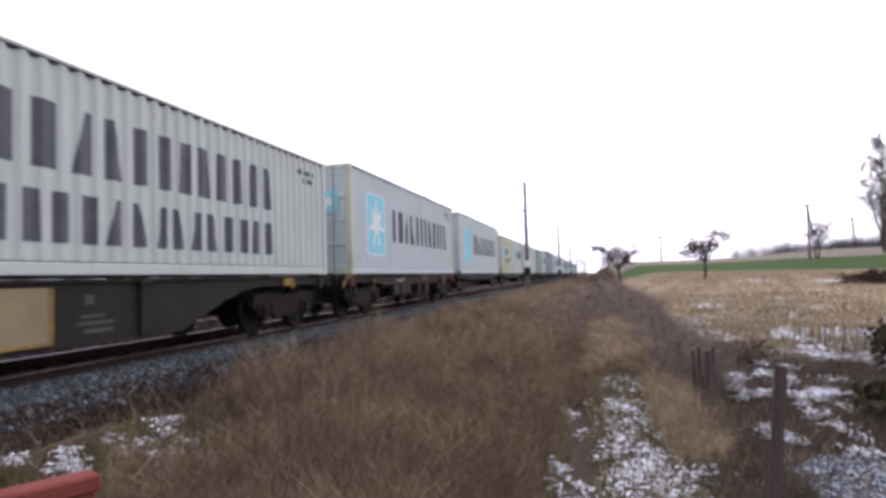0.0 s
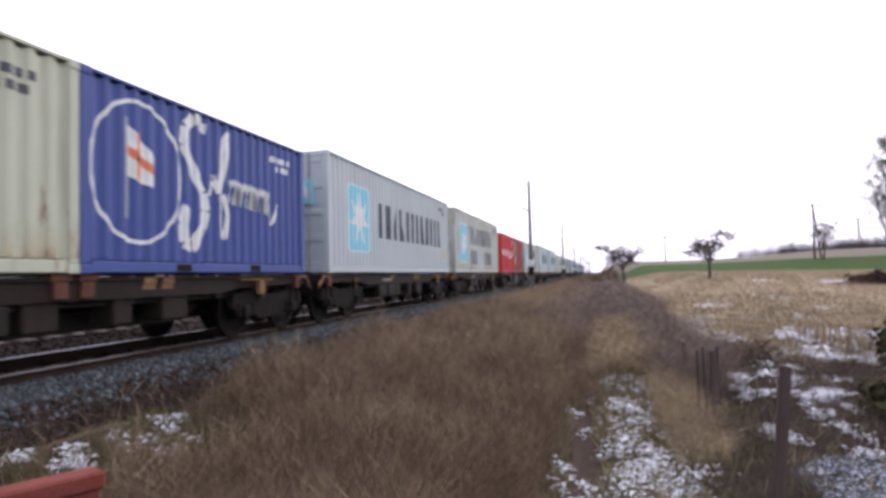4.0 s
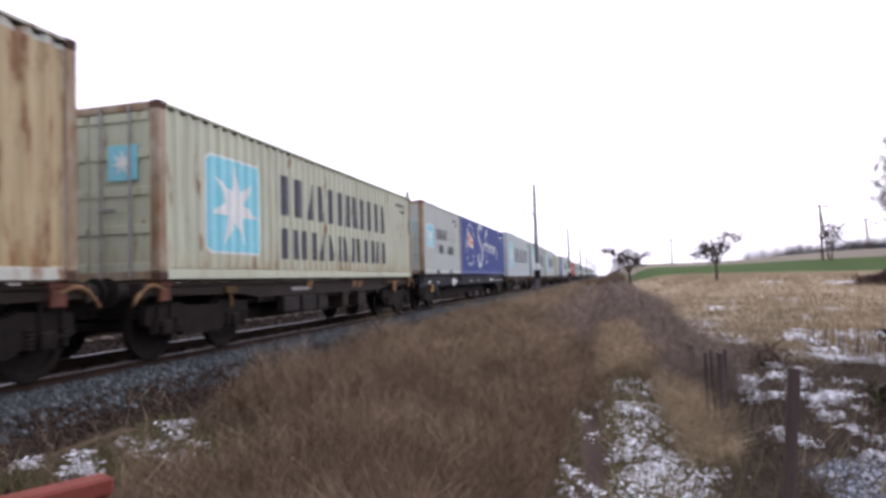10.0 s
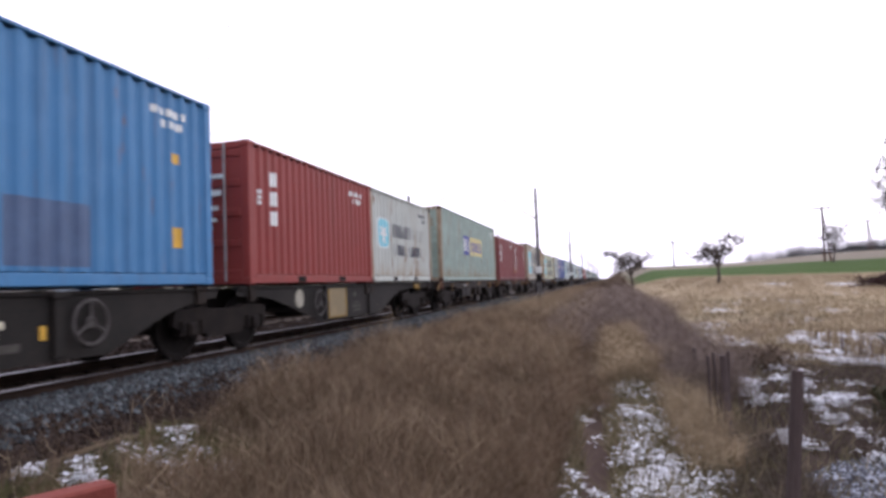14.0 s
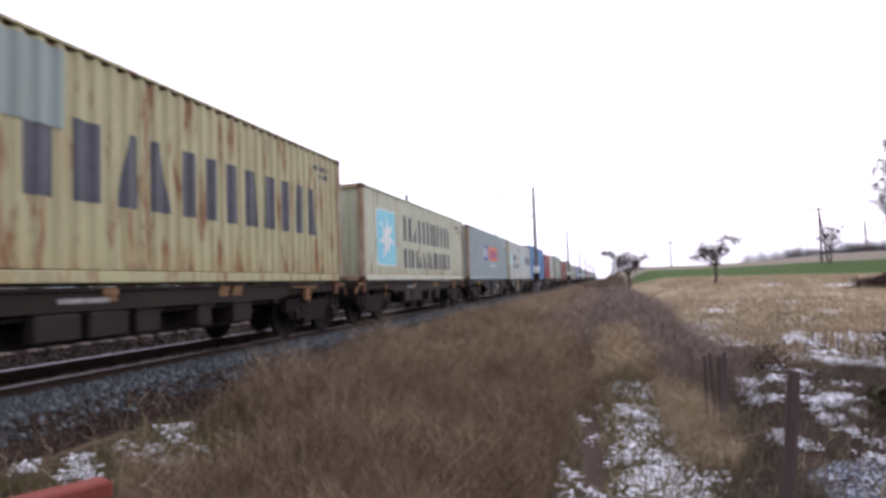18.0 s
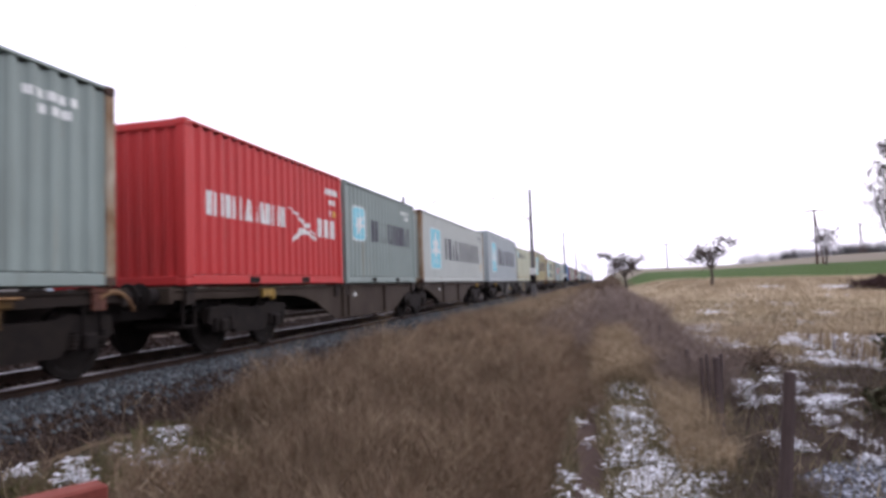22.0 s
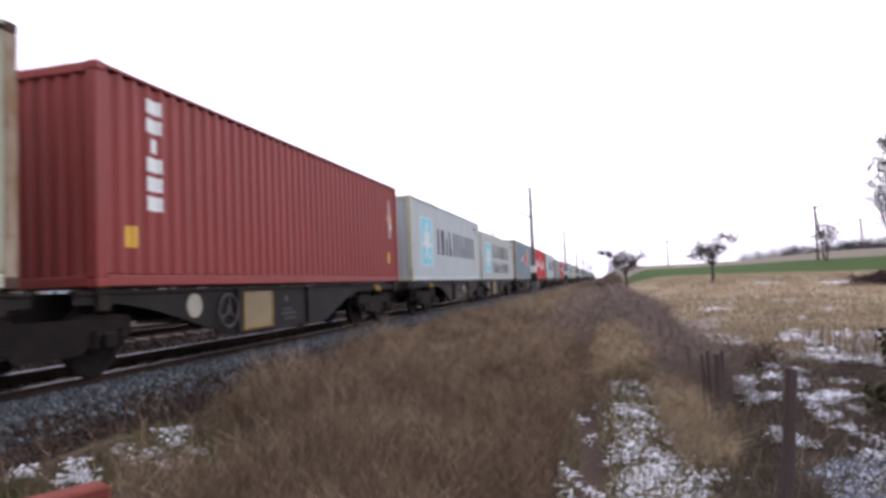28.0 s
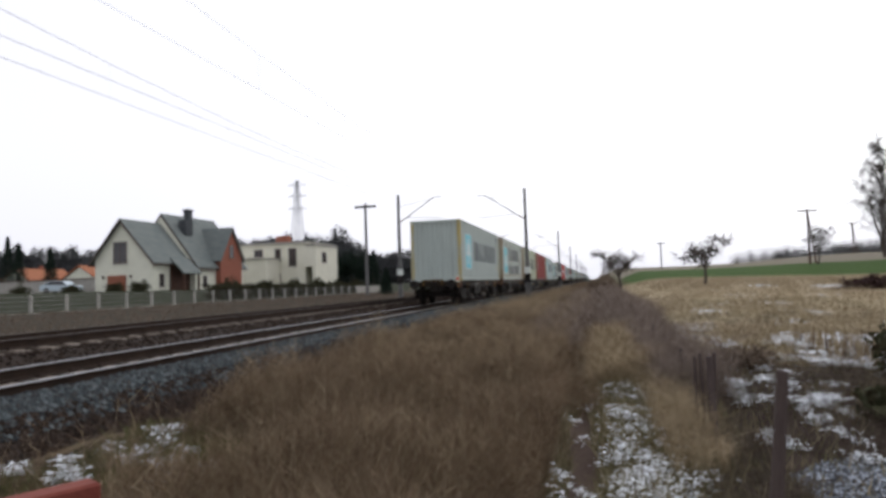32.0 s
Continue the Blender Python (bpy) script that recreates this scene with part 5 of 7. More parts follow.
def wires():
    """Messenger and contact wires with droppers over each track."""
    spans = [43.7 + 40.8 * i for i in range(-2, 9)]
    for cx, dz, name in ((TRACK_X, 0.0, "near"), (TRACK2_X, TRACK2_Z, "far")):
        root = tagged(empty("overhead_line", pose(cx, 0, dz)), "dark overhead contact line strung between masts", "overhead wire", "overhead lines")
        g, c, d, line = G(), G(), G(), []
        # near wires drawn thinner than true size, standing in for sky glare
        wr = 0.003 if name == "near" else 0.006
        for a, b in zip(spans, spans[1:]):
            n = 8
            pts = [(0.0, a + (b - a) * i / n, 6.95 - 0.75 * (1 - (2 * i / n - 1) ** 2)) for i in range(n + 1)]
            line += pts[:-1]
            for i in range(1, n):
                d.tube(pts[i], (0, pts[i][1], 5.55), 0.002, n=4, caps=False)
        g.path(line, wr)
        c.tube((0, spans[0], 5.55), (0, spans[-1], 5.55), wr, n=5, caps=False)
        part("messenger_wire", g, WIRE, root)
        part("contact_wire", c, WIRE, root)
        tagged(part("dropper_wire", d, WIRE, root), "thin dropper wires", kind="stuff")
    g = G().path([(-14.3, a + 2, 7.6) for a in spans], 0.008)
    tagged(new("feeder_wire", g.mesh("feeder_wire", WIRE)), "dark feeder wire along the mast tops", "overhead wire")


wires()

# ================= houses beyond the track =================
PLASTER = surface("cream_render", (0.70, 0.70, 0.58), (0.63, 0.63, 0.52), 1.0, 0.9, bump=0.15)
PLASTERW = surface("pale_yellow_render", (0.73, 0.71, 0.59), (0.67, 0.65, 0.53), 0.8, 0.9, bump=0.15)
BRICK = surface("red_brickwork", (0.28, 0.10, 0.065), (0.22, 0.075, 0.05), 2.0, 0.9, bump=0.3, fine=14, c3=(0.33, 0.2, 0.15), stretch=(1, 1, 2.5))
TILE = surface("grey_green_roof_tiles", (0.12, 0.14, 0.135), (0.16, 0.175, 0.165), 0.8, 0.7, bump=0.6, fine=9, stretch=(1, 1, 3))
SLATE = surface("dark_slate_cladding", (0.05, 0.055, 0.06), (0.075, 0.08, 0.085), 3, 0.7, bump=0.3)
TIMBER = surface("dark_timber", (0.06, 0.032, 0.024), (0.09, 0.05, 0.035), 3, 0.75, bump=0.2)
GARAGE = surface("red_brown_door", (0.27, 0.085, 0.04), (0.22, 0.07, 0.035), 2, 0.6, bump=0.1)
PANE = surface("dark_window_glass", (0.03, 0.028, 0.03), (0.05, 0.045, 0.045), 0.7, 0.12, bump=0.0)
FRAMEB = surface("brown_window_frame", (0.08, 0.04, 0.03), (0.1, 0.05, 0.035), 3, 0.6)
# orange tiles with saturation lowered: haze over the village painted into the tone
ORT = surface("haze_dulled_orange_tiles", (0.34, 0.14, 0.075), (0.27, 0.11, 0.06), 1.0, 0.85, bump=0.5, fine=9)


def window(parent, x, y, z, w, h, face, mullions=1):
    """A window in a wall facing -y or +x; (x, y, z): foot of its middle on the wall."""
    m = pose(x, y, z) if face == "-y" else pose(x, y, z, 0, 0, 90)
    f = G()
    for a, b, c, d in ((-w / 2, w / 2, 0, 0.07), (-w / 2, w / 2, h - 0.07, h), (-w / 2, -w / 2 + 0.07, 0.07, h - 0.07), (w / 2 - 0.07, w / 2, 0.07, h - 0.07)):
        f.box(a, b, -0.05, 0.02, c, d)
    for k in range(mullions):
        cx = -w / 2 + w * (k + 1) / (mullions + 1)
        f.box(cx - 0.035, cx + 0.035, -0.04, 0.02, 0.07, h - 0.07)
    win = part("window", f, FRAMEB, parent, m=m)
    part("pane", G().box(-w / 2 + 0.05, w / 2 - 0.05, -0.02, 0.01, 0.05, h - 0.05), PANE, win)
    part("sill", G().box(-w / 2 - 0.08, w / 2 + 0.08, -0.12, 0.0, -0.07, 0.0, 0.01), CONC, win)
    return win


def roof_planes(parent, x0, xr, x1, y0, y1, ze0, zr, ze1, t=0.16, over=0.45, mat=None):
    """Two slopes over a ridge along y."""
    for xe, ze in ((x0, ze0), (x1, ze1)):
        s = (zr - ze) / (xr - xe)
        xo = xe + (-over if xe < xr else over)
        zo = ze + s * (xo - xe)
        part("roof", G().prism([(xo, zo), (xr, zr), (xr, zr + t), (xo, zo + t)], y0 - over, y1 + over, "y"), mat or TILE, parent, "grey-green tiled roof slope")
        part("eave_board", G().prism([(xo - 0.02, zo - 0.12), (xo + 0.02, zo - 0.12), (xo + 0.02, zo - 0.002), (xo - 0.02, zo - 0.002)], y0 - over, y1 + over, "y"), TIMBER, parent)
    part("barge_board", G().prism([(x0 - over, ze0 - over * (zr - ze0) / (xr - x0) - 0.2), (xr, zr - 0.2), (x1 + over, ze1 + over * (zr - ze1) / (xr - x1) - 0.2), (x1 + over, ze1 + over * (zr - ze1) / (xr - x1)), (xr, zr), (x0 - over, ze0 - over * (zr - ze0) / (xr - x0))], y0 - over - 0.04, y0 - over - 0.004, "y"), TIMBER, parent)


def gabled_house():
    root = tagged(empty("gabled_house", pose(0, 0, 0)), "cream rendered house with steep grey-green roofs and brick gable", "house")
    b = 0.9
    part("wall", G().prism([(-51.9, b), (-44.8, b), (-44.8, 4.55), (-48.5, 8.75), (-51.9, 4.65)], 58.0, 64.0, "y"), PLASTER, root, "cream rendered gable wall")
    part("wall", G().prism([(-52.6, b), (-43.9, b), (-43.9, 4.2), (-48.3, 9.9), (-52.6, 4.2)], 64.0, 74.0, "y"), PLASTER, root, "cream rendered rear block")
    part("brick_gable", G().prism([(68.0, b), (72.6, b), (72.6, 5.0), (70.3, 8.5), (68.0, 5.0)], -47.3, -43.2, "x"), BRICK, root, "red brick gable wall")
    roof_planes(root, -51.9, -48.5, -44.8, 58.0, 64.2, 4.65, 8.8, 4.55)
    roof_planes(root, -52.6, -48.3, -43.9, 64.4, 74.0, 4.2, 9.95, 4.2)
    # cross roof over the brick gable
    for sgn in (-1, 1):
        part("roof", G().prism([(70.3, 8.55), (70.3 + sgn * 2.7, 4.45), (70.3 + sgn * 2.7, 4.6), (70.3, 8.72)], -48.2, -42.9, "x"), TILE, root)
    # porch under the drawn-down roof
    part("porch_roof", G().prism([(-44.6, 4.6), (-43.0, 2.95), (-43.0, 3.1), (-44.6, 4.77)], 60.6, 63.9, "y"), TILE, root)
    part("porch_wall", G().box(-44.79, -44.6, 60.7, 64.0, b, 4.4), TIMBER, root, "dark timber porch wall")
    for y in (61.0, 63.6):
        part("porch_post", G().box(-43.3, -43.1, y - 0.1, y + 0.1, b, 3.0, 0.01), TIMBER, root)
    part("chimney", G().box(-48.2, -47.55, 68.0, 68.9, 8.6, 11.0, 0.02).box(-48.3, -47.45, 67.9, 69.0, 10.8, 10.96, 0.02), SLATE, root, "dark grey chimney stack")
    part("roof_dormer", G().box(-47.2, -46.2, 65.6, 67.0, 7.6, 9.4, 0.03), SLATE, root, "dark slate dormer box")
    window(root, -48.75, 58.0, 4.2, 1.7, 2.3, "-y")
    window(root, -44.8, 59.4, 1.6, 0.75, 1.4, "+x", 0)
    window(root, -43.2, 70.3, 5.0, 0.9, 1.5, "+x", 0)
    window(root, -43.9, 65.8, 1.5, 0.8, 1.3, "+x", 0)
    d = part("garage_door", G().box(-50.3, -48.0, 57.9, 57.995, 0.9, 2.95, 0.01), GARAGE, root, "red-brown garage door")
    for i in range(4):
        part("door_panel", G().box(-50.2, -48.1, 57.86, 57.9, 1.05 + i * 0.47, 1.42 + i * 0.47, 0.01), GARAGE, d)
    for x in (-50.8, -47.4):
        part("wall_lamp", G().box(x - 0.09, x + 0.09, 57.82, 57.99, 2.6, 2.95, 0.03), TIMBER, root)


def flat_house():
    root = tagged(empty("flat_roofed_house", pose(-1.2, 0, 0)), "pale yellow flat-roofed two-storey house", "house")
    b = 1.4
    part("wall", G().box(-51.2, -39.2, 85, 95, b, 7.5), PLASTERW, root)
    part("annex_wall", G().box(-52.4, -43.2, 81, 84.99, b, 5.2), PLASTERW, root, "low pale annex")
    part("bay_wall", G().box(-39.19, -37.2, 84.2, 92, 4.0, 7.0), PLASTERW, root, "projecting upper bay")
    part("bay_pier", G().box(-37.8, -37.2, 84.2, 92, b, 3.99), PLASTERW, root)
    part("recess_wall", G().box(-39.1, -37.9, 88, 88.3, b, 3.98), FRAMEB, root, "dark recess under the bay")
    part("parapet", G().box(-51.5, -38.9, 84.7, 95.3, 7.5, 7.72, 0.02), CONC, root)
    part("parapet", G().box(-52.6, -43.0, 80.8, 84.95, 5.2, 5.36, 0.02), CONC, root)
    part("parapet", G().box(-38.85, -37.0, 84.0, 92.2, 7.0, 7.18, 0.02), CONC, root)
    part("chimney", G().box(-45.4, -43.4, 88, 89.2, 7.7, 8.9, 0.02), BRICK, root, "broad brick chimney")
    for x, z, w, h in ((-49.9, 5.7, 1.2, 1.1), (-46.6, 5.7, 1.4, 1.1), (-43.5, 4.9, 0.9, 1.9), (-41.2, 4.2, 1.2, 2.6), (-43.5, 1.9, 0.8, 1.3)):
        window(root, x, 85.0, z, w, h, "-y")
    window(root, -37.2, 87.0, 4.6, 1.6, 1.5, "+x")


def far_house(x, y, z, w, d, h, tone):
    root = tagged(empty("village_house", pose(x, y, z)), "far village house with an orange tiled roof", "house", "far village houses")
    part("wall", G().prism([(-w / 2, 0), (w / 2, 0), (w / 2, h * 0.45), (0, h * 0.95), (-w / 2, h * 0.45)], 0, d, "y"), PLASTER, root)
    for s in (-1, 1):
        part("roof", G().prism([(s * (w / 2 + 0.4), h * 0.40), (0, h), (0, h + 0.2), (s * (w / 2 + 0.4), h * 0.40 + 0.2)], -0.4, d + 0.4, "y"), ORT, root, "orange tiled roof slope")
    part("chimney", G().box(-0.3, 0.3, d * 0.5, d * 0.5 + 0.6, h * 0.9, h + 0.9), BRICK, root)


gabled_house()
flat_house()
far_house(-104, 112, 1.8, 9, 14, 5.2, 0)
far_house(-118, 110, 1.8, 8, 12, 5.0, 0)
far_house(-92, 108, 1.6, 7, 9, 4.2, 0)


def garden_fence():
    root = tagged(empty("garden_fence"), "wire garden fence on pale concrete posts", "fence")
    me = G().box(-0.07, 0.07, -0.07, 0.07, -0.4, 1.06, 0.015).prism([(-0.07, 1.06), (0.07, 1.06), (0.0, 1.13)], -0.06, 0.06, "y").mesh("post", CONC)
    ys = [24 + 2.45 * i for i in range(23)]
    for y in ys:
        link("post", me, root, m=pose(-30.0, y, -0.05))
    for z in (0.25, 0.5, 0.75, 0.98):
        part("wire", G().tube((-30.0, ys[0], z), (-30.0, ys[-1], z), 0.012, n=5), GALV, root)
    mesh_g = G()
    for i in range(int((ys[-1] - ys[0]) / 0.12)):
        y = ys[0] + i * 0.12
        mesh_g.box(-29.995, -29.99, y, y + 0.006, 0.05, 0.98)
    tagged(part("wire_mesh", mesh_g, HWHEEL, root), "thin upright mesh wires", kind="stuff")
    part("base_slab", G().box(-30.05, -29.95, ys[0], ys[-1], -0.1, 0.10, 0.01), CONC, root, "low concrete kerb slab")
    part("panel_wall", G().box(-30.1, -29.9, ys[-1], ys[-1] + 9, -0.2, 1.0, 0.02), CONC, root, "solid concrete end panel")
    w = tagged(empty("yard_wall"), "pale plastered yard wall behind the garden", "wall")
    part("wall_panel", G().box(-78, -54, 66.0, 66.25, 0.8, 2.9, 0.02), CONC, w)
    part("coping", G().box(-78.1, -53.9, 65.9, 66.35, 2.9, 3.02, 0.02), TIMBER, w)


garden_fence()


def parked_car():
    root = tagged(empty("parked_car", pose(-60.5, 62.5, 1.32, 0, 0, 12)), "pale silver-blue parked car", "car")
    body = [(-2.1, 0.28), (2.1, 0.28), (2.15, 0.6), (2.0, 0.78), (1.2, 0.88), (0.55, 1.36), (-0.9, 1.42), (-1.75, 0.98), (-2.12, 0.9)]
    CARP = surface("silver_blue_car_paint", (0.42, 0.5, 0.55), (0.46, 0.54, 0.58), 1, 0.3, 0.2, bump=0.0)
    part("body", G().prism(body, -0.82, 0.82, "y"), CARP, root)
    part("side_glass", G().prism([(1.0, 0.92), (0.5, 1.3), (-0.85, 1.35), (-1.5, 0.96)], -0.83, 0.83, "y"), PANE, root)
    for x in (-1.3, 1.3):
        for s in (-1, 1):
            w = part("wheel", G().lathe([(-0.1, 0.2), (-0.1, 0.31), (0.1, 0.31), (0.1, 0.2)], (0, 0, 0), "y", 16), STEEL, root, m=pose(x, s * 0.76, 0.31))
            part("rim", G().lathe([(-0.11, 0.19), (0.11, 0.19)], (0, 0, 0), "y", 12), GALV, w)


parked_car()


def pylon(x, y, z0, h):
    root = tagged(empty("power_pylon", pose(x, y, z0)), "tall grey steel lattice pylon", "pylon")
    legs, brace, arms = G(), G(), G()
    wid = lambda k: 3.2 * (1 - k) ** 1.3 + 0.55
    n = 14
    for i in range(n):
        a, b = i / n, (i + 1) / n
        for sx, sy in ((1, 1), (1, -1), (-1, 1), (-1, -1)):
            legs.tube((sx * wid(a), sy * wid(a), a * h), (sx * wid(b), sy * wid(b), b * h), 0.16, n=4)
        for s in (-1, 1):
            brace.tube((-wid(a), s * wid(a), a * h), (wid(b), s * wid(b), b * h), 0.09, n=4)
            brace.tube((wid(a), s * wid(a), a * h), (-wid(b), s * wid(b), b * h), 0.09, n=4)
    for z in (0.72, 0.84, 0.95):
        for s in (-1, 1):
            arms.tube((0, 0, z * h), (s * 4.2, 0, z * h), 0.14, n=4).tube((0, 0, z * h + 1.4), (s * 4.2, 0, z * h), 0.1, n=4)
    part("leg", legs, PYLONS, root)
    part("bracing", brace, PYLONS, root)
    part("crossarm", arms, PYLONS, root)


pylon(-122, 250, 3.0, 44)


def pole(x, y, z0, h, legs=2, group="utility poles", arm=1.1):
    root = tagged(empty("utility_pole", pose(x, y, z0)), "weathered wooden power pole with a crossarm" if legs == 2 else "slim grey power pole with a crossarm", "utility pole", group)
    part("post", G().tube((0, 0, -0.5), (0, 0, h), 0.21, 0.16, n=8), TIMBER if legs == 2 else MAST, root)
    if legs == 2:
        part("strut", G().tube((1.2, 0.3, -0.5), (0.1, 0, h - 0.6), 0.17, 0.13, n=8), TIMBER, root)
    part("crossarm", G().box(-arm, arm, -0.08, 0.08, h - 0.46, h - 0.18, 0.01), TIMBER if legs == 2 else MAST, root)
    for x_ in (-arm + 0.1, 0.0, arm - 0.1):
        part("insulator", G().lathe([(0, 0.04), (0.06, 0.06), (0.1, 0.04), (0.16, 0.06), (0.2, 0.02)], (x_, 0, h - 0.22 if x_ else h), "z", 8), CONC, root)


pole(39.7, 134, float(ground_z(39.7, 134)), 10.4, arm=1.7)
pole(70.4, 200, float(ground_z(70.4, 200)), 8.6)
pole(17.6, 182, float(ground_z(17.6, 182)), 7.0, 1)
pole(-25.6, 70, 0.0, 10.5, 1, arm=1.3)

# ================= red box beside the camera =================
REDB = surface("sun_faded_red_paint", (0.145, 0.036, 0.026), (0.185, 0.053, 0.038), 5, 0.7, bump=0.2, fine=60)


def red_barrier():
    root = tagged(empty("board_barrier", pose(-1.41, 1.60, -0.855, 0, 0, -27.5)), "red-painted wooden board barrier with a cap rail", "barrier")
    part("cap_rail", G().box(-0.085, 0.0, -2.2, 0.0, 1.262, 1.315, 0.008), REDB, root, "faded red cap rail")
    part("rail_lip", G().box(-0.075, -0.012, -2.19, -0.012, 1.235, 1.2615, 0.004), REDB, root)
    for i in range(5):
        part("board", G().box(-0.055, -0.03, -0.44 * (i + 1) + 0.006, -0.44 * i - 0.03, 0.1, 1.234, 0.004), REDB, root)
    for y in (-0.05, -1.1, -2.1):
        part("post", G().box(-0.0295, 0.01 - 0.022, y - 0.035, y + 0.035, -0.3, 1.234, 0.005), REDB, root)


red_barrier()

# ================= vegetation =================
WEED = islands("dry_brown_weed", [(0.07, 0.044, 0.032), (0.19, 0.128, 0.082), (0.30, 0.22, 0.138), (0.10, 0.062, 0.043), (0.42, 0.335, 0.225), (0.145, 0.108, 0.058), (0.055, 0.038, 0.028)])
WEEDD = islands("dark_dead_bramble", [(0.105, 0.078, 0.058), (0.155, 0.116, 0.085), (0.215, 0.165, 0.118), (0.12, 0.09, 0.066)])
# brambles paler and greyer than WEEDD, with the distance haze in the tone
BRAMBLE = islands("haze_paled_bramble", [(0.15, 0.118, 0.098), (0.22, 0.176, 0.145), (0.29, 0.237, 0.195), (0.13, 0.098, 0.082)])
HOLLOW = islands("dark_wet_weed", [(0.07, 0.05, 0.042), (0.105, 0.078, 0.062), (0.05, 0.037, 0.03), (0.062, 0.066, 0.032)])
TALL = islands("pale_dry_grass", [(0.36, 0.28, 0.175), (0.27, 0.205, 0.125), (0.46, 0.38, 0.25), (0.19, 0.143, 0.09)])
MEADOW = islands("brown_meadow_grass", [(0.38, 0.31, 0.195), (0.27, 0.21, 0.135), (0.50, 0.42, 0.28), (0.19, 0.145, 0.10)])
GRASSG = islands("green_winter_grass", [(0.065, 0.085, 0.026), (0.11, 0.115, 0.045), (0.16, 0.14, 0.066), (0.05, 0.065, 0.02)])
GRASS = islands("dull_winter_grass", [(0.13, 0.125, 0.06), (0.22, 0.185, 0.112), (0.30, 0.245, 0.155), (0.11, 0.10, 0.055), (0.17, 0.14, 0.084)])
SNOW = islands("thin_snow", [(0.76, 0.79, 0.83), (0.84, 0.86, 0.88), (0.68, 0.71, 0.76)], 0.8)
BARK = surface("grey_brown_bark", (0.055, 0.045, 0.04), (0.085, 0.07, 0.06), 6, 0.9, bump=0.5)
FIR = islands("dark_evergreen_needles", [(0.016, 0.026, 0.02), (0.022, 0.034, 0.022), (0.012, 0.02, 0.016)])
HEDGE = islands("dull_hedge_leaf", [(0.035, 0.04, 0.02), (0.05, 0.05, 0.025), (0.055, 0.04, 0.025)])
DARKB = islands("dark_red_brown_bramble", [(0.05, 0.03, 0.028), (0.075, 0.046, 0.04), (0.04, 0.027, 0.025)])
# greyed and slightly blued bare wood: distance haze is put into the colour
WOODS = islands("haze_tinted_bare_wood", [(0.062, 0.064, 0.066), (0.085, 0.084, 0.086), (0.055, 0.062, 0.062)])


def stem_shape(rng, twigs=6):
    """A dry stem one metre tall, a few millimetres thick, with side twigs."""
    w = 0.5
    pts = [(-w, 0, 0), (w, 0, 0), (-w * 0.7, 0, 0.5), (w * 0.7, 0, 0.5), (0, 0, 1.0), (0, -w, 0), (0, w, 0), (0, 0, 0.8)]
    tri = [(0, 1, 2), (1, 3, 2), (2, 3, 4), (5, 6, 7)]
    for _ in range(twigs):
        z = rng.uniform(0.3, 0.95)
        a, l = rng.uniform(0, 6.28), rng.uniform(12, 46)
        o = len(pts)
        rise = rng.uniform(0.08, 0.34)
        pts += [(0, 0, z), (0.45 * math.sin(a), 0.45 * math.cos(a), z + 0.008), (l * math.cos(a), l * math.sin(a), z + rise)]
        tri.append((o, o + 1, o + 2))
    return np.array(pts, float), np.array(tri)


def thicket(name, label, mat, boxes, seed, hmin, hmax, thick, twigs=6, lean=0.25, shapes=5, keep=None, zf=None):
    """Many stems over stretches (x0, x1, y0, y1, count)."""
    rng = np.random.default_rng(seed)
    cos, tris, o = [], [], 0
    for x0, x1, y0, y1, n in boxes:
        for k in range(shapes):
            sh, tr = stem_shape(rng, twigs)
            m = n // shapes
            y = y0 + (y1 - y0) * rng.random(m) ** 1.35
            x = rng.uniform(x0, x1, m)
            if keep is not None:
                ok = keep(x, y, rng)
                x, y = x[ok], y[ok]
                m = len(x)
            clump = 0.72 + 0.28 * np.sin(2.3 * x + 1.1 * np.sin(0.9 * y)) * np.sin(1.7 * y + 0.5) + 0.12 * np.sin(7.1 * x + 2.0 * y) * np.sin(6.3 * y)
            h = rng.uniform(hmin, hmax, m) * clump * np.where(x < 0, np.clip(0.45 + (x + 4.6) / 1.5, 0.4, 1.0), 1.0)
            t = thick * rng.uniform(0.7, 1.5, m) * (1 + y / 16)
            size = np.stack([t, t, h], 1)
            z = (zf or ground_z)(x, y) - 0.02
            c, f = sow(sh, tr, np.stack([x, y, z], 1), rng.uniform(0, 6.28, m), size, rng.normal(0, lean, (m, 2)) )
            cos.append(c)
            tris.append(f + o)
            o += len(c)
    ob = new(name, raw(name, np.concatenate(cos), np.concatenate(tris), mat))
    return tagged(ob, label, "undergrowth", kind="stuff")


def under(x, y):
    return np.where((x < -4.9) & (x > -14.6), shoulder_z(x), ground_z(x, y))


def weed_edge(x, y, r):
    """Keeps the near corner by the barrier open and frays the edge towards the ballast."""
    open_corner = (x < -2.75 - 0.35 * np.sin(2.1 * y)) & (y < 5.5 + 0.4 * np.sin(3 * x))
    ragged = x > -4.45 + 0.25 * np.sin(1.3 * y) + 0.2 * np.sin(3.1 * y)
    return ragged & (~open_corner | (r.random(len(x)) < 0.05))


thicket("dry_weeds", "dense thicket of dry brown weed stems", WEED, [
    (-4.1, -0.5, 2.4, 9, 36000), (-4.5, -0.7, 9, 22, 28000), (-4.7, -0.6, 22, 70, 20000), (-4.7, -0.5, 70, 220, 8000)], 11, 0.4, 0.95, 0.0022, 8, 0.15, keep=weed_edge, zf=under)
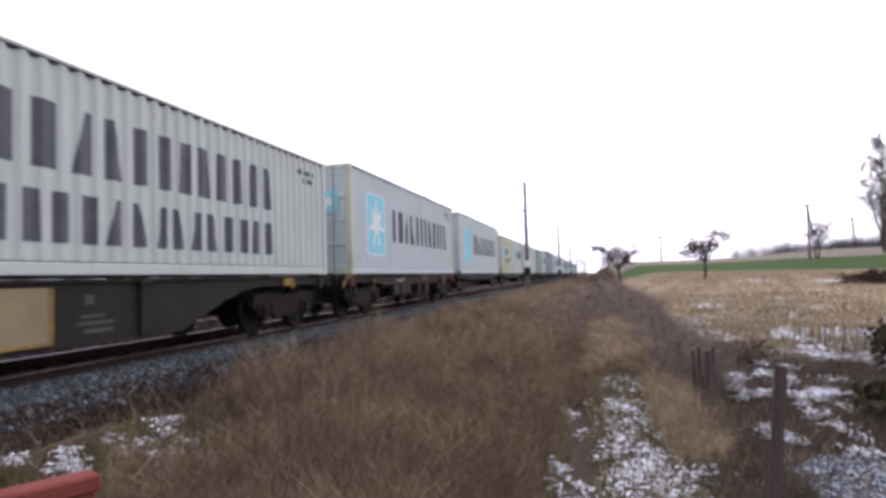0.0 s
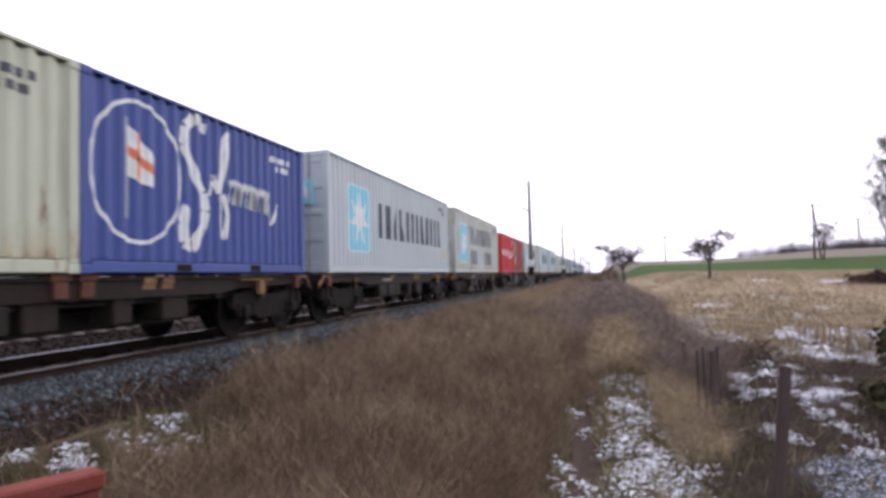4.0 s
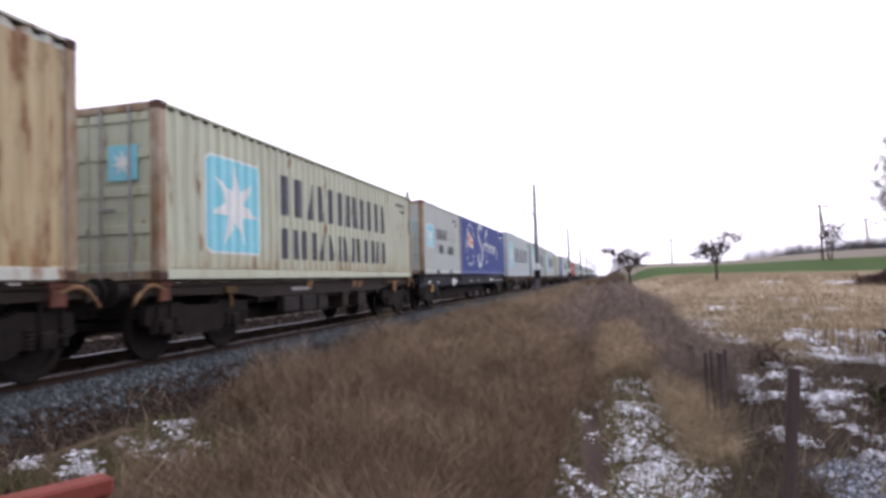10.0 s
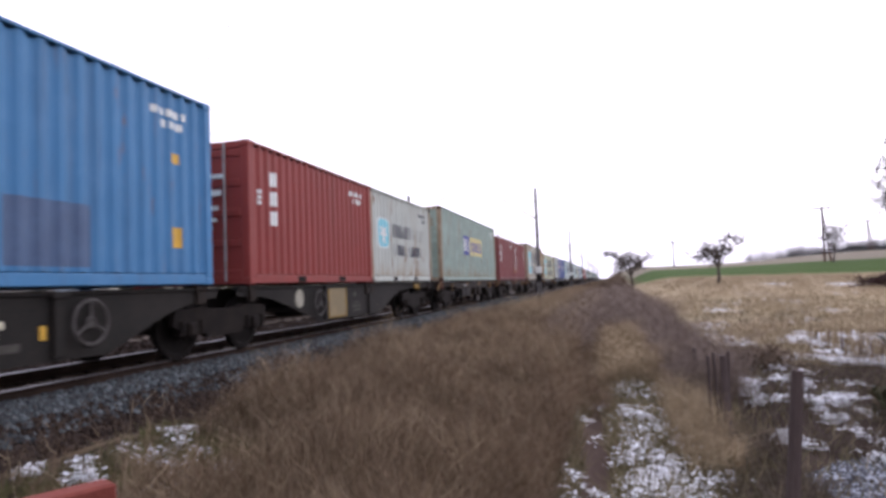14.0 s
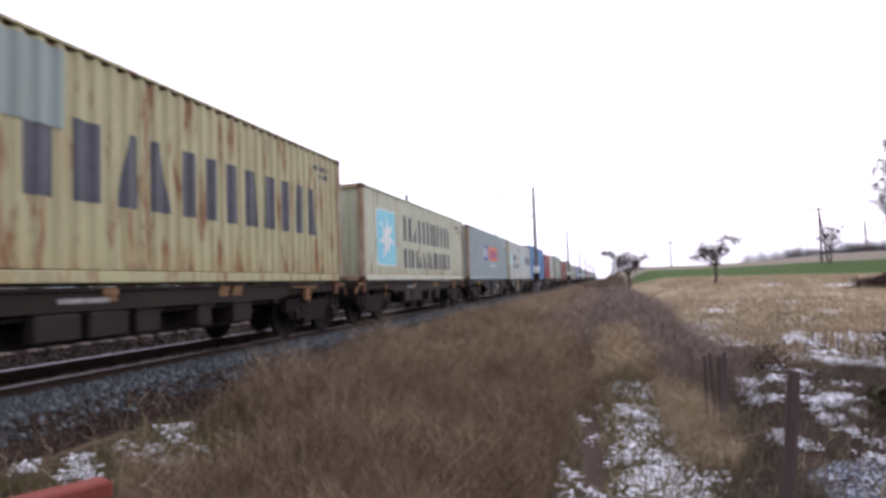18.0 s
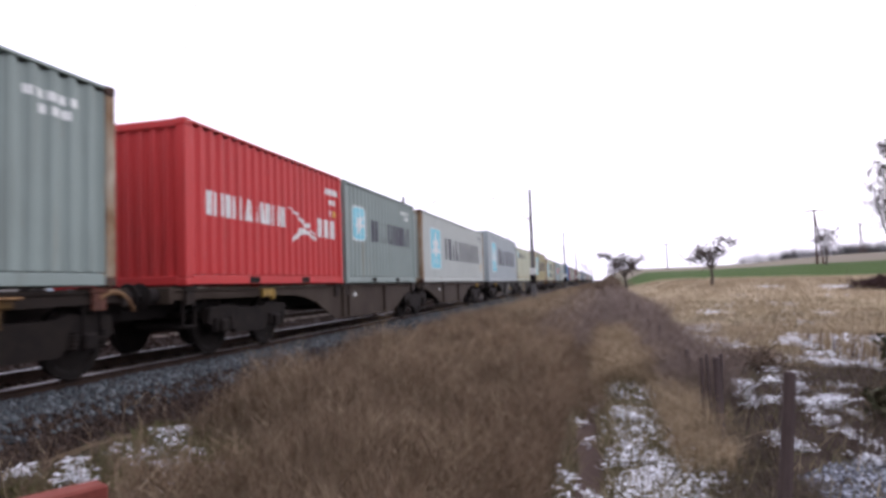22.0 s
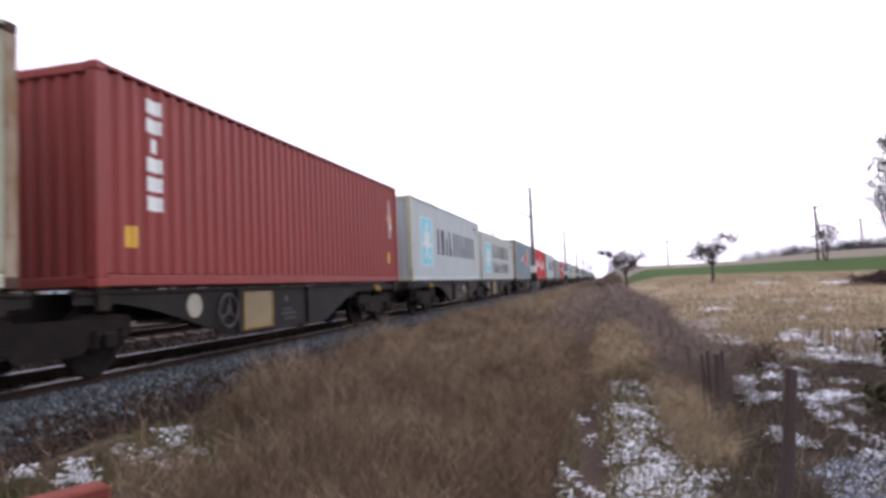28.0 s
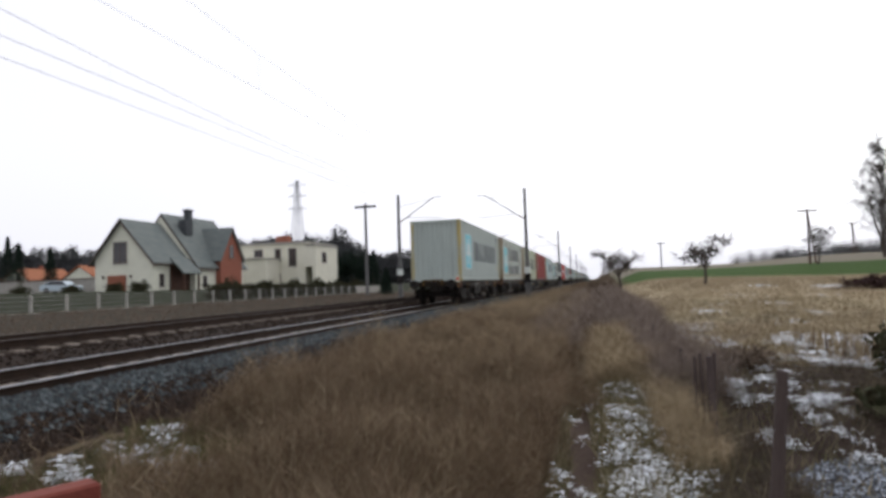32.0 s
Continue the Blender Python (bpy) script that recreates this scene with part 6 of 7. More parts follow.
# far stretches sown denser: the extra pale stalks stand in for haze
thicket("pale_stalks", "scattered tall pale stalks among the weeds", TALL, [
    (-4.0, -0.8, 2.6, 10, 1900), (-4.4, -0.7, 10, 30, 4200), (-4.6, -0.6, 30, 80, 4600)], 17, 0.6, 1.1, 0.0036, 7, 0.1, keep=weed_edge, zf=under)
thicket("weed_undergrowth", "low tangled brown undergrowth between the weeds", WEEDD, [
    (-4.8, -0.6, 2.6, 12, 9000), (-4.9, -0.6, 12, 60, 9000)], 16, 0.12, 0.42, 0.006, 6, 0.6, keep=weed_edge, zf=under)
thicket("low_weeds", "low brown weeds along the ballast foot", WEEDD, [
    (-4.7, -3.9, 3.0, 12, 2600), (-5.0, -4.5, 12, 60, 3500)], 12, 0.06, 0.24, 0.005, 5, 0.4, zf=under)
thicket("dark_brambles", "dull grey-brown dead brambles along the fence and ditch", BRAMBLE, [
    (0.9, 1.7, 9.5, 24, 4300), (0.9, 2.2, 24, 90, 7000), (-1.5, -0.45, 15, 24, 1700), (-1.9, 0.9, 21, 75, 6500)], 13, 0.5, 1.1, 0.0036, 9, 0.24)
thicket("meadow_stalks", "brown dry stalks across the meadow", MEADOW, [
    (2.2, 11, 16, 40, 5000), (4, 30, 40, 103, 8000)], 18, 0.2, 0.6, 0.004, 3, 0.4, keep=lambda x, y, r: np.sin(0.5 * x + 0.2 * y) * np.sin(0.23 * y - 0.3 * x) > -0.2)
thicket("ditch_weeds", "brown weeds along the narrow ditch", WEED, [
    (-0.75, -0.05, 9, 30, 1800), (-0.8, 0.1, 30, 90, 3000)], 19, 0.3, 0.8, 0.003, 9, 0.24)
thicket("hollow_weeds", "low dark weeds round the hollow", HOLLOW, [
    (1.5, 7.5, 7.2, 16, 6500), (2.2, 12, 15, 30, 1800), (0.85, 1.6, 4.0, 8.0, 2600)], 20, 0.08, 0.34, 0.0045, 7, 0.4)
thicket("tall_dry_grass", "pale tall dry grass beside the fence", TALL, [
    (0.62, 1.12, 6.2, 10.5, 1100), (-0.2, 0.85, 10.8, 20.5, 5200)], 14, 0.35, 0.85, 0.0042, 3, 0.2)


def blade_patch(name, label, mat, boxes, seed, h0, h1, w, keep=None, zf=None):
    rng = np.random.default_rng(seed)
    sh = np.array([(-0.5, 0, 0), (0.5, 0, 0), (0.25, 0, 0.6), (0, 0, 1.0)])
    tr = np.array([(0, 1, 2), (0, 2, 3)])
    cos, tris, o = [], [], 0
    for x0, x1, y0, y1, n in boxes:
        x, y = rng.uniform(x0, x1, n), y0 + (y1 - y0) * rng.random(n) ** 1.3
        if keep is not None:
            ok = keep(x, y, rng)
            x, y = x[ok], y[ok]
        m = len(x)
        s = w * (1 + y / 18)
        size = np.stack([s * rng.uniform(0.7, 1.4, m), s, rng.uniform(h0, h1, m)], 1)
        c, f = sow(sh, tr, np.stack([x, y, (zf or ground_z)(x, y) - 0.01], 1), rng.uniform(0, 6.28, m), size, rng.normal(0, 0.55, (m, 2)))
        cos.append(c)
        tris.append(f + o)
        o += len(c)
    return tagged(new(name, raw(name, np.concatenate(cos), np.concatenate(tris), mat)), label, "grass", kind="stuff")


blade_patch("winter_grass", "short dull winter grass with gaps", GRASS, [
    (-0.7, 1.05, 3.0, 12, 19000), (1.0, 1.6, 4, 12, 1500), (1.5, 8, 5, 16, 5000), (2, 14, 16, 45, 9000)], 21, 0.06, 0.24, 0.010, zf=under,
    keep=lambda x, y, r: (np.abs(x + 0.22 + 0.05 * np.sin(1.7 * y)) > 0.13) | (y > 24))
blade_patch("corner_grass", "green winter grass at the ballast foot", GRASSG, [(-4.4, -2.2, 2.0, 5.6, 17000), (-4.5, -3.2, 5.4, 8, 4000)], 23, 0.05, 0.2, 0.009, zf=under)
blade_patch("verge_grass", "dull brown grass between track and garden fence", WEEDD, [(-30, -15.5, 14, 80, 14000)], 24, 0.06, 0.2, 0.012, zf=under)
blade_patch("meadow_grass", "tan meadow grass in tussocks", MEADOW, [
    (1.6, 10, 14, 24, 14000), (3, 30, 24, 70, 30000), (6, 38, 70, 103, 26000)], 22, 0.06, 0.24, 0.011,
    keep=lambda x, y, r: np.sin(0.8 * x + 0.3 * y) * np.sin(0.55 * y - 0.2 * x) > -0.35)


def snow_patches(boxes, seed):
    """Thin crusts of snow: flat ragged flakes in clusters on the grass."""
    rng = np.random.default_rng(seed)
    n = 7
    cos, tris, o = [], [], 0
    for x0, x1, y0, y1, clusters, flakes, spread, size in boxes:
        for _ in range(clusters):
            cx, cy = rng.uniform(x0, x1), rng.uniform(y0, y1)
            a = rng.uniform(0, 6.28)
            m = max(5, int(2.0 * flakes * rng.uniform(0.4, 1.5)))
            u, v = rng.normal(0, spread, m), rng.normal(0, spread * 0.75, m)
            x, y = cx + u * math.cos(a) - v * math.sin(a), cy + u * math.sin(a) + v * math.cos(a)
            rim = np.stack([np.cos(np.arange(n) * 6.2832 / n), np.sin(np.arange(n) * 6.2832 / n), np.zeros(n)], 1) * rng.uniform(0.55, 1.25, (n, 1))
            sh = np.concatenate([[(0, 0, 0.35)], rim])
            tr = np.array([(0, i + 1, (i + 1) % n + 1) for i in range(n)])
            s = 0.74 * size * rng.uniform(0.22, 1.15, m) ** 1.3
            c, f = sow(sh, tr, np.stack([x, y, under(x, y) + rng.uniform(0.015, 0.12, m) * np.where(y > 18, 1.8, 1.0)], 1), rng.uniform(0, 6.28, m), np.stack([s * rng.uniform(0.8, 2.1, m), s * rng.uniform(0.35, 0.9, m), s * rng.uniform(0.3, 1.2, m)], 1), rng.normal(0, 0.45, (m, 2)))
            cos.append(c)
            tris.append(f + o)
            o += len(c)
    return tagged(new("snow_patch", raw("snow_patch", np.concatenate(cos), np.concatenate(tris), SNOW, False)), "broken patches of thin snow on the grass", "snow", kind="stuff")


snow_patches([
    (-4.7, -3.9, 4.1, 5.8, 11, 40, 0.058, 0.036), (-3.9, -3.0, 4.2, 5.6, 10, 30, 0.075, 0.032), (-4.2, -2.3, 2.4, 4.2, 12, 36, 0.062, 0.034), (0.1, 0.85, 4.2, 6.4, 34, 40, 0.11, 0.032), (0.05, 0.85, 6.2, 8.8, 34, 28, 0.11, 0.032), (0.0, 0.8, 8.6, 13, 34, 18, 0.14, 0.036),
    (-0.42, -0.16, 4.0, 14, 9, 14, 0.07, 0.045), (1.6, 4.4, 7.2, 10.5, 34, 36, 0.09, 0.034), (1.8, 6.2, 10, 15.5, 46, 40, 0.13, 0.042),
    (1.6, 3.6, 14.5, 24, 16, 22, 0.24, 0.06), (4.6, 9.6, 14.4, 19.5, 60, 60, 0.32, 0.085), (3, 20, 22, 42, 13, 18, 0.4, 0.10), (8, 36, 42, 90, 8, 14, 0.7, 0.18), (14, 22, 62, 72, 5, 18, 0.8, 0.2)], 31)

# snowy gravel by the fence
GRAVEL = islands("snow_dusted_gravel", [(0.10, 0.11, 0.12), (0.04, 0.04, 0.045), (0.20, 0.22, 0.25), (0.50, 0.54, 0.60), (0.045, 0.045, 0.05), (0.07, 0.07, 0.075)])
rng_g = np.random.default_rng(41)
oc = np.array([(1, 0, 0), (0, 1, 0), (-1, 0, 0), (0, -1, 0), (0.1, 0, 0.7)])
gt = np.array([(0, 1, 4), (1, 2, 4), (2, 3, 4), (3, 0, 4)])
n_g = 9000
px, py = rng_g.uniform(1.55, 3.6, n_g), rng_g.uniform(4.2, 7.6, n_g)
ok = (py < 6.9 + 0.45 * np.sin(3 * px) + 0.2 * (px - 1.5)) & (px > 1.62)
px, py = px[ok], py[ok]
sz = rng_g.uniform(0.012, 0.032, (len(px), 3))
cg, fg = sow(oc, gt, np.stack([px, py, ground_z(px, py) + 0.01], 1), rng_g.uniform(0, 6.28, len(px)), sz)
tagged(new("gravel", raw("gravel", cg, fg, GRAVEL)), "snow-dusted grey gravel beside the fence", "gravel", kind="stuff")


def reeds():
    """Upright pale and dark reed stalks standing in the snowy hollow."""
    return thicket("reeds", "upright pale reed stalks in a snowy hollow", TALL, [(4.8, 9.8, 14.5, 20, 1100)], 15, 0.35, 0.85, 0.013, 0, 0.05)


reeds()
thicket("dark_reeds", "upright dark dead stalks in the snowy hollow", DARKB, [(4.8, 9.8, 14.5, 19, 420)], 45, 0.3, 0.8, 0.011, 0, 0.05)


def wire_fence():
    root = tagged(empty("wire_fence"), "old wire fence on rough dark wooden posts", "fence")
    rng = random.Random(5)
    OLD = surface("weathered_post_wood", (0.065, 0.049, 0.045), (0.09, 0.07, 0.062), 5, 0.9, bump=0.6, stretch=(1, 1, 0.2))
    tops = []
    for y in (1.9, 4.3, 7.7, 10.2, 12.8, 15.4, 18.2, 21.4, 24.6):
        x = (0.965 if y < 5 else 1.22) + 0.01 * rng.uniform(-1, 1)
        z = float(ground_z(x, y))
        lx, ly, hh = (0.1 if y < 5 else rng.uniform(-0.05, 0.05)), rng.uniform(-0.05, 0.05), (1.14 if y < 5 else 0.92 if y < 9 else 0.8) + rng.uniform(-0.06, 0.06)
        g = G().tube((-0.3 * lx, -0.3 * ly, -0.3), (lx * hh, ly * hh, hh), 0.046, 0.036, n=9)
        part("post", g, OLD, root, m=pose(x, y, z))
        tops.append((x, y, z))
    for h in (0.25, 0.6, 0.98):
        for (x0, y0, z0), (x1, y1, z1) in zip(tops, tops[1:]):
            g = G()
            for i in range(4):
                p = lambda k: (x0 + (x1 - x0) * k, y0 + (y1 - y0) * k, z0 + (z1 - z0) * k + h - 0.12 * k * (1 - k))
                g.tube(p(i / 4), p((i + 1) / 4), 0.0010, n=4, caps=False)
            part("wire", g, RAILSIDE, root)
    # a leaning bundle of old stakes at one post
    for i in range(3):
        part("stake", G().tube((0.1 * i, 0.05 * i, -0.1), (0.1 * i + rng.uniform(-0.06, 0.06), 0.05, 0.8 + 0.15 * rng.random()), 0.024, 0.02, n=7), OLD, root, m=pose(1.08, 7.95, float(ground_z(1.08, 7.95))))


wire_fence()


# ---- trees ----
def bare_tree(name, label, x, y, h, spread, seed, trunk_r=0.16, levels=5, fork=0.28, droop=0.15, group="", wide=1.0):
    rng = random.Random(seed)
    root = tagged(empty(name, pose(x, y, float(ground_z(x, y)) - 0.05)), label, "tree", group)
    trunk, limbs, twigs = G(), G(), G()

    def grow(p, d, length, r, level):
        steps = 3 if level < 3 else 2
        for i in range(steps):
            d = (d + Vector((rng.uniform(-1, 1), rng.uniform(-1, 1), rng.uniform(-0.6, 0.6))) * 0.22).normalized()
            if level >= 3:
                d = (d - Vector((0, 0, droop * 0.5))).normalized()
            q = p + d * length / steps
            r1 = r * 0.82
            (trunk if level == 0 else limbs if level < 3 else twigs).tube(p, q, r, r1, n=7 if level < 2 else 4 if level < 3 else 3, caps=False)
            p, r = q, r1
            if level and level < levels and rng.random() < 0.75:
                side = Vector((rng.uniform(-1, 1), rng.uniform(-1, 1), rng.uniform(-0.2, 0.7))).normalized()
                grow(p, (d * 0.5 + side * 0.9).normalized(), length * 0.6, max(0.011, r * 0.55), level + 1)
        if level < levels:
            for _ in range(4 if level == 0 else 3 if level < 3 else 2):
                a = rng.uniform(0, 6.28)
                side = Vector((math.cos(a) * spread, math.sin(a) * spread, rng.uniform(0.25, 1.0)))
                grow(p, (d * 0.45 + side).normalized(), length * (0.95 if level == 0 else 0.68), max(0.011, r * 0.6), level + 1)

    grow(Vector((0, 0, 0)), Vector((rng.uniform(-0.15, 0.15), rng.uniform(-0.15, 0.15), 1)).normalized(), h * fork, trunk_r, 0)
    k = h / max(v[2] for v in twigs.v)
    for g in (trunk, limbs, twigs):
        q = wide * ((1 + k) / 2 if k > 1 else k)
        g.v = [(v[0] * q, v[1] * q, v[2] * k) for v in g.v]
    part("trunk", trunk, BARK, root)
    part("branchwork", limbs, BARK, root)
    part("crown", twigs, BARK, root, "bare twiggy crown")
    return root


def orchard_tree(label, x, y, h, rx, seed, low=0.28, lean=0.0, mid=0.62):
    """An old bare fruit tree: a short trunk, bowed limbs, and twigs that fill a broad ragged crown."""
    rng = random.Random(seed)
    root = tagged(empty("fruit_tree", pose(x, y, float(ground_z(x, y)) - 0.05)), label, "tree", "bare trees of the meadow")
    trunk, limbs, twigs = G(), G(), G()
    fork = Vector((lean, 0.1, low * h))
    trunk.tube((0, 0, 0), fork * 0.5 + Vector((0.06, 0, 0)), 0.19, 0.16, n=8, caps=False).tube(fork * 0.5 + Vector((0.06, 0, 0)), fork, 0.16, 0.13, n=8, caps=False)
    rz = h * (1 - mid)

    def bow(g, a, b, rise, r0, r1, n):
        pts = [a.lerp(b, i / n) + Vector((rng.uniform(-1, 1), rng.uniform(-1, 1), 0)) * 0.05 * (b - a).length + Vector((0, 0, rise * 4 * (i / n) * (1 - i / n))) for i in range(n + 1)]
        pts[0] = a
        for i in range(n):
            g.tube(pts[i], pts[i + 1], r0 + (r1 - r0) * i / n, r0 + (r1 - r0) * (i + 1) / n, n=5 if g is limbs else 3, caps=False)
        return pts

    for i in range(7):
        a = 6.283 * (i + rng.uniform(-0.3, 0.3)) / 7
        up = rng.uniform(-0.35, 0.75)
        reach = rng.uniform(0.6, 0.95)
        end = Vector((lean + rx * reach * math.cos(a), rx * 0.85 * reach * math.sin(a), mid * h + rz * up))
        main = bow(limbs, fork, end, 0.10 * h, 0.085, 0.035, 6)
        for j in range(9):
            p = main[rng.randrange(2, 7)]
            d = Vector((rng.uniform(-1, 1), rng.uniform(-1, 1), rng.uniform(-0.45, 1.0))).normalized()
            q = p + d * rng.uniform(0.5, 1.25) * rx * 0.42
            q.z = min(q.z, h * rng.uniform(0.88, 1.0))
            sub = bow(twigs, p, q, 0.12, 0.05, 0.034, 3)
            for _ in range(9):
                u = sub[rng.randrange(0, 4)]
                e = Vector((rng.uniform(-1, 1), rng.uniform(-1, 1), rng.uniform(-0.5, 1.0))).normalized()
                twigs.tube(u, u + e * rng.uniform(0.3, 0.9), 0.033, 0.022, n=3, caps=False)
    part("trunk", trunk, BARK, root)
    part("branchwork", limbs, BARK, root)
    part("crown", twigs, BARK, root, "bare twiggy crown")


orchard_tree("bare old fruit tree in the meadow", 11.7, 75, 5.5, 2.9, 5, 0.34, 0.1)
orchard_tree("bare spreading fruit tree by the track hedge", 3.1, 85, 5.4, 3.1, 14, 0.34, -0.1, 0.66)
orchard_tree("bare fruit tree by a power pole", 40.2, 131, 7.2, 3.0, 12, 0.25, 0.3, 0.6)


def tall_tree(x, y, h, seed):
    """A tall bare tree: a leading stem with many side limbs and hanging twigs."""
    rng = random.Random(seed)
    root = tagged(empty("tall_tree", pose(x, y, float(ground_z(x, y)) - 0.1)), "tall bare tree with fine hanging twigs", "tree")
    trunk, limbs, twigs = G(), G(), G()
    stem = []
    for lx, ly, top in ((0.0, 0.0, 1.0), (-0.16, 0.05, 0.86), (0.15, -0.08, 0.9), (-0.07, -0.16, 0.78)):
        p, r = Vector((0, 0, 0)), 0.2
        for i in range(14):
            lean = Vector((lx, ly, 0)) * (h / 14) * (0.2 if i < 3 else 1.2)
            q = p + lean + Vector((rng.uniform(-0.12, 0.12), rng.uniform(-0.12, 0.12), h * top / 14))
            trunk.tube(p, q, r, r * 0.87, n=7, caps=False)
            stem.append((p, q, r, i / 14))
            p, r = q, r * 0.87
    for i in range(110):
        a0, b0, rr, k = stem[rng.randrange(len(stem))]
        if k < 0.2:
            continue
        base = a0.lerp(b0, rng.random())
        a = rng.uniform(0, 6.28)
        length = (1 - k) ** 0.8 * 3.0 + 1.0
        d = Vector((math.cos(a), math.sin(a), rng.uniform(0.7, 2.0))).normalized()
        p, r = base, max(0.025, rr * 0.35)
        for s_ in range(4):
            d = (d + Vector((rng.uniform(-1, 1), rng.uniform(-1, 1), rng.uniform(-0.5, 0.3))) * 0.22).normalized()
            q = p + d * length / 4
            limbs.tube(p, q, r, r * 0.75, n=4, caps=False)
            for _ in range(4):
                t = Vector((rng.uniform(-1, 1), rng.uniform(-1, 1), rng.uniform(-0.9, 0.7))).normalized()
                u = p.lerp(q, rng.random())
                w = u + t * rng.uniform(0.4, 1.0)
                v = w + (t + Vector((0, 0, 0.25))).normalized() * rng.uniform(0.3, 0.8)
                twigs.tube(u, w, 0.019, 0.016, n=3, caps=False).tube(w, v, 0.016, 0.012, n=3, caps=False)
                w2 = u.lerp(w, 0.5)
                twigs.tube(w2, w2 + Vector((rng.uniform(-0.5, 0.5), rng.uniform(-0.5, 0.5), rng.uniform(-0.7, 0.3))), 0.022, 0.016, n=3, caps=False)
            p, r = q, r * 0.75
    for g in (trunk, limbs, twigs):
        g.v = [(1.75 * a, 1.75 * b, 1.75 * c) for a, b, c in g.v]
    part("trunk", trunk, BARK, root)
    part("branchwork", limbs, BARK, root)
    part("crown", twigs, BARK, root, "fine hanging twigs")


tall_tree(58.6, 150, 13.6, 21)
bare_tree("hedge_tree", "bare tree at the far end of the hedge", 2.0, 150, 6.0, 0.7, 33, 0.16, 5, 0.22, 0.1)


def cloud(name, label, mat, lumps, seed, leaf, kind="", category="bush", thin=1.0):
    """Ragged foliage or twig mass: small triangles through ellipsoids (x, y, z, rx, ry, rz, count)."""
    rng = np.random.default_rng(seed)
    cos, o = [], 0
    for x, y, z, rx, ry, rz, n in lumps:
        d = rng.normal(0, 1, (n, 3))
        d /= np.linalg.norm(d, axis=1)[:, None]
        r = rng.random(n) ** 0.45
        rag = 0.78 + 0.32 * np.sin(5 * d[:, 0] + 2.1 * x) * np.sin(4 * d[:, 1] + y) + 0.15 * np.sin(9 * d[:, 2] + x)
        c = d * (r * rag)[:, None] * (rx, ry, rz) + (x, y, z)
        a, b = rng.normal(0, leaf, (n, 3)), rng.normal(0, leaf * thin, (n, 3))
        cos.append(np.stack([c, c + a, c + b], 1).reshape(-1, 3))
    co = np.concatenate(cos)
    tri = np.arange(len(co)).reshape(-1, 3)
    return tagged(new(name, raw(name, co, tri, mat)), label, category, kind=kind)


def fir(x, y, z, h, r, seed):
    root = tagged(empty("fir_tree", pose(x, y, z)), "dark pointed evergreen tree near the houses", "tree", "evergreens by the houses")
    part("trunk", G().tube((0, 0, -0.2), (0, 0, h * 0.9), 0.14, 0.03, n=7), BARK, root)
    rng = np.random.default_rng(seed)
    n = 2600
    k = rng.random(n) ** 0.7
    rad = r * (1 - k) * (0.55 + 0.45 * np.sin(k * 40) ** 2) * rng.random(n) ** 0.4
    a = rng.uniform(0, 6.28, n)
    c = np.stack([rad * np.cos(a), rad * np.sin(a), 0.08 * h + k * h * 0.92], 1)
    t1, t2 = rng.normal(0, 0.16, (n, 3)), rng.normal(0, 0.1, (n, 3))
    t1[:, 2] -= 0.1
    co = np.stack([c, c + t1, c + t2], 1).reshape(-1, 3)
    link("crown", raw("crown", co, np.arange(len(co)).reshape(-1, 3), FIR), root, "dark needled crown")


for i, (x, y, h, r) in enumerate(((-83, 76, 8.3, 2.0), (-80, 75, 7.2, 1.8), (-76.5, 77, 6.6, 1.7), (-86, 74, 7.8, 2.2), (-25.3, 76, 3.4, 1.1), (-38.5, 98, 6.5, 2.6), (-36.2, 99, 6.0, 2.4), (-34.4, 97, 6.6, 2.2))):
    fir(x, y, float(ground_z(x, y)) - 0.2, h, r, 60 + i)
cloud("evergreen_shrub", "round dark evergreen behind the flat house", FIR, [(-45.5, 101, 7.2, 2.6, 2.6, 2.9, 2600), (-45.5, 101, 3.5, 0.8, 0.8, 2.6, 500)], 71, 0.2, category="tree")
cloud("evergreen_shrub", "dense dark evergreen shrubs behind the garden", FIR, [(-39.5, 97, 4.2, 2.6, 2.0, 2.6, 2600), (-35.5, 96, 4.3, 2.4, 2.0, 2.7, 2600)], 72, 0.2)
for i in range(2, 8):
    cloud("garden_hedge", "brown-green garden hedge behind the fence", HEDGE, [(-33.5, 41 + 6.6 * i, 0.9, 0.9, 4.2, 1.0 + 0.1 * (i % 3), 5200)], 80 + i, 0.13)
for i, x in enumerate((-52.5, -46.8, -43.4, -57.0)):
    cloud("garden_shrub", "low dark garden shrub before the house", HEDGE, [(x, 55.5 - 0.6 * i, 1.5, 1.3, 0.9, 0.75, 900)], 90 + i, 0.12)
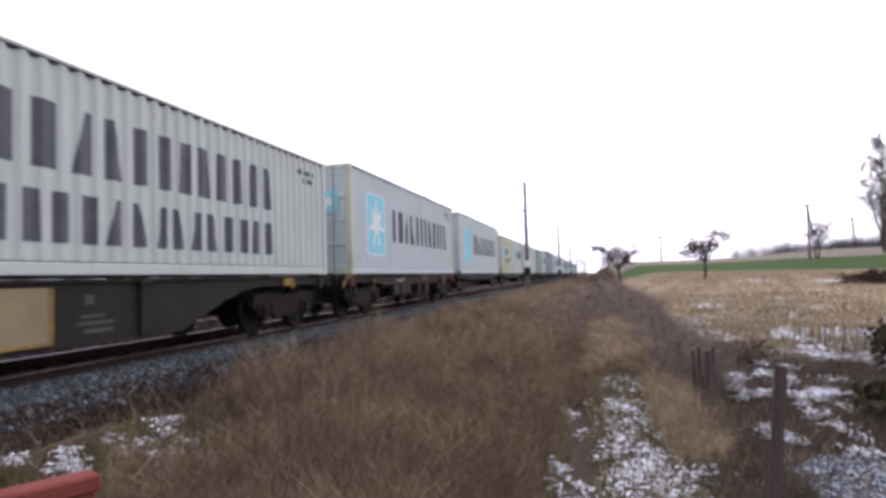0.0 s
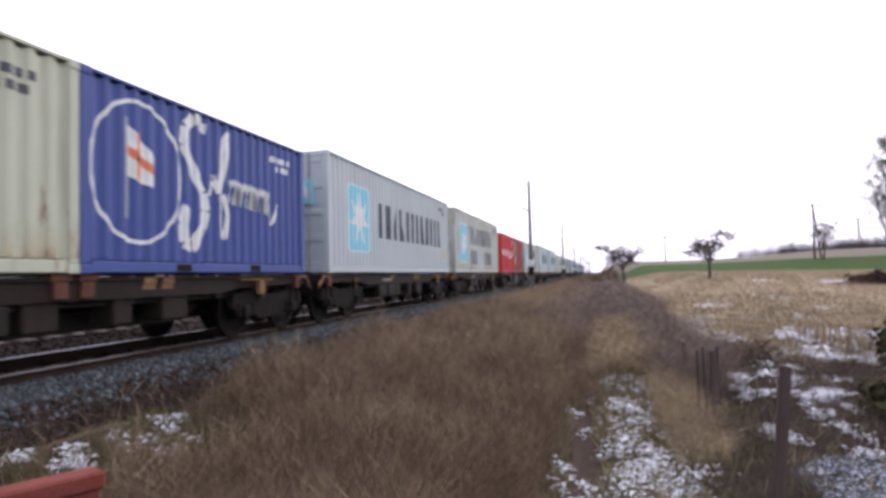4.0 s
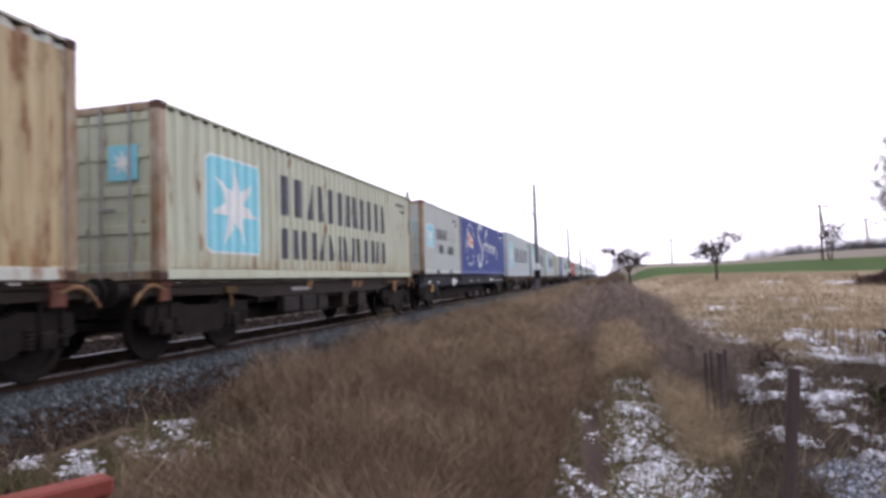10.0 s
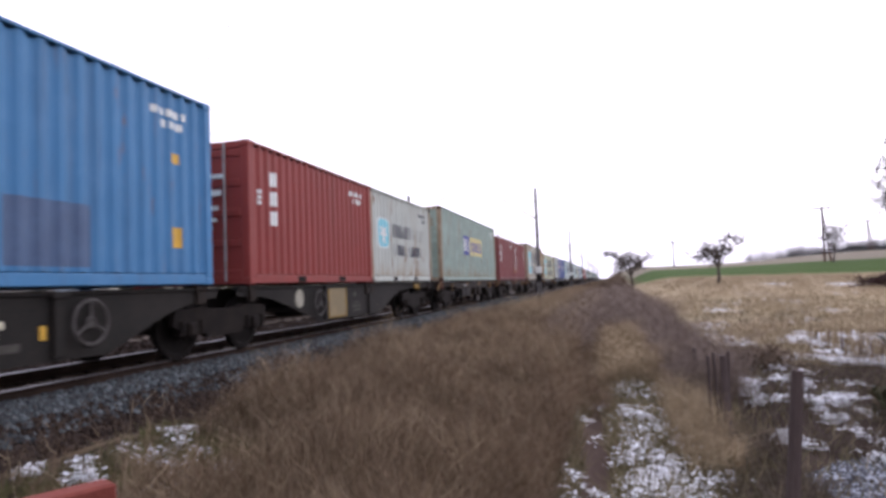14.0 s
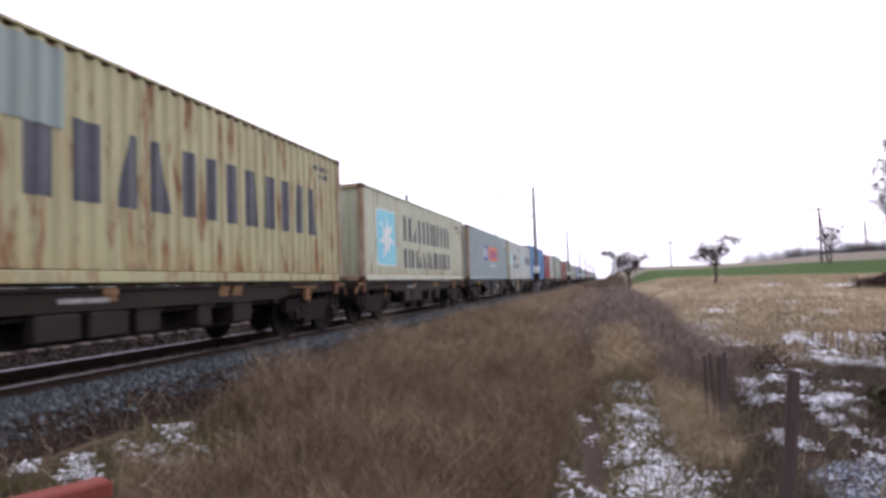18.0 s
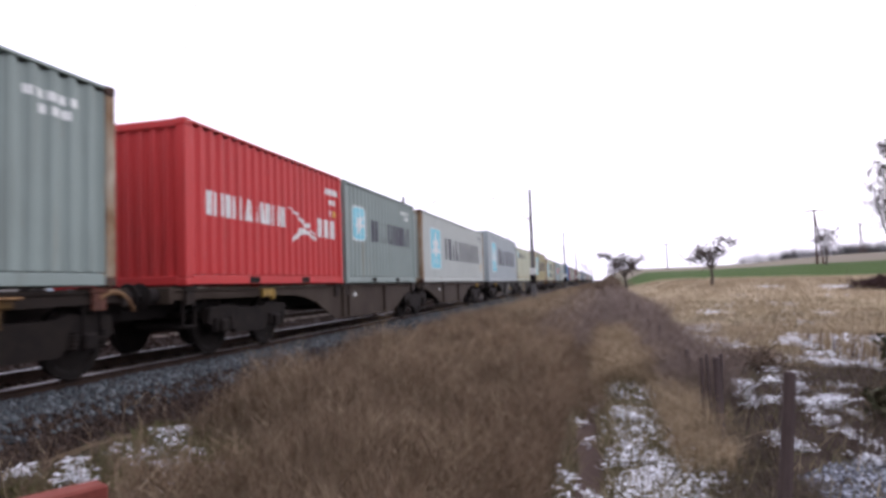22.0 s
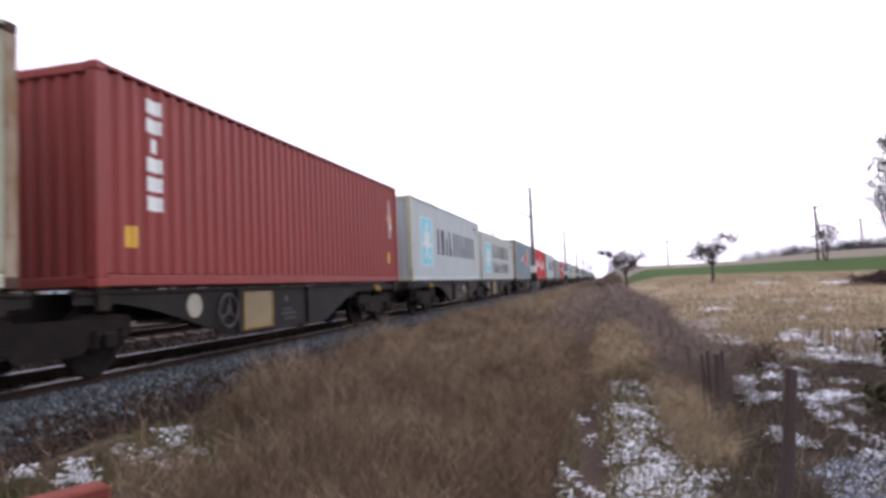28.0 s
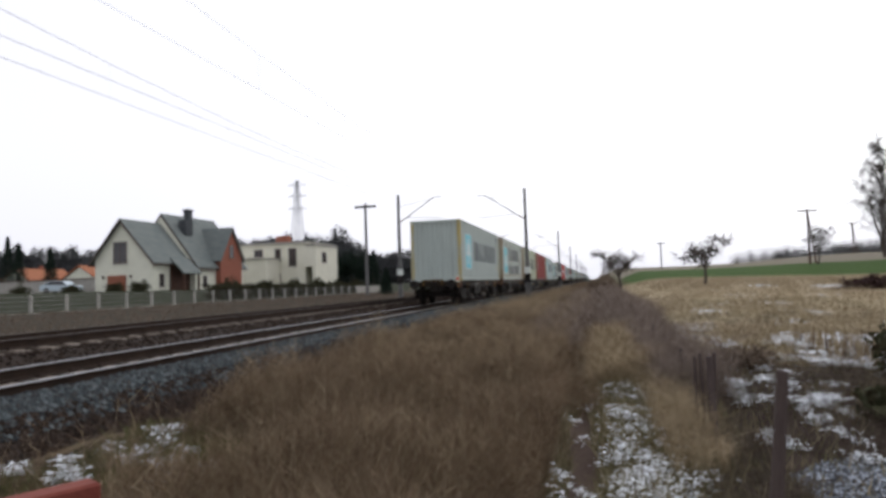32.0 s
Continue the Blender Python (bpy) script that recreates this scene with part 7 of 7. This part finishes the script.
cloud("bramble_bush", "dark brown bramble bush at the meadow edge", DARKB, [(22.4, 60, -0.3, 2.6, 2.2, 1.0, 2600), (25.5, 60, -0.1, 3.0, 2.0, 1.5, 3200)], 101, 0.28, thin=0.25)
cloud("bramble_bush", "dark bramble bush in the hollow", WEEDD, [(2.9, 13.9, -0.72, 0.75, 0.5, 0.34, 1500)], 102, 0.09, thin=0.25)
cloud("bramble_bush", "dark green bush at the hollow's edge", HEDGE, [(5.5, 13.0, -0.45, 0.8, 0.7, 0.62, 2200), (3.55, 9.0, -0.72, 0.5, 0.45, 0.3, 1200)], 103, 0.07)
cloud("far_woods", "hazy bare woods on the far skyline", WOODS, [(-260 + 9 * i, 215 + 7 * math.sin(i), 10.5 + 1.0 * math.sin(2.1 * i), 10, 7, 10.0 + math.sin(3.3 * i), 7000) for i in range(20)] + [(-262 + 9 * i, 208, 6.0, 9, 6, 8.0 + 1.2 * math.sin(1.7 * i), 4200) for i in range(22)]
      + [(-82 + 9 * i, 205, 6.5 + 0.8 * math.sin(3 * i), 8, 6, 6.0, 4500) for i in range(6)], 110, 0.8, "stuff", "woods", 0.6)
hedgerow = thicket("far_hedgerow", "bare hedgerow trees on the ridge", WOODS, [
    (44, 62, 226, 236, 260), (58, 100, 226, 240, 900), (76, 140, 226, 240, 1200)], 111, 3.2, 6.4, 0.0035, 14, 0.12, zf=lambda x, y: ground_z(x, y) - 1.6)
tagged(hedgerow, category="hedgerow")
cloud("track_hedge", "dark hedge along the track towards the distance", WEEDD, [(1.6 + 0.3 * math.sin(i), 92 + 9 * i, 0.2, 1.2, 6, 1.6 + 0.5 * math.sin(2.3 * i), 700) for i in range(10)]
      + [(-0.3, 95 + 12 * i, -0.2, 1.2, 7, 0.8, 500) for i in range(8)], 112, 0.3, "stuff", "hedge", 0.2)


def motions():
    times = [2.0 * i for i in range(17)]
    for ob in MOVERS:
        x, y, z = ob.matrix_basis.translation
        walk(ob, [(t, pose(x, y + travel(t), z)) for t in times])


motions()
